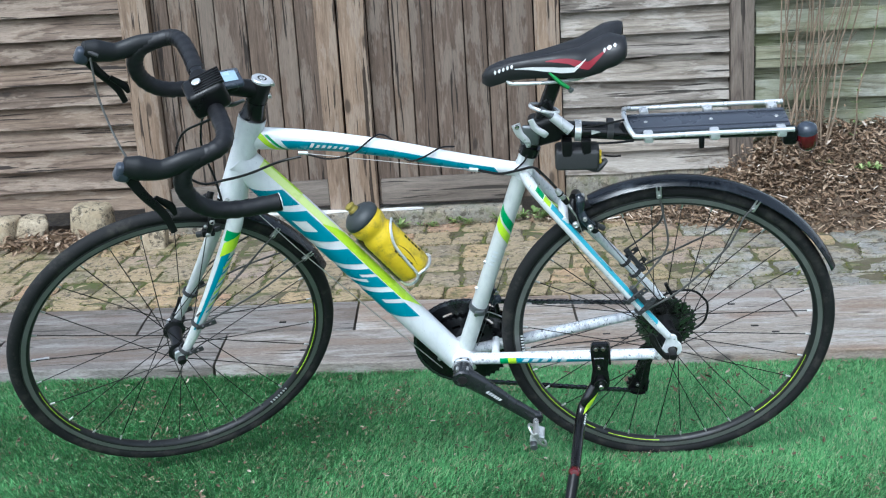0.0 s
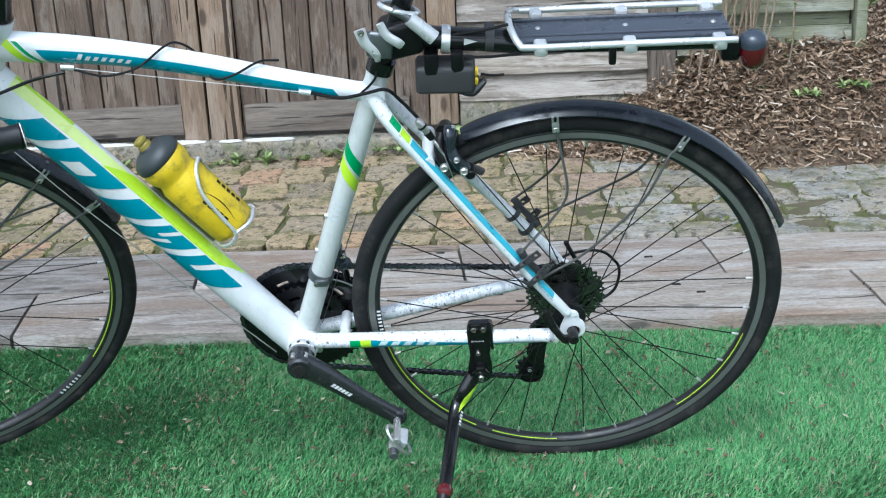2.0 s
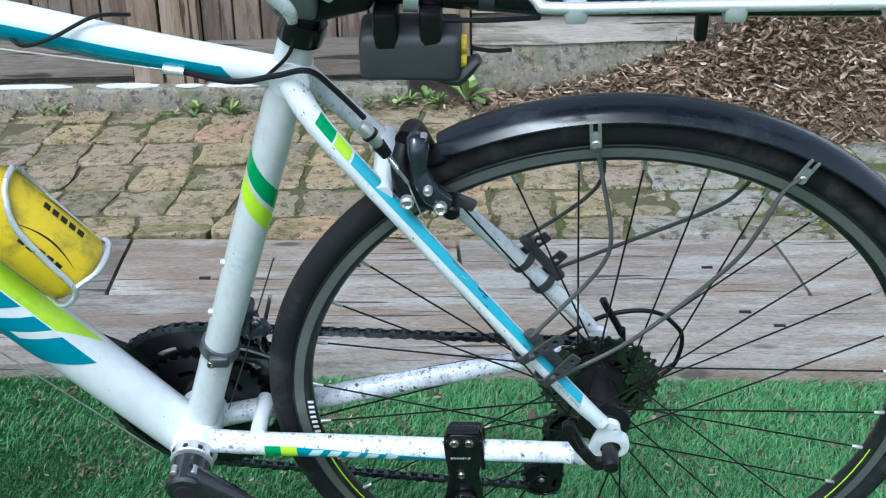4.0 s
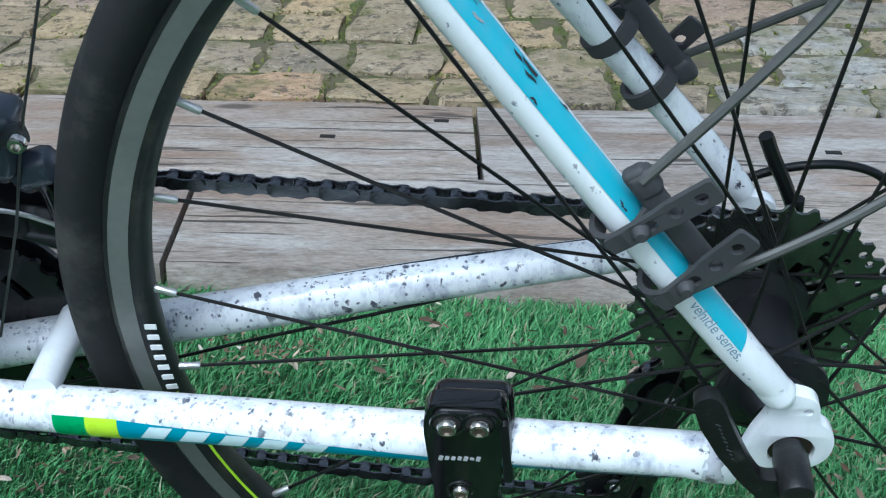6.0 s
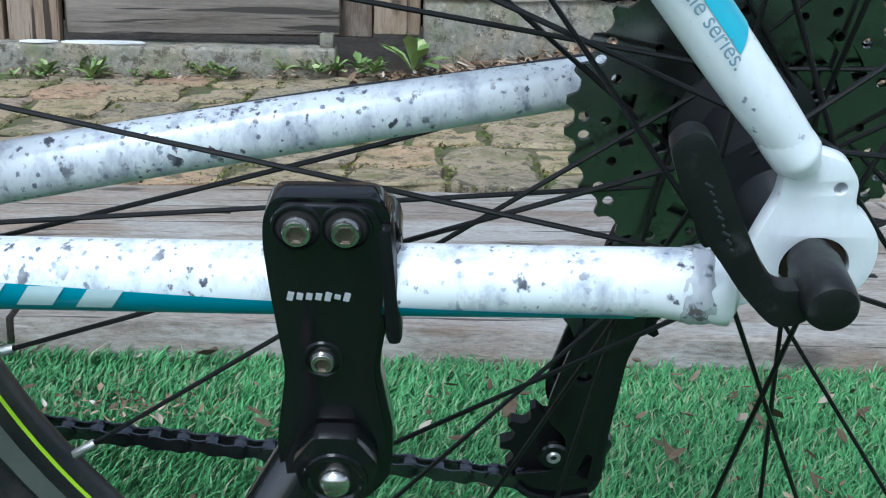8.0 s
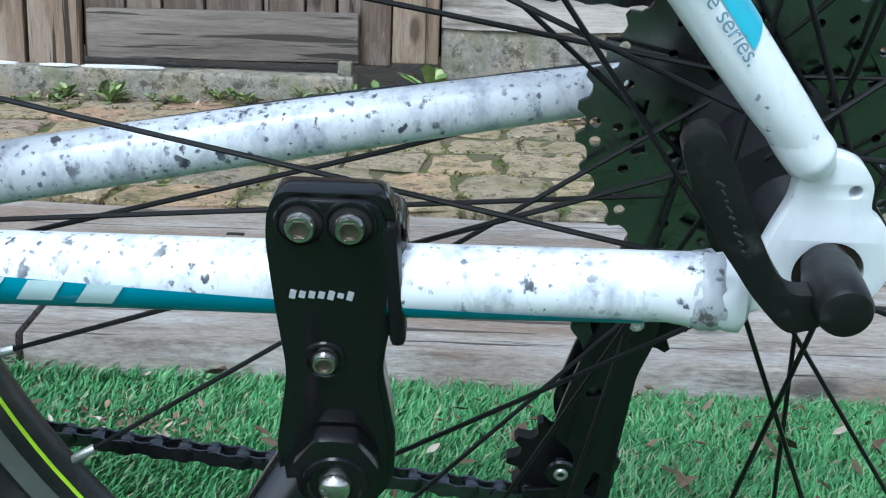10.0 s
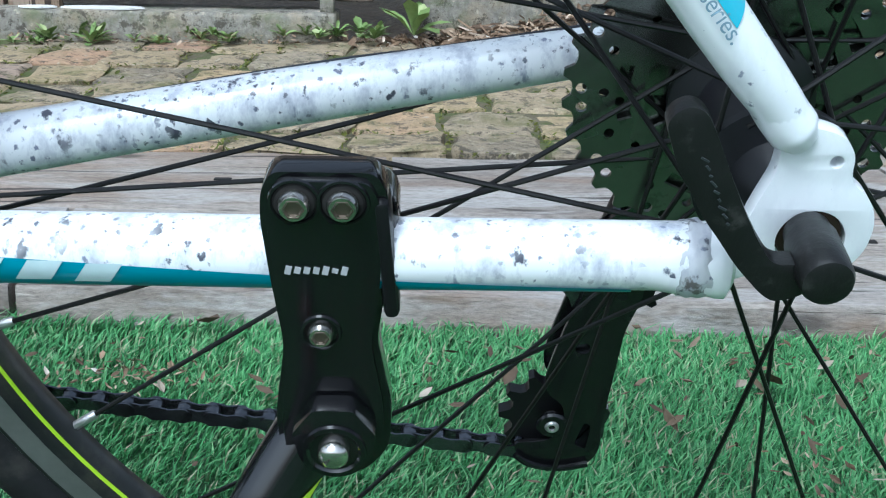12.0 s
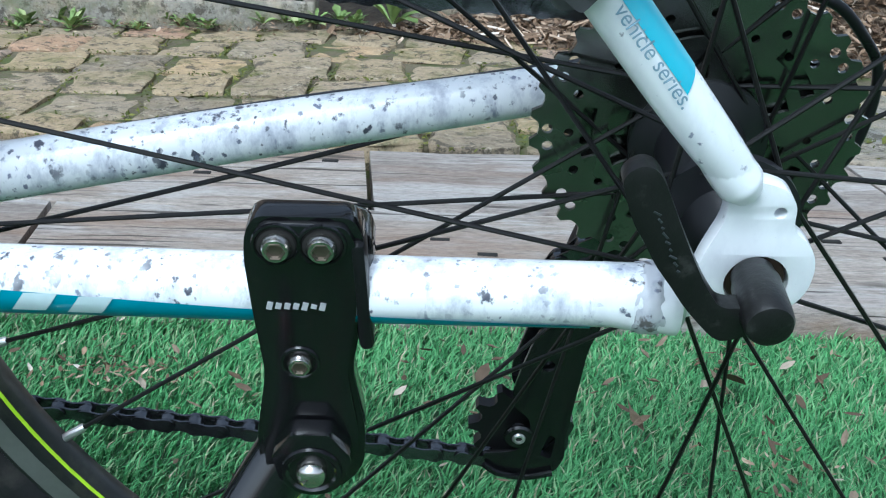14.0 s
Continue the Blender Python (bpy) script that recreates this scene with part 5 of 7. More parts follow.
ring_c, cas_c = (BB.x, BB.z), (0.0, 0.0)
at, t0, t1 = tangent(ring_c, 0.1050, cas_c, RC, 1)
ab, b0, b1 = tangent(ring_c, 0.1050, (PL.x, PL.z), RP, -1)
loop = [(*t0, 0.046), (t1[0], t1[1], cy)]
for a in np.linspace(at, math.radians(-20), 10)[1:]:
    loop.append((RC * math.cos(a), RC * math.sin(a), cy))
for a in np.linspace(math.radians(130), math.radians(230), 7):
    loop.append((PU.x + RP * math.cos(a), PU.z + RP * math.sin(a), cy + 0.003))
for a in np.linspace(math.radians(50), ab, 9):
    loop.append((PL.x + RP * math.cos(a), PL.z + RP * math.sin(a), cy + 0.005))
loop.append((*b0, 0.046))
for a in np.linspace(ab + math.tau if ab < 0 else ab, at, 26)[1:-1]:
    loop.append((BB.x + 0.1050 * math.cos(a), BB.z + 0.1050 * math.sin(a), 0.046))
loop = [Vector((x, y, z)) for x, z, y in loop]
loop.append(loop[0])


def link_mesh(outer):
    w = 0.0033 if outer else 0.0022
    bms = []
    for sy in (-1, 1):
        o = [(0.00635 + 0.0041 * math.cos(a), 0.0041 * math.sin(a)) for a in np.linspace(-1.9, 1.9, 7)] + [(0, 0.0029)] + [(-0.00635 + 0.0041 * math.cos(a), 0.0041 * math.sin(a)) for a in np.linspace(math.pi - 1.9, math.pi + 1.9, 7)] + [(0, -0.0029)]
        bms.append(plate([o], 0.0009, side(sy * w)))
    for sx in (-1, 1):
        bms.append(lathe([(0, -0.0038), (0.0018, -0.0038), (0.0018, 0.0038), (0, 0.0038)] if outer else [(0.0039, -0.002), (0.0039, 0.002)], 8, side(0, sx * 0.00635)))
    me = data_of("link", joined(*bms), 40)
    me.materials.append(chain_steel)
    return me


chain = tagged(new("chain"), "black oily bicycle chain")
chain.parent = bike
inner_link, outer_link = link_mesh(False), link_mesh(True)
seglen = [(b - a).length for a, b in zip(loop, loop[1:])]
total = sum(seglen)
count = int(round(total / 0.0127 / 2)) * 2
cum = np.concatenate([[0], np.cumsum(seglen)])


def at_len(s):
    s %= total
    i = min(len(seglen) - 1, int(np.searchsorted(cum, s, side="right")) - 1)
    return loop[i].lerp(loop[i + 1], (s - cum[i]) / seglen[i])


for k in range(count):
    s = k * total / count
    p, q = at_len(s), at_len(s + total / count)
    dv = (q - p).normalized()
    ob = part("link", inner_link if k % 2 else outer_link, chain_steel, chain)
    zax = dv.cross(Vector((0, 1, 0))).normalized() * -1
    yax = zax.cross(dv)
    ob.matrix_basis = Matrix.Translation((p + q) / 2) @ Matrix((dv, yax, zax)).transposed().to_4x4()

# rear derailleur
rd = bp("rear_derailleur", tube(spline([(0.012, 0.074, -0.020), (0.004, 0.078, -0.050), (-0.018, 0.070, -0.080), (-0.030, 0.058, -0.098)], 4), [0.013, 0.015, 0.014, 0.012], 14), black_plastic, label="black rear derailleur")
cage = rounded([(-0.0421, -0.090), (-0.0465, -0.108), (-0.0510, -0.1189), (-0.0560, -0.1370), (-0.0590, -0.1500), (-0.0575, -0.160), (-0.0500, -0.166), (-0.0490, -0.178), (-0.0540, -0.1865), (-0.0630, -0.1880), (-0.0715, -0.1884), (-0.0690, -0.1960), (-0.0631, -0.2012), (-0.050, -0.2035), (-0.036, -0.2005), (-0.0318, -0.191), (-0.0325, -0.180), (-0.0304, -0.1585), (-0.0285, -0.140), (-0.0270, -0.1248), (-0.0215, -0.108), (-0.0200, -0.096), (-0.027, -0.084), (-0.036, -0.083)], 0.004, 3)
for y in (0.0365, 0.0535):
    bp("cage_plate", plate([cage, ring(-0.0440, -0.134, 0.0032, 12), rounded([(-0.0440, -0.1890), (-0.0400, -0.1760), (-0.0370, -0.1780), (-0.0385, -0.1920)], 0.002, 2)], 0.0022, side(y), 0.0006), gloss_black, rd, "glossy black derailleur cage plate")
bp("cage_lip", tube(spline([(-0.0700, 0.0345, -0.1950), (-0.0631, 0.0345, -0.2005), (-0.050, 0.0345, -0.2028), (-0.037, 0.0345, -0.1998)], 5), 0.0016, 8), gloss_black, rd)
bp("pulley_boss", axle(0.0070, 0.0340, 0.0370, PL.x, PL.z, 24, 0.0010), gloss_black, rd)
for c in (PU, PL):
    bp("jockey_wheel", plate([toothed(0.0235, 11, 0.0055), ring(0, 0, 0.003, 10)], 0.006, side(0.0448, c.x, c.z)), black_plastic, rd, "black toothed jockey wheel")
    bolt(c.x, 0.0350, c.z, 0.0032, rd, steel, tall=0.002)
bp("mech_hanger", plate([rounded([(-0.012, 0.008), (0.012, 0.008), (0.018, -0.02), (0.016, -0.042), (0.0, -0.042), (-0.004, -0.02)], 0.005)], 0.006, side(0.070)), gloss_black, rd)
bp("cable_housing", tube(spline([(-0.060, 0.082, -0.024), (-0.0341, 0.098, -0.0137), (-0.0037, 0.104, 0.0031), (0.0210, 0.105, 0.0143), (0.0500, 0.105, 0.0187), (0.0729, 0.105, 0.0133), (0.0887, 0.105, -0.0020), (0.0983, 0.105, -0.0177), (0.0985, 0.104, -0.0427), (0.0890, 0.100, -0.0650), (0.060, 0.092, -0.078), (0.020, 0.082, -0.070)], 6), 0.0026, 10), black_plastic, rd, "looped black gear cable housing")
bp("cable_tail", tube(spline([(0.030, 0.086, 0.010), (0.034, 0.088, -0.020), (0.046, 0.09, -0.040), (0.047, 0.09, -0.062)], 5), 0.0032, 8), black_plastic, rd)
bp("cable_tail", tube(spline([(0.0070, 0.090, 0.0482), (0.0130, 0.090, 0.0345), (0.0215, 0.090, 0.0175), (0.0300, 0.090, -0.0010)], 5), 0.0040, 8), black_plastic, rd)

# Thin dark line along the far stay's top edge.
bp("cable_cover", tube([p + Vector((0, 0.004, 0.0104 if p.x < -0.12 else 0.0092)) for p in far_stay[10:]], 0.0009, 7), chip_dark, rd, "thin dark line along the top of the stay")
bp("shift_cable", tube([(-0.410, 0.020, -0.098), (-0.2694, 0.045, -0.0701), (-0.197, 0.052, -0.0525), (-0.1311, 0.060, -0.0369), (-0.060, 0.068, -0.018)], 0.0011, 7), spoke_black, rd, "thin dark gear cable under the stay")

# front derailleur on the seat tube
cl = (BB + (seat_line[2] - BB) * 0.265)
fd = bp("front_derailleur", tube([cl - Vector((0.0022, 0, 0.006)), cl + Vector((0.0022, 0, 0.006))], 0.0200, 26), grey_alloy, label="grey clamp-on front derailleur")
bp("clamp_lug", block(0.020, 0.010, 0.012, 0.003, Matrix.Translation(cl + Vector((0.002, -0.020, -0.002)))), grey_alloy, fd)
bolt(cl.x - 0.006, cl.y - 0.022, cl.z - 0.003, 0.0042, fd)
FDM = Matrix.Translation((-0.0125, 0, -0.0405))
bp("mech_body", joined(block(0.018, 0.024, 0.040, 0.006, pose(-0.3485, 0.024, 0.128, 0, 12, 0), 3), block(0.026, 0.016, 0.018, 0.006, pose(-0.338, 0.026, 0.108, 0, -20, 0), 3)), smoke_blue, fd, "dark blue-grey derailleur body", FDM)
bp("mech_link", tube(spline([(-0.350, 0.018, 0.128), (-0.340, 0.014, 0.136), (-0.3325, 0.014, 0.1385)], 4), [0.0060, 0.0055, 0.0058], 12, 0.7), cap_grey, fd, "grey cable arm", FDM)
bolt(-0.3335, 0.008, 0.1375, 0.0046, fd, m=FDM)
bolt(-0.3520, 0.010, 0.134, 0.0034, fd, m=FDM)
bolt(-0.3535, 0.010, 0.124, 0.0030, fd, m=FDM)
cage_o = rounded([(-0.374, 0.078), (-0.352, 0.074), (-0.328, 0.062), (-0.300, 0.040), (-0.304, 0.030), (-0.332, 0.046), (-0.356, 0.056), (-0.378, 0.060)], 0.006)
for cy0, lab in ((0.032, "glossy inner cage plate"), (0.052, "glossy outer cage plate")):
    bp("mech_cage", plate([cage_o], 0.0018, side(cy0), 0.0005), gloss_black, fd, lab, FDM)
bp("cage_edge", tube(spline([(-0.374, 0.0305, 0.0775), (-0.352, 0.0305, 0.0735), (-0.328, 0.0305, 0.0615), (-0.301, 0.0305, 0.0405)], 5), 0.0013, 7), steel, fd, "bright steel cage edge", FDM)
bp("mech_arm", tube(spline([(-0.345, 0.030, 0.105), (-0.338, 0.034, 0.090), (-0.335, 0.034, 0.070)], 4), [0.0065, 0.0060, 0.0060], 12, 0.6), gloss_black, fd, m=FDM)
# A steel sliver stands for the bright highlight on the chainring spider.
bp("spider_glint", tube(spline([(-0.392, 0.044, 0.030), (-0.380, 0.044, 0.026), (-0.370, 0.044, 0.019)], 4), [0.0035, 0.0045, 0.0040], 10, 0.6), steel, crankset, "steel sliver standing for the glint on the spider arm", FDM)
for x, z in ((-0.3610, 0.180), (-0.3815, 0.117)):
    bp("bottle_boss", tube([(x + 0.008, -0.003, z - 0.002), (x - 0.0035, -0.003, z + 0.0005), (x - 0.0065, -0.003, z + 0.0010)], [0.0045, 0.0048, 0.0040], 12), silver, seat_tube, "silver boss screw")
for k in range(4):
    bp("print", patch(seat_line, 0.0165, 0.272 - 0.010 * k, 0.2765 - 0.010 * k, -6, 28, 0.0, 0.0006, ns=2, na=4), faint_grey, seat_tube, "small faint grey print bar")
bp("shift_cable", tube([(-0.3195, 0.014, 0.1740), (-0.3460, 0.014, 0.0985), (-0.366, 0.020, 0.034), (-0.394, 0.020, -0.045)], 0.0008, 6), stay_wire, fd, "thin bare gear cable")
bp("cable_cap", axle(0.0018, 0.011, 0.017, -0.3193, 0.1742, 10), steel, fd)

# kickstand
KM = Matrix.Translation((-0.1405, -0.053, 0))
ko = rounded([(-0.0155, 0.0105), (0.0155, 0.0105), (0.0190, 0.004), (0.0198, -0.006), (0.0188, -0.028), (0.0150, -0.052), (0.0195, -0.080), (0.0190, -0.098), (0.010, -0.110), (-0.006, -0.112), (-0.018, -0.104), (-0.0195, -0.085), (-0.0150, -0.054), (-0.0180, -0.028), (-0.0198, -0.006), (-0.0190, 0.004)], 0.006, 4)
kick = bp("kickstand", plate([ko], 0.010, KM @ side(-0.0075), 0.0028), stand_black, label="glossy black clamp-on kickstand")
bp("cover", plate([[(x * 0.88, (y + 0.046) * 0.97 - 0.046) for x, y in ko]], 0.004, KM @ side(-0.0133), 0.0028), stand_black, kick, "raised glossy cover")
bp("clamp_pad", block(0.039, 0.030, 0.042, 0.007, pose(-0.138, -0.048, -0.0235), 3), stand_black, kick, "black clamp block round the stay")
bp("clamp_jaw", block(0.034, 0.016, 0.014, 0.005, pose(-0.1385, -0.0560, -0.0005), 3), stand_black, kick)
bp("clamp_clip", block(0.005, 0.012, 0.043, 0.002, pose(-0.1218, -0.0630, -0.0195, 0, -4, 0)), black_plastic, kick)
for x, z in ((-0.149, 0.0018), (-0.1345, 0.0018)):
    bp("bolt_recess", axle(0.0068, -0.0690, -0.065, x, z, 24), shade_print_black, kick)
    bp("bolt_rim", lathe([(0.0082, 0), (0.0079, 0.0009), (0.0072, 0.0011), (0.0067, 0.0006), (0.0066, -0.001)], 32, side(-0.0683, x, z)), stand_black, kick)
    bolt(x, -0.0682, z, 0.0050, kick, tall=0.0045)
bolt(-0.1430, -0.0682, -0.0468, 0.0042, kick, tall=0.0035)
for x, z, r, tall in ((-0.149, 0.0018, 0.0034, 0.0045), (-0.1345, 0.0018, 0.0034, 0.0045), (-0.1430, -0.0468, 0.0029, 0.0035)):
    bp("bolt_socket", lathe([(r, tall * 0.2), (r, tall + 0.0002), (r * 0.9, tall + 0.0003), (r * 0.75, tall * 0.8), (0, tall * 0.8)], 6, Matrix.Translation((x, -0.0682, z)) @ pose(0, 0, 0, 90, 0, 0)), socket_metal, kick, "dull hexagonal bolt socket")
bp("bolt_rim", lathe([(0.0068, 0), (0.0065, 0.0009), (0.0058, 0.0011), (0.0052, 0.0006), (0.0050, -0.001)], 32, side(-0.0683, -0.1430, -0.0468)), stand_black, kick)
hub_o = rounded([(-0.0140, 0.0020), (-0.0065, 0.0125), (0.0065, 0.0125), (0.0140, 0.0020)] + [(0.0125 * math.cos(a), -0.0043 + 0.0125 * math.sin(a)) for a in np.linspace(0.0, -math.pi, 9)], 0.002)
bp("pivot_ring", lathe([(0.0108, 0), (0.0105, 0.0012), (0.0090, 0.0014), (0.0080, 0.0004), (0, 0.0004)], 36, side(-0.0777, -0.1395, -0.0888)), stand_black, kick, "round glossy pivot boss")
bp("pivot_housing", plate([hub_o], 0.008, side(-0.0735, -0.1395, -0.0845), 0.002), stand_black, kick)
bp("pivot_bolt", lathe([(0.0054, 0), (0.0054, 0.0022), (0.0045, 0.0040), (0.0028, 0.0051), (0, 0.0055)], 28, side(-0.0780, -0.1395, -0.0888)), chrome, kick, "bright domed pivot bolt")
for k in range(7):
    bp("print", block(0.0019, 0.0006, 0.0030 - 0.0007 * (k % 2 + (k % 3) // 2), 0, pose(-0.1522 + 0.0029 * k, -0.0684, -0.0228, 0, 14, 0)), print_grey, kick, "small white print bar")
FOOT = ROOT.inverted() @ Vector((-0.222, -0.205, 0.022))
KNEE = ROOT.inverted() @ Vector((-0.203, -0.140, 0.089))
leg_line = spline([(-0.1490, -0.058, -0.097), (-0.1650, -0.072, -0.121), (-0.1820, -0.091, -0.153), KNEE], 6)
leg = bp("stand_leg", tube(leg_line, [0.0128, 0.0130, 0.0122, 0.0110], 18, 0.75), stand_black, kick, "black stand leg")
bp("leg_flash", patch(leg_line, [0.0128, 0.0130, 0.0122, 0.0110], 0.026, 0.064, 0, 52, -0.028, 0.0006, 0.75, 8, 6), lime, kick, "lime leaf-shaped flash")
for k in range(5):
    bp("leg_print", patch(leg_line, [0.0128, 0.0130, 0.0122, 0.0110], 0.072 + 0.0058 * k, 0.0758 + 0.0058 * k, 18, 46, 0.0, 0.0007, 0.75, 2, 3), print_white, kick)
bp("lower_leg", tube([KNEE + (KNEE - FOOT) * 0.06, KNEE.lerp(FOOT, 0.75), FOOT], [0.0115, 0.0112, 0.0125], 16), black_plastic, kick)
bp("leg_button", lathe([(0, -0.013), (0.008, -0.0125), (0.0125, -0.006), (0.0130, 0), (0.0125, 0.006), (0.008, 0.0125), (0, 0.013)], 18, Matrix.Translation(KNEE) @ pose(0, 0, 0, 60, 0, 0)), red_lens, kick, "round red leg button")
bp("rubber_foot", tube([FOOT + (KNEE - FOOT) * 0.12, FOOT + (FOOT - KNEE) * 0.12, FOOT + (FOOT - KNEE) * 0.24], [0.0145, 0.0170, 0.0155], 16), grey_rubber, kick, "grey rubber foot")

# mudguards


def guard(r, w, a0, a1, m, name, label, drop=0.010):
    n, sec = 48, 9
    vs = []
    for i in range(n + 1):
        a = radians(a0 + (a1 - a0) * i / n)
        e = min(1.0, min(i, n - i) / 2.5) ** 0.5
        for inner in (0, 1):
            for j in range(sec):
                f = -1 + 2 * j / (sec - 1)
                rr = r - drop * abs(f) ** 2.2 - inner * 0.0018
                vs.append((rr * math.cos(a), f * w / 2 * (0.72 + 0.28 * e), rr * math.sin(a)))
    k = 2 * sec
    polys = []
    for i in range(n):
        for j in range(sec - 1):
            polys += [(i * k + j, i * k + j + 1, (i + 1) * k + j + 1, (i + 1) * k + j), (i * k + sec + j, (i + 1) * k + sec + j, (i + 1) * k + sec + j + 1, i * k + sec + j + 1)]
        for j in (0, sec - 1):
            polys.append((i * k + j, (i + 1) * k + j, (i + 1) * k + sec + j, i * k + sec + j))
    for i in (0, n):
        polys += [(i * k + j, i * k + j + 1, i * k + sec + j + 1, i * k + sec + j) for j in range(sec - 1)]
    bm = faces(vs, polys)
    bmesh.ops.recalc_face_normals(bm, faces=bm.faces)
    return bp(name, bm, fender_black, label=label, m=m)


rear_guard = guard(0.3580, 0.046, 116.5, 23.0, None, "rear_mudguard", "scuffed black plastic rear mudguard")
bp("mudguard_bracket", block(0.05, 0.030, 0.004, 0.001, pose(-0.172, 0, 0.296, 0, -25, 0)), black_plastic, rear_guard)
F_M = STEER @ Matrix.Translation(FRONT)
front_guard = guard(0.3540, 0.044, 66, 17, F_M, "front_mudguard", "black plastic front mudguard")


def clip(a, y, parent, m=None, r=0.333):
    """A small steel stay clip at the mudguard's edge."""
    c = Vector((r * math.cos(a), y, r * math.sin(a)))
    turn = pose(0, 0, 0, 0, 90 - math.degrees(a), 0)
    bp("stay_clip", joined(block(0.0105, 0.003, 0.017, 0.0012, Matrix.Translation(c * 0.993) @ turn), block(0.0032, 0.003, 0.011, 0.0008, Matrix.Translation(c) @ turn @ Matrix.Translation((-0.0036, 0, 0.010))), block(0.0032, 0.003, 0.011, 0.0008, Matrix.Translation(c) @ turn @ Matrix.Translation((0.0036, 0, 0.010)))), clip_steel, parent, "dull steel stay clip", m)
    bp("clip_screw", axle(0.0042, y - 0.0045, y - 0.002, c.x * 0.985, c.z * 0.985, 14), steel, parent, m=m)
    bp("clip_rivet", lathe([(0.0035, 0), (0.003, 0.0015), (0, 0.002)], 12, Matrix.Translation(Vector((0.3525 * math.cos(a), y * 0.3, 0.3525 * math.sin(a)))) @ turn), grey_alloy, parent, m=m)


for a in (94.0, 61.5):
    for y in (-0.0225, 0.0225):
        clip(radians(a), y, rear_guard)
for a in (44.0, 27.0):
    for y in (-0.0215, 0.0215):
        clip(radians(a), y, front_guard, F_M)

for pts in (
        [(-0.076, -0.072, 0.148), (-0.040, -0.062, 0.186), (-0.014, -0.052, 0.216), (-0.007, -0.046, 0.245), (-0.016, -0.030, 0.295), (-0.023, -0.0245, 0.329)],
        [(-0.052, -0.076, 0.098), (0.020, -0.060, 0.134), (0.096, -0.050, 0.208), (0.121, -0.044, 0.246), (0.140, -0.032, 0.280), (0.157, -0.0245, 0.291)],
        [(-0.078, 0.070, 0.150), (-0.040, 0.060, 0.188), (-0.012, 0.050, 0.226), (-0.007, 0.042, 0.26), (-0.016, 0.030, 0.295), (-0.023, 0.0245, 0.329)],
        [(-0.052, 0.074, 0.102), (0.020, 0.060, 0.150), (0.098, 0.046, 0.202), (0.124, 0.040, 0.232), (0.142, 0.032, 0.276), (0.157, 0.0245, 0.291)]):
    bp("guard_stay", tube(spline(pts, 6), 0.0021, 8), stay_wire, rear_guard, "bent dark wire stay")


def strap(centre, tang, y, parent, m=None, size=0.0105, tail=0.046, tip=(0.75, 0.0, 0.66)):
    """A perforated rubber strap buckled round a frame tube, its tail sticking out."""
    t = Vector(tang).normalized()
    u = Vector((0, -1, 0)) if y < 0 else Vector((0, 1, 0))
    u = (u - t * u.dot(t)).normalized()
    b = t.cross(u)
    loop_pts = [Vector(centre) + (u * math.cos(a) + b * math.sin(a)) * (size + 0.0022) for a in np.linspace(0, math.tau, 20)]
    w = 0.0040
    vs, polys = [], []
    for p in loop_pts:
        o = (p - Vector(centre)).normalized()
        vs += [p - t * w, p + t * w, p + t * w + o * 0.0026, p - t * w + o * 0.0026]
    for i in range(len(loop_pts) - 1):
        polys += [(i * 4 + j, i * 4 + (j + 1) % 4, i * 4 + 4 + (j + 1) % 4, i * 4 + 4 + j) for j in range(4)]
    bm = faces(vs, polys)
    bmesh.ops.recalc_face_normals(bm, faces=bm.faces)
    ob = bp("stay_strap", bm, grey_rubber, parent, "dark grey perforated rubber strap", m)
    d = Vector(tip)
    d = (d - u * d.dot(u)).normalized()
    s = u.cross(d).normalized()
    o = rounded([(-0.008, -0.0040), (tail * 0.35, -0.0046), (tail * 0.5, -0.0056), (tail, -0.0056), (tail, 0.0056), (tail * 0.5, 0.0056), (tail * 0.35, 0.0046), (-0.008, 0.0040)], 0.002)
    holes = [ring(x, 0, 0.0029, 10) for x in (0.0, 0.011, 0.022, 0.033) if x < tail - 0.004]
    org = Vector(centre) + u * (size + 0.0030)
    bp("strap_tail", plate([o] + holes, 0.0026, Matrix.Translation(org) @ Matrix((d, s, u)).transposed().to_4x4()), grey_rubber, parent, "perforated strap tail", m)
    bp("strap_stud", lathe([(0.0036, 0), (0.0036, 0.003), (0.0022, 0.005), (0, 0.005)], 12, Matrix.Translation(org + d * 0.0065) @ Matrix((d, s, u)).transposed().to_4x4()), grey_rubber, parent, m=m)
    return ob


for sy in (-1, 1):
    tg = Vector((0.61, 0, -0.79))
    for c, tip in (((-0.0800, 0.0650 * sy, 0.1250), (0.76, 0.0, 0.62)), ((-0.0590, 0.0655 * sy, 0.0965), (0.62, 0.0, 0.76))):
        strap(c, tg, sy, rear_guard, None, 0.0090, 0.040 if sy < 0 else 0.034, tip)
    c = Vector((-0.0600, 0.0685 * sy, 0.1240))
    turn = Matrix.Translation(c) @ pose(0, 0, 0, 0, 54, 0)
    bp("stay_holder", joined(block(0.068, 0.007, 0.010, 0.0025, turn, 3), block(0.013, 0.009, 0.011, 0.003, turn @ Matrix.Translation((-0.026, 0, 0.001)), 3), block(0.013, 0.009, 0.011, 0.003, turn @ Matrix.Translation((0.027, 0, 0.001)), 3)), grey_rubber, rear_guard, "dark grey rubber stay holder")

# brakes


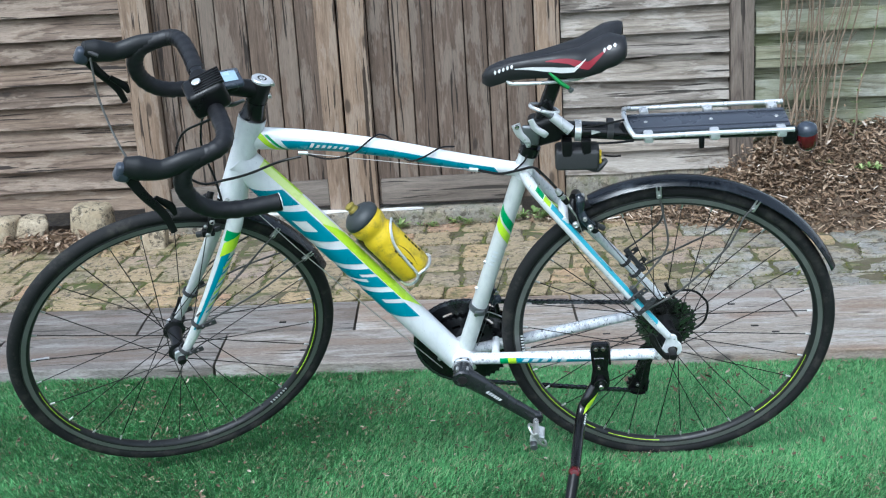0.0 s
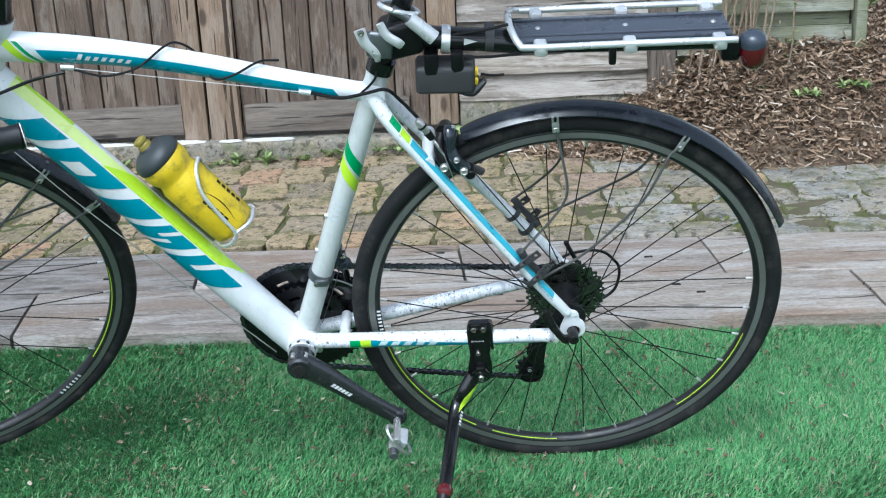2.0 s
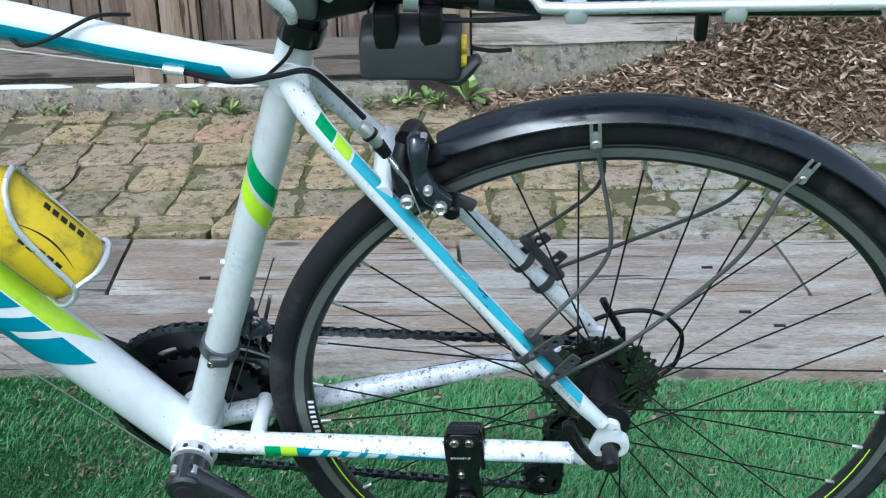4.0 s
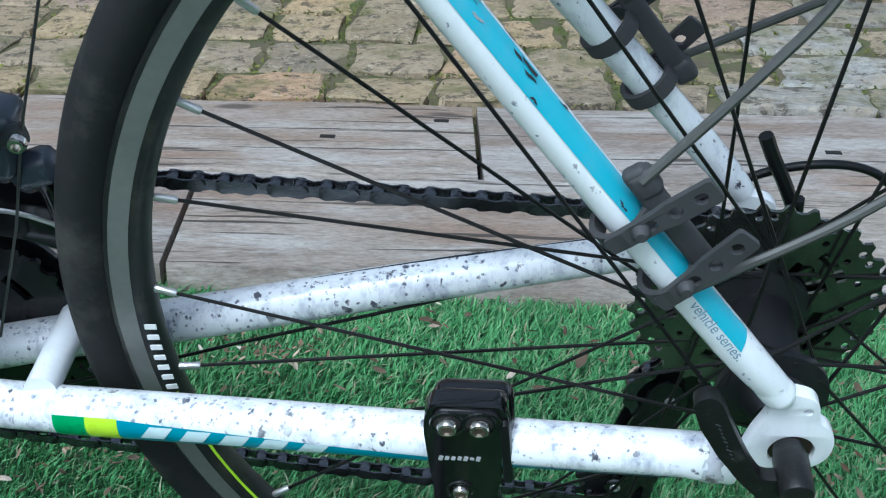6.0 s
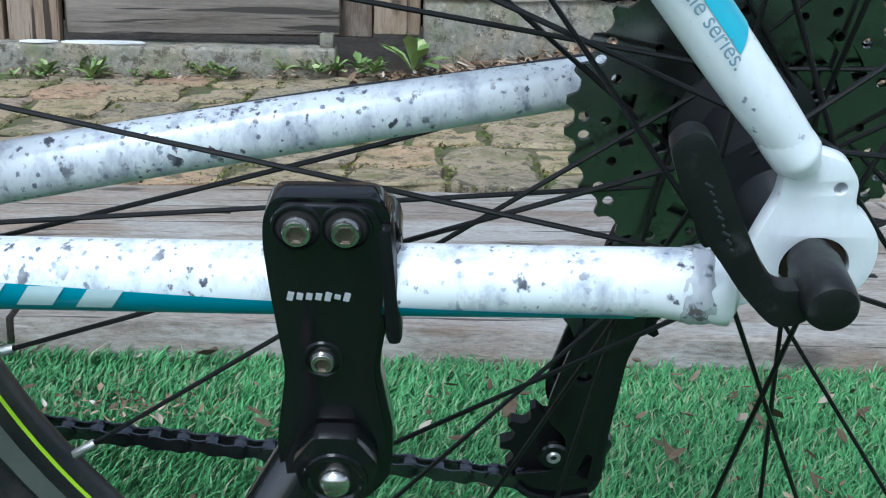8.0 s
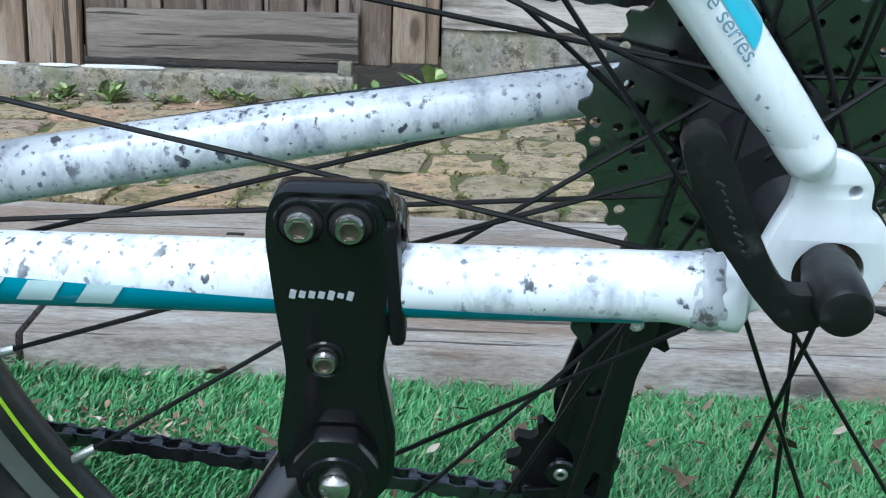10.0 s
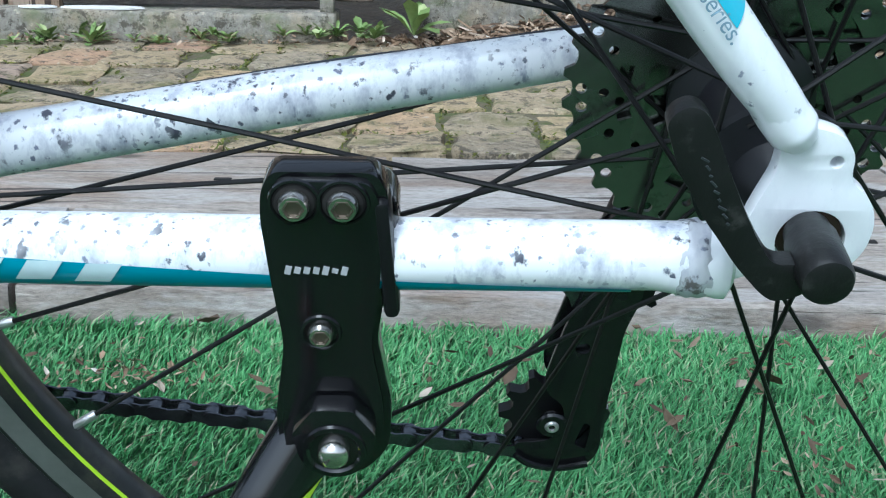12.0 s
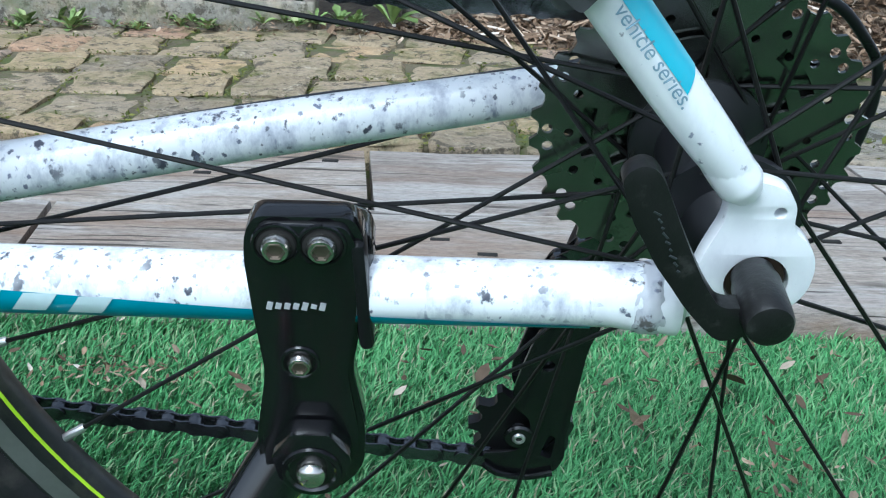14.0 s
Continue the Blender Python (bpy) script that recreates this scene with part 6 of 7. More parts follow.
def caliper(m, parent_label):
    """A dual-pivot rim brake, pivot at the origin, wheel below along -z, cable arm on the near side."""
    body = bp("rim_brake", tube(spline([(0.0, -0.012, 0.006), (0.004, -0.030, 0.004), (0.008, -0.036, -0.018), (0.010, -0.026, -0.042)], 5), [0.009, 0.0085, 0.008, 0.0075], 14, 0.8), black_plastic, label=parent_label, m=m)
    bp("brake_arm", tube(spline([(0.0, 0.010, 0.008), (0.004, 0.030, 0.004), (0.008, 0.036, -0.018), (0.010, 0.026, -0.042)], 5), [0.009, 0.0085, 0.008, 0.0075], 14, 0.8), black_plastic, body, m=m)
    bp("cable_arm", tube(spline([(0.004, -0.024, -0.004), (0.010, -0.030, 0.018), (0.008, -0.026, 0.040), (0.004, -0.020, 0.052)], 5), [0.0075, 0.0062, 0.0062, 0.0072], 14, 0.9), black_plastic, body, "slim dark brake arm", m)
    for sy in (-1, 1):
        bp("brake_pad", block(0.052, 0.008, 0.012, 0.003, Matrix.Translation((0.008, 0.0165 * sy, -0.046)) @ pose(0, 0, 0, 0, 14, 0)), grey_rubber, body, "brake pad in black shoe", m)
        bp("pad_holder", block(0.026, 0.012, 0.016, 0.003, Matrix.Translation((0.010, 0.024 * sy, -0.042))), black_plastic, body, m=m)
    for p, r in (((0.012, -0.034, -0.040), 0.0050), ((0.006, -0.040, -0.006), 0.0055), ((0.018, -0.036, -0.018), 0.0040)):
        bp("brake_bolt", lathe([(r, 0), (r, 0.003), (r * 0.6, 0.0045), (r * 0.5, 0.002), (0, 0.002)], 16, Matrix.Translation(p) @ pose(0, 0, 0, 90, 0, 0)), steel, body, m=m)
    bp("barrel_adjuster", tube([(-0.026, -0.034, 0.040), (-0.018, -0.034, 0.026), (-0.012, -0.034, 0.016)], [0.0040, 0.0052, 0.0044], 12), steel, body, "silver cable adjuster", m)
    bp("spring", tube([(0.0, 0.026 * math.cos(a), 0.006 + 0.018 * math.sin(a)) for a in np.linspace(0.2, math.pi - 0.2, 12)], 0.0012, 6), steel, body, m=m)
    return body


# The rear brake: a tall glossy cable arm over a dark body, its cable coming down past the near stay.
body = bp("rim_brake", tube(spline([(-0.1735, -0.040, 0.312), (-0.170, -0.042, 0.300), (-0.163, -0.042, 0.288), (-0.152, -0.038, 0.276)], 5), [0.0085, 0.0105, 0.0100, 0.0085], 16), brake_gloss, label="black dual-pivot rear rim brake")
bp("cable_arm", tube(spline([(-0.1765, -0.022, 0.335), (-0.1740, -0.034, 0.338), (-0.1735, -0.040, 0.331), (-0.1735, -0.042, 0.318), (-0.1720, -0.042, 0.304)], 6), [0.0060, 0.0105, 0.0105, 0.0080, 0.0078], 18, 0.8), brake_gloss, body, "tall glossy dark brake arm")
bp("brake_arm", tube(spline([(-0.186, -0.026, 0.330), (-0.190, -0.036, 0.316), (-0.186, -0.043, 0.298), (-0.176, -0.040, 0.284), (-0.160, -0.030, 0.270)], 5), [0.0075, 0.0080, 0.0090, 0.0090, 0.0080], 16), black_plastic, body)
bp("brake_arm", tube(spline([(-0.186, -0.020, 0.330), (-0.180, 0.010, 0.322), (-0.172, 0.022, 0.300), (-0.160, 0.020, 0.272)], 5), [0.0085, 0.0090, 0.0085, 0.0075], 14), black_plastic, body)
for sy in (-1, 1):
    bp("brake_pad", block(0.054, 0.008, 0.012, 0.003, Matrix.Translation((-0.150, 0.0165 * sy, 0.268)) @ pose(0, 0, 0, 0, 28, 0)), grey_rubber, body, "brake pad in black shoe")
bp("pad_nut", axle(0.0075, -0.046, -0.020, -0.147, 0.269, 18, 0.002), black_plastic, body)
for p, r in (((-0.166, -0.052, 0.3005), 0.0042), ((-0.156, -0.051, 0.281), 0.0060), ((-0.184, -0.054, 0.290), 0.0062), ((-0.1690, -0.034, 0.343), 0.0035)):
    bp("brake_bolt", lathe([(r, -0.002), (r, 0.003), (r * 0.7, 0.005), (r * 0.5, 0.003), (0, 0.003)], 18, Matrix.Translation(p) @ pose(0, 0, 0, 90, 0, 0)), steel, body, "bright socket bolt")
bp("barrel_adjuster", tube([(-0.2190, -0.050, 0.367), (-0.2165, -0.050, 0.3635), (-0.2090, -0.050, 0.352), (-0.2050, -0.050, 0.346)], [0.0040, 0.0058, 0.0058, 0.0045], 16), steel, body, "silver cable adjuster")
bp("adjuster_ring", tube([(-0.2125, -0.050, 0.3575), (-0.2110, -0.050, 0.3552)], 0.0072, 16), black_plastic, body)
bp("adjuster_end", tube([(-0.2055, -0.050, 0.3465), (-0.1990, -0.050, 0.336)], [0.0062, 0.0050], 14), black_plastic, body)
bp("cable_rod", tube([(-0.2000, -0.050, 0.337), (-0.1830, -0.050, 0.307)], 0.0017, 10), steel, body, "bare bright brake cable")
bp("cable_rod", tube([(-0.1830, -0.050, 0.307), (-0.1760, -0.052, 0.285), (-0.1690, -0.052, 0.262)], 0.0008, 8), steel, body)
for k in range(6):
    bp("spring", tube([(-0.1975 + 0.0014 * k, -0.050 + 0.0040 * math.cos(a), 0.3330 - 0.0024 * k + 0.0040 * math.sin(a)) for a in np.linspace(0, math.tau, 11)], 0.0006, 5), steel, body)
caliper(STEER @ Matrix.Translation((-0.897, 0.0, 0.342)) @ pose(0, 0, 0, 0, 10, 0) @ Matrix.Diagonal((-1, 1, 1, 1)), "black dual-pivot front rim brake")

# fork
crown = AXIS_P + AXIS_D * -0.182
fork = bp("fork", tube([AXIS_P + AXIS_D * -0.168, AXIS_P + AXIS_D * -0.178, AXIS_P + AXIS_D * -0.196], [0.026, 0.029, 0.024], 24), frame_paint, label="white fork with teal and lime flashes", m=STEER)
for sy in (-1, 1):
    fl = spline([crown + Vector((0.0, 0.020 * sy, 0.004)), crown + Vector((-0.006, 0.040 * sy, -0.024)), Vector((-0.911, 0.047 * sy, 0.219)), Vector((-0.964, 0.050 * sy, 0.120)), Vector((-1.012, 0.051 * sy, 0.040)), FRONT + Vector((0, 0.052 * sy, 0))], 5)
    FR = [0.015, 0.0165, 0.0150, 0.0120, 0.0090, 0.0085]
    blade = bp("fork_blade", tube(fl, FR, 18, 0.72), dusty_shaded_paint, fork, m=STEER)
    if sy < 0:
        bp("flash", patch(fl, FR, 0.052, 0.076, -50, 110, 0.0, 0.0005, 0.72, 3, 8), leaf_green, fork, "green block", STEER)
        bp("flash", patch(fl, FR, 0.066, 0.100, -40, 70, -0.03, 0.0008, 0.72, 3, 8), lime, fork, "lime block", STEER)
        bp("flash", patch(fl, FR, 0.100, 0.300, -30, (26, -12), 0.0, 0.0006, 0.72, 12, 6), teal, fork, "teal band", STEER)
        for k in range(9):
            bp("flash", patch(fl, FR, 0.104 + 0.016 * k, 0.110 + 0.016 * k, 12, 86, -0.030, 0.0009, 0.72, 3, 6), lime if k % 2 else teal, fork, "slanted lime and teal stroke", STEER)
    bp("fork_end", plate([rounded([(-0.010, 0.016), (0.010, 0.018), (0.013, -0.004), (0.004, -0.013), (-0.008, -0.012), (-0.013, 0.0)], 0.004)], 0.006, side(0.052 * sy, FRONT.x, FRONT.z)), silver, fork, m=STEER)
    for q in (0.62, 0.80):
        c = fl[int(len(fl) * q)]
        strap(c, Vector((-0.5, 0, -0.87)), sy, front_guard, STEER, 0.0110, 0.034, (0.9, 0, 0.1))
bp("front_axle", axle(0.0045, -0.066, 0.066, FRONT.x, FRONT.z), steel, fork, m=STEER)
bp("axle_nut", axle(0.0090, -0.069, -0.056, FRONT.x, FRONT.z, 20, 0.002), black_plastic, fork, m=STEER)
bp("axle_lever", tube(spline([(FRONT.x, 0.066, FRONT.z), (FRONT.x + 0.02, 0.07, FRONT.z + 0.03), (FRONT.x + 0.03, 0.066, FRONT.z + 0.055)], 5), [0.007, 0.005, 0.006], 10, 0.6), black_plastic, fork, m=STEER)
for sy in (-1, 1):
    for end, st in (((0.3285 * math.cos(radians(44)), 0.0245 * sy, 0.3285 * math.sin(radians(44))), (0.050, 0.055 * sy, 0.10)), ((0.3285 * math.cos(radians(27)), 0.0245 * sy, 0.3285 * math.sin(radians(27))), (0.060, 0.055 * sy, 0.075))):
        e, q = Vector(end), Vector(st)
        bp("guard_stay", tube(spline([q, q.lerp(e, 0.5) + Vector((0, 0.008 * sy, 0)), q.lerp(e, 0.85), e], 6), 0.0020, 8), stay_wire, front_guard, "bent dark wire stay", F_M)

# headset, stem, handlebar
bp("headset_spacer", tube([AXIS_P + AXIS_D * k for k in (0.012, 0.016, 0.040, 0.046)], [0.0262, 0.0235, 0.0195, 0.0195], 26), gloss_black, label="black headset cover")
stem_top = AXIS_P + AXIS_D * 0.086
stem = bp("stem", tube([AXIS_P + AXIS_D * k for k in (0.046, 0.050, 0.082, 0.087)], [0.0185, 0.0200, 0.0200, 0.0185], 24), black_plastic, label="black handlebar stem", m=BARS)
BAR = Vector((-0.865, 0, 0.622))
bp("stem_body", tube([AXIS_P + AXIS_D * 0.070, BAR.lerp(AXIS_P + AXIS_D * 0.070, 0.5), BAR], [0.0180, 0.0165, 0.0190], 20), black_plastic, stem, m=BARS)
bp("stem_clamp", axle(0.0205, -0.024, 0.024, BAR.x, BAR.z, 26, 0.003), black_plastic, stem, m=BARS)
axz = Matrix.Translation(stem_top + AXIS_D * 0.002) @ AXIS_D.to_track_quat("Z", "Y").to_matrix().to_4x4()
bp("top_cap", lathe([(0.0195, 0), (0.0195, 0.004), (0.0180, 0.0055), (0, 0.006)], 28, axz), silver, stem, "pale silver top cap", BARS)
bp("cap_print", lathe([(0.006, 0.0064), (0.009, 0.0064)], 20, axz), shade_print_black, stem, m=BARS)
for k in (0.056, 0.082):
    c = AXIS_P + AXIS_D * k + Vector((0.0195, -0.004, 0))
    bp("stem_bolt", axle(0.0042, c.y - 0.010, c.y + 0.004, c.x, c.z, 14), steel, stem, m=BARS)
handlebar = bp("handlebar", tube([(BAR.x, -0.07, BAR.z), (BAR.x, 0.07, BAR.z)], 0.0148, 18), gloss_black, label="drop handlebar wrapped in black tape", m=BARS)
for sy in (-1, 1):
    tops = spline([(BAR.x, 0.045 * sy, BAR.z), (BAR.x + 0.002, 0.11 * sy, BAR.z), (BAR.x - 0.002, 0.170 * sy, BAR.z - 0.001), (BAR.x - 0.020, 0.196 * sy, BAR.z - 0.004), (BAR.x - 0.056, 0.202 * sy, BAR.z - 0.010), (BAR.x - 0.082, 0.203 * sy, BAR.z - 0.022), (BAR.x - 0.094, 0.204 * sy, BAR.z - 0.052), (BAR.x - 0.084, 0.206 * sy, BAR.z - 0.090), (BAR.x - 0.052, 0.208 * sy, BAR.z - 0.121), (BAR.x - 0.006, 0.210 * sy, BAR.z - 0.135), (BAR.x + 0.062, 0.212 * sy, BAR.z - 0.142)], 8)
    n = len(tops)
    rad = [0.0153 + 0.0017 * ((i / 3.0) % 1.0) for i in range(n)]
    bp("bar_tape", tube(tops, rad, 18), bar_tape, handlebar, "overlapping wraps of black bar tape", BARS)
    bp("bar_plug", tube([tops[-1], tops[-1] + Vector((0.004, 0, -0.0003)), tops[-1] + Vector((0.006, 0, -0.0005))], [0.0172, 0.0165, 0.010], 18), black_plastic, handlebar, m=BARS)
    bp("plug_edge", tube([tops[-1] + Vector((0.0035, 0, 0)), tops[-1] + Vector((0.0048, 0, 0))], 0.0168, 18), print_white, handlebar, m=BARS)
    hx, hz = BAR.x - 0.078, BAR.z - 0.018
    hood_line = spline([(hx + 0.032, 0.202 * sy, hz + 0.010), (hx, 0.204 * sy, hz + 0.010), (hx - 0.045, 0.204 * sy, hz + 0.006), (hx - 0.082, 0.202 * sy, hz + 0.020), (hx - 0.104, 0.200 * sy, hz + 0.030)], 6)
    lever = bp("brake_lever", tube(hood_line, [0.0165, 0.0185, 0.0180, 0.0225, 0.0165], 18, 0.82), hood_rubber, label="black brake and shift lever with rubber hood", m=BARS)
    nose = Vector((hx - 0.108, 0.199 * sy, hz + 0.018))
    bp("lever_nose", rough_up(block(0.028, 0.024, 0.034, 0.009, Matrix.Translation(nose) @ pose(0, 0, 0, 0, 30, 0), 4), 0.001, 50), smoke_blue, lever, "glossy grey lever nose", BARS)
    blade = spline([(hx - 0.100, 0.200 * sy, hz + 0.006), (hx - 0.086, 0.208 * sy, hz - 0.030), (hx - 0.060, 0.214 * sy, hz - 0.078), (hx - 0.050, 0.220 * sy, hz - 0.118)], 6)
    bp("lever_blade", tube(blade, [0.0105, 0.0090, 0.0075, 0.0062], 14, 0.5), black_plastic, lever, "curved black lever blade", BARS)
    bp("shift_paddle", tube(spline([(hx - 0.068, 0.205 * sy, hz - 0.046), (hx - 0.046, 0.205 * sy, hz - 0.072), (hx - 0.040, 0.208 * sy, hz - 0.092)], 5), [0.005, 0.008, 0.004], 12, 0.4), black_plastic, lever, m=BARS)
    bp("shift_cable_tip", tube([(hx - 0.095, 0.190 * sy, hz + 0.028), (hx - 0.080, 0.180 * sy, hz + 0.020)], [0.005, 0.0035], 10), grey_rubber, lever, m=BARS)
hx, hz = BAR.x - 0.078, BAR.z - 0.018
cable_set = bp("control_cables", tube(spline([(hx - 0.095, 0.180, hz + 0.02), (hx - 0.100, 0.150, hz - 0.06), (hx - 0.085, 0.06, hz - 0.13), (hx - 0.060, -0.06, hz - 0.10), (hx - 0.075, -0.16, hz - 0.0), (hx - 0.090, -0.182, hz + 0.025)], 8), 0.0022, 8), stay_wire, label="black gear and brake cables", m=BARS)
bp("cable", tube(spline([BARS @ Vector((BAR.x - 0.01, -0.09, BAR.z - 0.016)), Vector((-0.905, -0.07, 0.53)), Vector((-0.925, -0.075, 0.47)), Vector((-0.890, -0.068, 0.425)), Vector((-0.845, -0.050, 0.420)), Vector((-0.80, -0.036, 0.424)), Vector((-0.745, -0.026, 0.440)), Vector((-0.700, -0.021, 0.4475))], 8), 0.0025, 8), black_plastic, cable_set, "black brake cable housing")
bp("cable", tube(spline([BARS @ Vector((BAR.x - 0.004, -0.05, BAR.z - 0.018)), Vector((-0.872, -0.04, 0.54)), Vector((-0.884, -0.03, 0.48)), Vector((-0.872, -0.026, 0.41)), Vector((-0.868, -0.024, 0.36))], 8), 0.0024, 8), black_plastic, cable_set)
bp("cable", tube(spline([Vector((-0.872, -0.036, 0.372)), Vector((-0.845, -0.034, 0.340)), Vector((-0.81, -0.034, 0.330)), Vector((-0.79, -0.032, 0.335))], 6), 0.0022, 8), black_plastic, cable_set)
bp("bare_cable", tube([(-0.700, -0.021, 0.4470), (-0.372, -0.016, 0.3905)], 0.0007, 6), steel, cable_set, "thin bare steel brake cable", m=pose(0, 0, 0.008))
bp("cable_stop", tube([(-0.704, -0.021, 0.4475), (-0.686, -0.021, 0.4455)], 0.0040, 12), silver, cable_set, "silver cable stop", m=pose(0, 0, 0.008))
bp("cable_stop", tube([(-0.383, -0.016, 0.3925), (-0.366, -0.016, 0.3895)], 0.0040, 12), silver, cable_set, "silver cable stop", m=pose(0, 0, 0.008))
bp("cable", tube(spline([(-0.366, -0.016, 0.3895), (-0.325, -0.018, 0.381), (-0.288, -0.024, 0.390), (-0.260, -0.029, 0.397), (-0.240, -0.026, 0.376), (-0.2185, -0.023, 0.347)], 8), 0.0026, 8), black_plastic, cable_set, "black brake cable housing", m=pose(0, 0, 0.008))
bp("light_cable", tube(spline([(-0.686, -0.022, 0.443), (-0.645, -0.026, 0.434), (-0.60, -0.024, 0.443), (-0.562, -0.010, 0.466), (-0.545, 0.006, 0.464), (-0.525, 0.020, 0.440), (-0.50, -0.016, 0.419), (-0.47, -0.022, 0.425), (-0.435, -0.006, 0.436), (-0.41, 0.012, 0.428)], 8), 0.0018, 8), black_plastic, cable_set, "thin wire wound round the top tube", m=pose(0, 0, 0.008))
bp("light_cable", tube(spline([(-0.297, -0.016, 0.385), (-0.275, -0.020, 0.41), (-0.268, -0.012, 0.437)], 6), 0.0018, 8), black_plastic, cable_set, m=pose(0, 0, 0.008))
down_cable = [(-0.83, -0.012, 0.345), (-0.735, -0.020, 0.232), (-0.60, -0.016, 0.068), (-0.47, -0.010, -0.086)]
bp("shift_cable", tube(down_cable, 0.0009, 6), steel, cable_set, "bare gear cable under the down tube", m=pose(0, 0, 0.008))
lamp = bp("front_lamp", block(0.070, 0.064, 0.052, 0.010, Matrix.Translation((BAR.x - 0.004, -0.060, BAR.z + 0.018)) @ pose(0, 0, 0, 0, -14, 0), 3), black_plastic, label="black ribbed front lamp on handlebar", m=BARS)
for k in range(7):
    bp("cooling_fin", block(0.056, 0.0028, 0.006, 0.0008, Matrix.Translation((BAR.x + 0.000, -0.0825 + 0.0075 * k, BAR.z + 0.0445)) @ pose(0, 0, 0, 0, -14, 0)), black_plastic, lamp, m=BARS)
bp("lamp_button", lathe([(0.0085, 0), (0.0085, 0.002), (0.007, 0.003), (0, 0.003)], 20, Matrix.Translation((BAR.x - 0.018, -0.060, BAR.z + 0.0462)) @ pose(0, 0, 0, 0, -14, 0)), silver, lamp, "pale oval lamp button", BARS)
bp("lamp_clamp", axle(0.0195, -0.074, -0.046, BAR.x, BAR.z - 0.004, 20, 0.003), black_plastic, lamp, m=BARS)
comp = bp("cycle_computer", block(0.040, 0.056, 0.012, 0.005, Matrix.Translation((BAR.x + 0.050, -0.014, BAR.z + 0.006)) @ pose(0, 0, 0, 0, 4, 0), 3), smoke_blue, label="small cycle computer with grey-blue display", m=BARS)
bp("display", block(0.026, 0.034, 0.001, 0.0003, Matrix.Translation((BAR.x + 0.049, -0.014, BAR.z + 0.0126)) @ pose(0, 0, 0, 0, 4, 0)), screen_blue, comp, "grey-blue display window", BARS)
bp("computer_mount", block(0.022, 0.024, 0.024, 0.005, Matrix.Translation((BAR.x + 0.050, -0.012, BAR.z - 0.006))), black_plastic, comp, m=BARS)
bp("bar_strap", tube(spline([(BAR.x + 0.012, -0.030, BAR.z - 0.018), (BAR.x + 0.034, -0.050, BAR.z - 0.024), (BAR.x + 0.06, -0.062, BAR.z - 0.014)], 5), [0.006, 0.0045, 0.003], 10, 0.6), grey_alloy, lamp, "grey strap lever", BARS)

# seatpost and saddle
post_line = [Vector((-0.2630, 0, 0.436)), Vector((-0.235, 0, 0.512)), Vector((-0.209, 0, 0.584))]
seatpost = bp("seatpost", tube(post_line, 0.0140, 20), gloss_black, label="black seatpost")
bp("seat_collar", tube([(-0.2695, 0, 0.420), (-0.2662, 0, 0.4295), (-0.2630, 0, 0.438)], [0.0195, 0.0200, 0.0192], 24), gloss_black, seatpost, "black seat collar")
bp("saddle_clamp", block(0.052, 0.046, 0.024, 0.007, pose(-0.200, 0, 0.590, 0, 6, 0), 3), black_plastic, seatpost)
saddle = thing("saddle", "", "")
saddle.parent = bike
saddle.location = (-0.003, 0, 0.025)
tagged(saddle, "black racing saddle with white and red print")
xs = np.linspace(0, 1, 34)
vs, nsec = [], 21
for u in xs:
    x = -0.345 + 0.254 * u
    w = float(np.interp(u, [0, 0.03, 0.10, 0.35, 0.55, 0.75, 0.90, 0.97, 1.0], [0.004, 0.014, 0.0185, 0.024, 0.036, 0.060, 0.070, 0.064, 0.050]))
    zt = float(np.interp(u, [0, 0.04, 0.2, 0.45, 0.7, 0.9, 1.0], [0.562, 0.575, 0.592, 0.602, 0.615, 0.640, 0.642]))
    th = float(np.interp(u, [0, 0.05, 0.3, 0.6, 0.85, 1.0], [0.008, 0.026, 0.030, 0.036, 0.040, 0.022]))
    for j in range(nsec):
        a = -1 + 2 * j / (nsec - 1)
        yy = w * math.sin(a * math.pi / 2)
        drop = th * (abs(a) ** 3.2) + 0.010 * max(0, u - 0.5) * abs(a)
        cut = -0.006 * math.exp(-(yy / 0.010) ** 2) * (1 if u > 0.15 else 0) - 0.030 * max(0, u - 0.93) / 0.07 * math.exp(-(yy / 0.016) ** 2)
        vs.append((x + (0.010 * (abs(yy) / 0.07) if u > 0.9 else 0), yy, zt - drop + cut))
polys = [(i * nsec + j, (i + 1) * nsec + j, (i + 1) * nsec + j + 1, i * nsec + j + 1) for i in range(len(xs) - 1) for j in range(nsec - 1)]
bm = faces(vs, polys)
geo = bmesh.ops.extrude_face_region(bm, geom=bm.faces[:])
for v in geo["geom"]:
    if isinstance(v, bmesh.types.BMVert):
        v.co.z -= 0.007
        v.co.y *= 0.93
bmesh.ops.recalc_face_normals(bm, faces=bm.faces)
part("cover", bm, saddle_skin, saddle, smooth=60)


def saddle_at(u, a):
    i = min(len(xs) - 2, int(u * (len(xs) - 1)))
    j = min(nsec - 2, int((a + 1) / 2 * (nsec - 1)))
    fu, fa = u * (len(xs) - 1) - i, (a + 1) / 2 * (nsec - 1) - j
    g = lambda p, q: Vector(vs[p * nsec + q])
    lo, hi = g(i, j).lerp(g(i + 1, j), fu), g(i, j + 1).lerp(g(i + 1, j + 1), fu)
    return lo.lerp(hi, fa) + Vector((0, -0.0008, 0.0007))


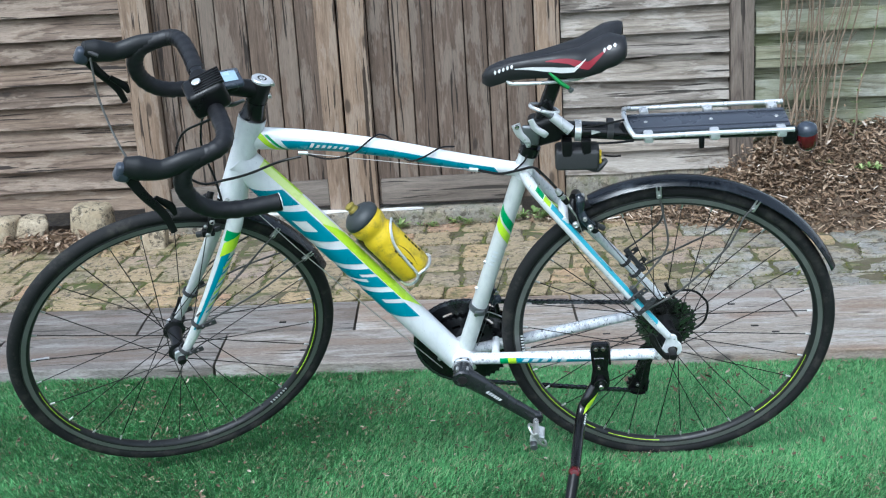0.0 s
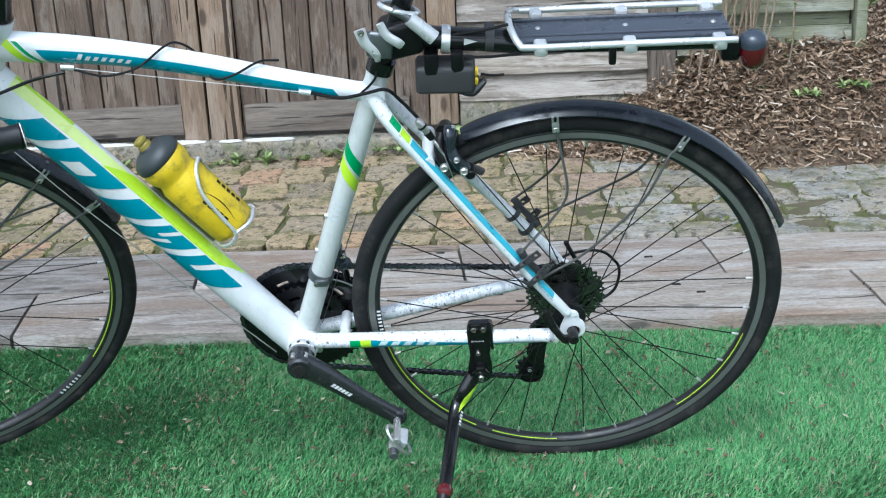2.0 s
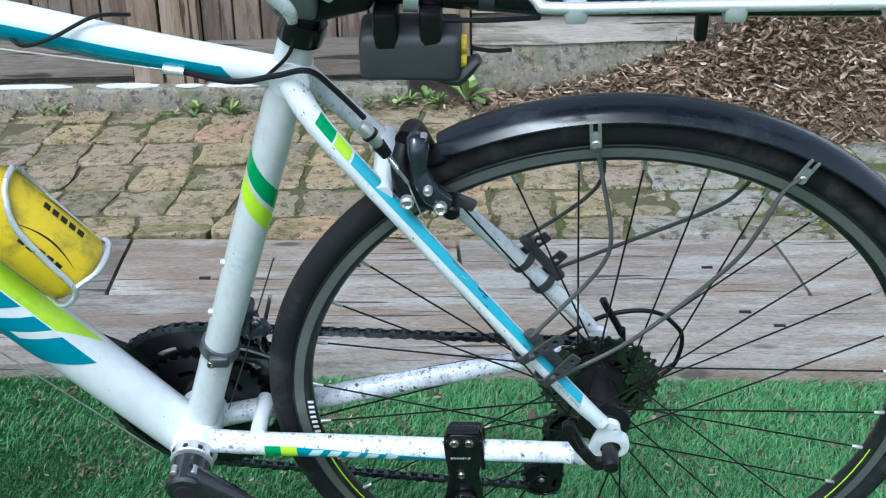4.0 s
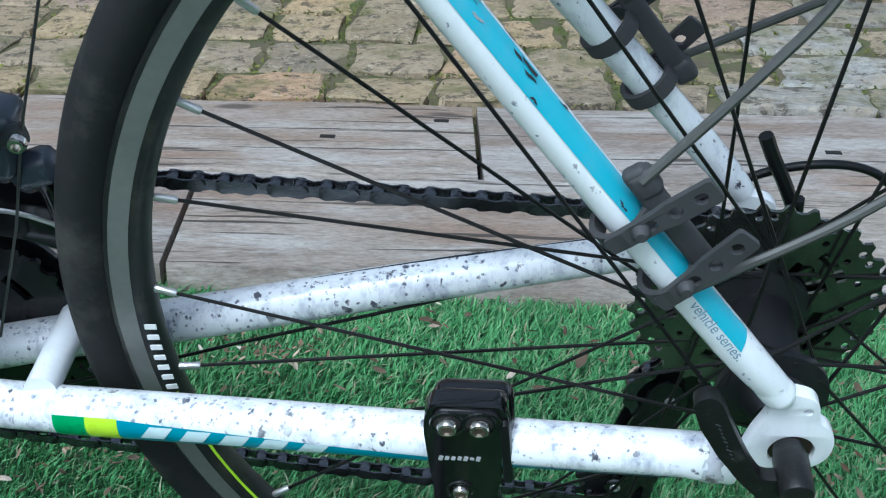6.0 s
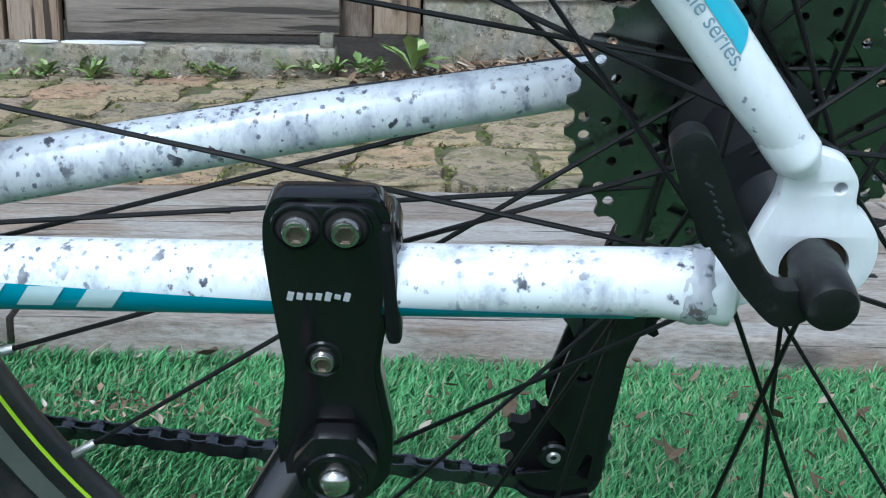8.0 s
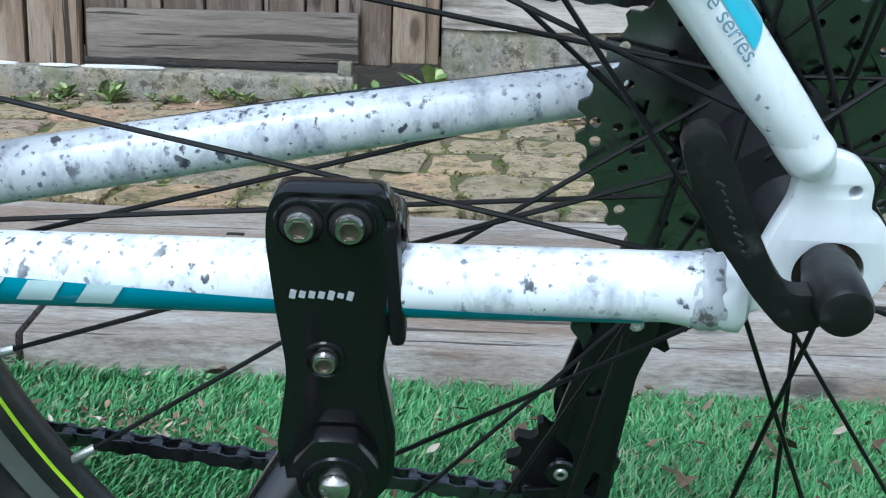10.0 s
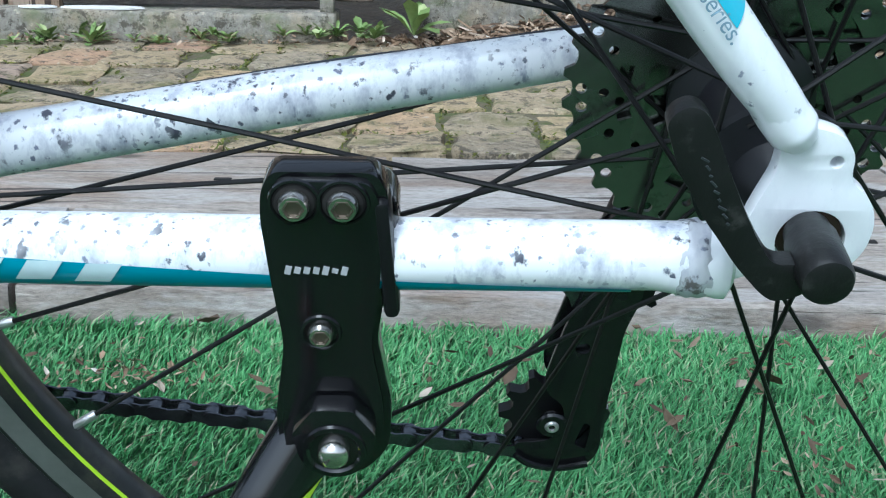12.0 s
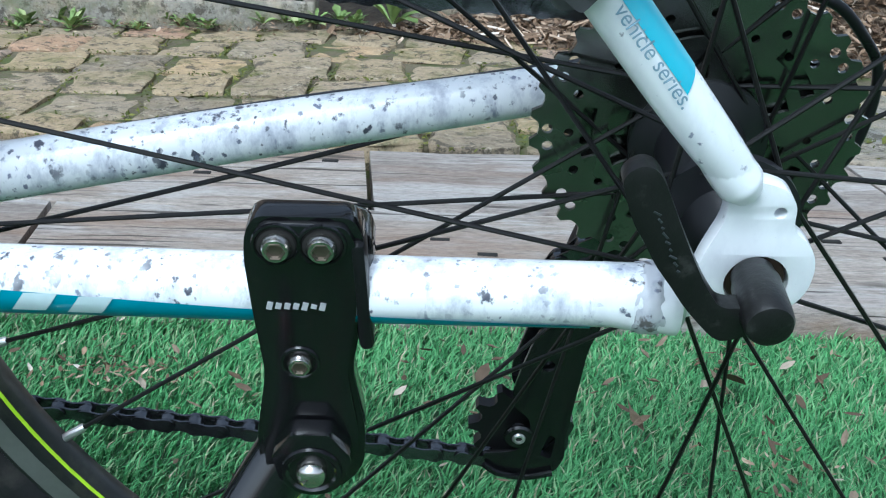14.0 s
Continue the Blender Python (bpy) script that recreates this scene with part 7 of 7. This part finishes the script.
def saddle_print(name, line, w, mat, lab):
    vv = []
    n = 20
    for k in range(n + 1):
        t = k / n
        u = float(np.interp(t, np.linspace(0, 1, len(line)), [p[0] for p in line]))
        a = float(np.interp(t, np.linspace(0, 1, len(line)), [p[1] for p in line]))
        ww = w * math.sin(math.pi * min(0.97, max(0.03, t))) ** 0.6
        vv += [saddle_at(u, a - ww), saddle_at(u, a + ww)]
    part(name, faces(vv, [(2 * k, 2 * k + 1, 2 * k + 3, 2 * k + 2) for k in range(n)]), mat, saddle, lab)


saddle_print("white_swoosh", [(0.24, -0.80), (0.40, -0.86), (0.56, -0.92), (0.66, -0.90), (0.74, -0.70)], 0.055, print_white, "white curved stripe")
saddle_print("red_flash", [(0.46, -0.66), (0.62, -0.70), (0.76, -0.86), (0.88, -0.66)], 0.085, red_paint, "dark red flash")
for k in range(5):
    saddle_print("print_bar", [(0.09 + 0.030 * k, -0.70), (0.108 + 0.030 * k, -0.70)], 0.085, print_white, "small white print bar")
for k in range(3):
    saddle_print("print_bar", [(0.86 + 0.022 * k, -0.66 + 0.03 * k), (0.876 + 0.022 * k, -0.64 + 0.03 * k)], 0.06, print_white, "small white print bar")
for sy in (-1, 1):
    part("rail", tube(spline([(-0.318, 0.010 * sy, 0.566), (-0.300, 0.016 * sy, 0.556), (-0.280, 0.020 * sy, 0.550), (-0.17, 0.023 * sy, 0.556), (-0.120, 0.030 * sy, 0.590)], 6), 0.0034, 10), silver, saddle, "bright saddle rail")
part("clamp_lever", tube(spline([(-0.222, -0.030, 0.574), (-0.205, -0.036, 0.558), (-0.188, -0.038, 0.545)], 5), [0.0030, 0.0042, 0.0034], 12), green_alloy, saddle, "small green metal lever")
part("lever_tip", block(0.008, 0.007, 0.010, 0.002, pose(-0.184, -0.038, 0.541, 0, 40, 0)), grey_alloy, saddle)

# coiled lock, quick-release clamp and rack on the seatpost
LIFT = pose(0, 0, 0.006)
clampset = bp("rack_clamp", block(0.058, 0.052, 0.052, 0.010, pose(-0.236, 0, 0.468, 0, -14, 0), 3), black_plastic, label="black rack clamp with silver quick-release levers", m=LIFT)
for pts, r in (([(-0.290, -0.030, 0.492), (-0.284, -0.034, 0.475), (-0.270, -0.036, 0.458), (-0.268, -0.034, 0.446)], [0.0085, 0.0075, 0.006, 0.004]), ([(-0.262, -0.036, 0.503), (-0.254, -0.038, 0.486), (-0.240, -0.040, 0.476), (-0.234, -0.038, 0.470)], [0.0055, 0.0065, 0.007, 0.006])):
    bp("cam_lever", tube(spline(pts, 5), r, 12, 0.55), silver, clampset, "silver quick-release lever", m=LIFT)
bp("clamp_plate", block(0.036, 0.010, 0.040, 0.006, pose(-0.264, -0.030, 0.468, 0, 8, 0), 3), grey_alloy, clampset, m=LIFT)
for x, z in ((-0.288, 0.490), (-0.238, 0.472)):
    bolt(x, -0.037, z, 0.0045, clampset, m=LIFT)
bp("lock_loop", tube([(-0.236 + 0.026 * math.cos(a), -0.012 + 0.026 * math.sin(a), 0.513 - 0.008 * math.cos(a) - 0.006 * math.sin(a)) for a in np.linspace(0, math.tau, 24)], 0.0036, 10), silver, clampset, "grey coated cable loop", m=LIFT)
bp("lock_barrel", tube([(-0.222, -0.036, 0.508), (-0.190, -0.040, 0.480)], [0.0095, 0.0105], 18), silver, clampset, "silver lock barrel", m=LIFT)
bp("lock_tube", tube([(-0.244, -0.034, 0.522), (-0.222, -0.036, 0.508)], 0.0062, 14), grey_alloy, clampset, m=LIFT)
rack = bp("rear_rack", tube([(-0.225, 0, 0.470), (-0.19, 0, 0.462), (-0.07, 0, 0.450), (0.195, 0, 0.446)], [0.016, 0.0150, 0.0165, 0.0165], 16, 1.3), gloss_black, label="black seatpost rack with silver rails", m=LIFT)
bp("platform", block(0.296, 0.074, 0.006, 0.002, pose(0.064, 0, 0.4655)), rack_plastic, rack, "dark grey ribbed platform", m=LIFT)
for y in (-0.024, 0.024):
    bp("platform_rib", block(0.290, 0.004, 0.003, 0.001, pose(0.064, y, 0.4695)), rack_plastic, rack, m=LIFT)
hoop = spline([(0.214, -0.058, 0.4695), (0.05, -0.058, 0.4695), (-0.060, -0.058, 0.4690), (-0.076, -0.054, 0.472), (-0.086, -0.030, 0.482), (-0.089, 0.0, 0.487), (-0.086, 0.030, 0.482), (-0.076, 0.054, 0.472), (-0.060, 0.058, 0.469), (0.05, 0.058, 0.4695), (0.214, 0.058, 0.4695)], 6)
bp("hoop_rail", tube(hoop, 0.0048, 12), silver, rack, "bright bent aluminium rail", m=LIFT)
for x in (-0.048, 0.072, 0.192):
    for sy in (-1, 1):
        bp("rail_clamp", block(0.018, 0.026, 0.017, 0.004, pose(x, 0.050 * sy, 0.4645), 2), silver, rack, "silver rail clamp", m=LIFT)
    bp("platform_screw", lathe([(0.004, 0), (0.003, 0.0015), (0, 0.002)], 12, Matrix.Translation((x, 0, 0.4690))), steel, rack, m=LIFT)
bp("hook", block(0.010, 0.010, 0.026, 0.003, pose(0.050, -0.045, 0.446)), black_plastic, rack, m=LIFT)
bp("rack_label", plate([[(-0.010, -0.004), (0.008, 0.0005), (-0.010, 0.006)]], 0.0008, side(-0.0200, -0.140, 0.462)), print_white, rack, "small white arrow sticker", m=LIFT)
for x in (-0.175, -0.115):
    bp("beam_clamp", tube([(x - 0.006, 0, 0.459), (x + 0.006, 0, 0.458)], 0.0195, 16, 1.2), silver if x < -0.15 else grey_rubber, rack, "clamp band on the beam", m=LIFT)
bp("bungee", tube(spline([(-0.165, -0.024, 0.476), (-0.12, -0.026, 0.483), (-0.09, -0.028, 0.490)], 4), 0.0022, 8), black_plastic, rack, m=LIFT)
bp("bungee", tube(spline([(-0.165, -0.026, 0.444), (-0.12, -0.030, 0.444), (-0.075, -0.052, 0.458)], 4), 0.0022, 8), black_plastic, rack, m=LIFT)
bag = bp("tool_pouch", rough_up(block(0.082, 0.046, 0.042, 0.007, pose(-0.177, -0.008, 0.414, 0, 1, 0), 4), 0.0015, 50), grey_rubber, label="small black fabric tool pouch under rack")
bp("pouch_strap", block(0.020, 0.050, 0.034, 0.004, pose(-0.196, -0.006, 0.440)), black_plastic, bag)
bp("pouch_strap", block(0.018, 0.050, 0.034, 0.004, pose(-0.160, -0.006, 0.440)), black_plastic, bag)
for z in (0.421, 0.407):
    bp("yellow_tool", tube([(-0.148, -0.014, z), (-0.132, -0.014, z - 0.001)], [0.0085, 0.0075], 14), yellow_plastic, bag, "yellow tool end")
bp("pouch_flap", tube(spline([(-0.160, -0.012, 0.393), (-0.140, -0.012, 0.392), (-0.122, -0.012, 0.405)], 4), [0.006, 0.010, 0.004], 12, 1.6), grey_rubber, bag)
bp("pull_cord", tube(spline([(-0.128, -0.014, 0.416), (-0.110, -0.014, 0.413), (-0.095, -0.014, 0.414)], 4), 0.0018, 8), black_plastic, bag)
LM = Matrix.Translation((0.250, -0.004, 0.434)) @ pose(0, 0, 0, 0, -6, 0)
tail = bp("tail_lamp", lathe([(0, 0.026), (0.010, 0.025), (0.0175, 0.019), (0.0195, 0.012), (0.0195, 0.006), (0.017, 0.005)], 28, LM), smoke_blue, label="round red tail lamp with grey shell")
bp("lens", lathe([(0.0192, 0.006), (0.0205, 0.000), (0.0190, -0.018), (0.012, -0.028), (0.004, -0.032), (0, -0.0325)], 28, LM), red_lens, tail, "dark red lens")
bp("lamp_bracket", block(0.026, 0.022, 0.034, 0.006, pose(0.218, -0.006, 0.437), 3), black_plastic, tail)

# bottle cage and bottle
DV = Vector((0.608, 0, -0.794))
DN = Vector((0.794, 0, 0.608))
BO = Vector((-0.508, 0, 0.164)) + DN * 0.004


def bpt(s, r, a):
    """A point about the bottle's axis: s up from its base, a degrees from the near side towards the front of the curve above the tube."""
    return BO - DV * s + (Vector((0, -1, 0)) * math.cos(radians(a)) + DN * math.sin(radians(a))) * r


cage_part = bp("bottle_cage", tube([bpt(0.005, 0.040, -90), bpt(0.13, 0.040, -90)], 0.005, 10, 2.0), grey_alloy, label="light alloy bottle cage")
for sy in (1, -1):
    f = lambda a: a if sy > 0 else 180 - a
    bp("cage_wire", tube(spline([bpt(0.118, 0.0395, f(78)), bpt(0.110, 0.0395, f(58)), bpt(0.085, 0.0395, f(34)), bpt(0.040, 0.0395, f(24)), bpt(0.006, 0.0395, f(18)), bpt(-0.004, 0.036, f(-10)), bpt(-0.004, 0.036, f(-50)), bpt(0.004, 0.040, f(-84))], 8), 0.0030, 10), silver, cage_part, "bent silver wire")
bp("cage_wire", tube(spline([bpt(0.118, 0.0395, a) for a in (78, 90, 102)], 4), 0.0030, 10), silver, cage_part)
bp("cage_wire", tube(spline([bpt(0.006, 0.0395, 18), bpt(0.000, 0.0385, 60), bpt(0.000, 0.0385, 120), bpt(0.006, 0.0395, 162)], 6), 0.0030, 10), silver, cage_part)
bottle = thing("water_bottle", "scuffed yellow sports bottle with grey cap in cage", "bottle", ROOT @ Matrix.Translation(BO) @ Matrix(((0, -1, 0), tuple(DN), tuple(-DV))).transposed().to_4x4() @ Matrix.Diagonal((1, 1, 0.95, 1)))
prof = [(0, 0.0), (0.028, 0.0), (0.0345, 0.004), (0.0365, 0.011), (0.0365, 0.095), (0.0360, 0.099), (0.0365, 0.103), (0.0362, 0.118), (0.0325, 0.127), (0.0318, 0.133), (0.0355, 0.141), (0.0368, 0.150), (0.0366, 0.160), (0.0350, 0.163)]
part("body", lathe(prof, 40), yellow_plastic, bottle, smooth=50)
part("cap", lathe([(0.0352, 0.1625), (0.0375, 0.165), (0.0378, 0.171), (0.0355, 0.178), (0.026, 0.187), (0.014, 0.190), (0.0125, 0.193)], 40), cap_grey, bottle, "dark grey screw cap")
part("nozzle", lathe([(0.0110, 0.190), (0.0105, 0.198), (0.0085, 0.200), (0.0080, 0.202), (0.0105, 0.203), (0.0105, 0.207), (0.008, 0.209), (0, 0.209)], 20), olive_plastic, bottle, "dull yellow nozzle")
for a0, sz in ((10, 0.060), (75, 0.060)):
    for k in range(5):
        vv = []
        for i in range(4):
            for j in (0, 1):
                a = radians(a0 + j * 12 + 10)
                z = 0.030 + k * 0.0105 + i * 0.0025
                vv.append((0.0370 * math.cos(a), 0.0370 * math.sin(a), z))
        part("print", faces(vv, [(2 * i, 2 * i + 1, 2 * i + 3, 2 * i + 2) for i in range(3)]), shade_print_black, bottle, "black print bar")
    vv = []
    for i in range(15):
        t = i / 14
        for j in (0, 1):
            a = radians(a0 + 28 + 10 * math.sin(math.pi * t) + j * 3 * math.sin(math.pi * t))
            vv.append((0.0369 * math.cos(a), 0.0369 * math.sin(a), 0.018 + 0.075 * t))
    part("print_arc", faces(vv, [(2 * i, 2 * i + 1, 2 * i + 3, 2 * i + 2) for i in range(14)]), shade_print_black, bottle, "black curved print stroke")


# ---- the paving bricks, last ----
def sett(seed):
    bm = block(1, 1, 1, 0.06, None, 1)
    bmesh.ops.subdivide_edges(bm, edges=[e for e in bm.edges if e.calc_length() > 0.5 and min(v.co.z for v in e.verts) > 0], cuts=3, use_grid_fill=True)
    for v in bm.verts:
        n = Vector(noise.noise_vector(v.co * 1.7 + Vector((seed * 7.7, 0, 0))))
        f = Vector(noise.noise_vector(v.co * 5.5 + Vector((seed * 3.1, 4, 0))))
        v.co += Vector((n.x * 0.10 + f.x * 0.05, n.y * 0.10 + f.y * 0.05, n.z * 0.10 + f.z * 0.12))
    return data_of("brick", bm, 35)


paving = thing("brick_pavement", "uneven path of old sandy brown bricks with mossy joints", "pavement", kind="structure")
setts = [sett(k) for k in range(9)]
flags = [sett(k + 20) for k in range(6)]
for me in setts:
    me.materials.append(brick_mat)
for me in flags:
    me.materials.append(flag_mat)
rb = random.Random(9)
y = 1.105
joint_moss = []
for row in range(6):
    d = (0.105, 0.148, 0.150, 0.152, 0.150, 0.140)[row]
    x = -2.75 + rb.uniform(0, 0.1)
    while x < 1.75:
        w = rb.uniform(0.112, 0.142) if row else rb.uniform(0.11, 0.19)
        grey = x > 0.12 and rb.random() < 0.75
        if grey:
            w = rb.uniform(0.15, 0.23)
        edge = bed_edge(x + w / 2)
        if y + d / 2 < min(1.90, edge + 0.02):
            ob = part("brick", flags[rb.randrange(6)] if grey else setts[rb.randrange(9)], brick_mat, paving)
            ob.matrix_basis = pose(x + w / 2, y + d / 2 - 0.017 * x, 0.019 + rb.uniform(-0.003, 0.003), rb.uniform(-1.2, 1.2), rb.uniform(-1.2, 1.2), rb.uniform(-2.5, 2.5)) @ Matrix.Diagonal((w - rb.uniform(0.006, 0.015), d - rb.uniform(0.006, 0.015), 0.046, 1))
            for _ in range(60):
                f, g = rb.uniform(-0.5, 0.5), rb.choice((-0.5, 0.5))
                px, py = (x + w / 2 + f * w, y + d / 2 + g * d) if rb.random() < 0.5 else (x + w / 2 + g * w, y + d / 2 + f * d)
                py -= 0.017 * x
                if noise.noise((px * 3.5, py * 3.5, 3)) > -0.12:
                    joint_moss.append((px + rb.gauss(0, 0.004), py + rb.gauss(0, 0.004), rb.uniform(0.038, 0.045)))
        x += w
    y += d
scatter_leaves("joint_moss", joint_moss, 0.0042, moss_mat, "olive moss and crumbs filling the brick joints", 31, 0.8)
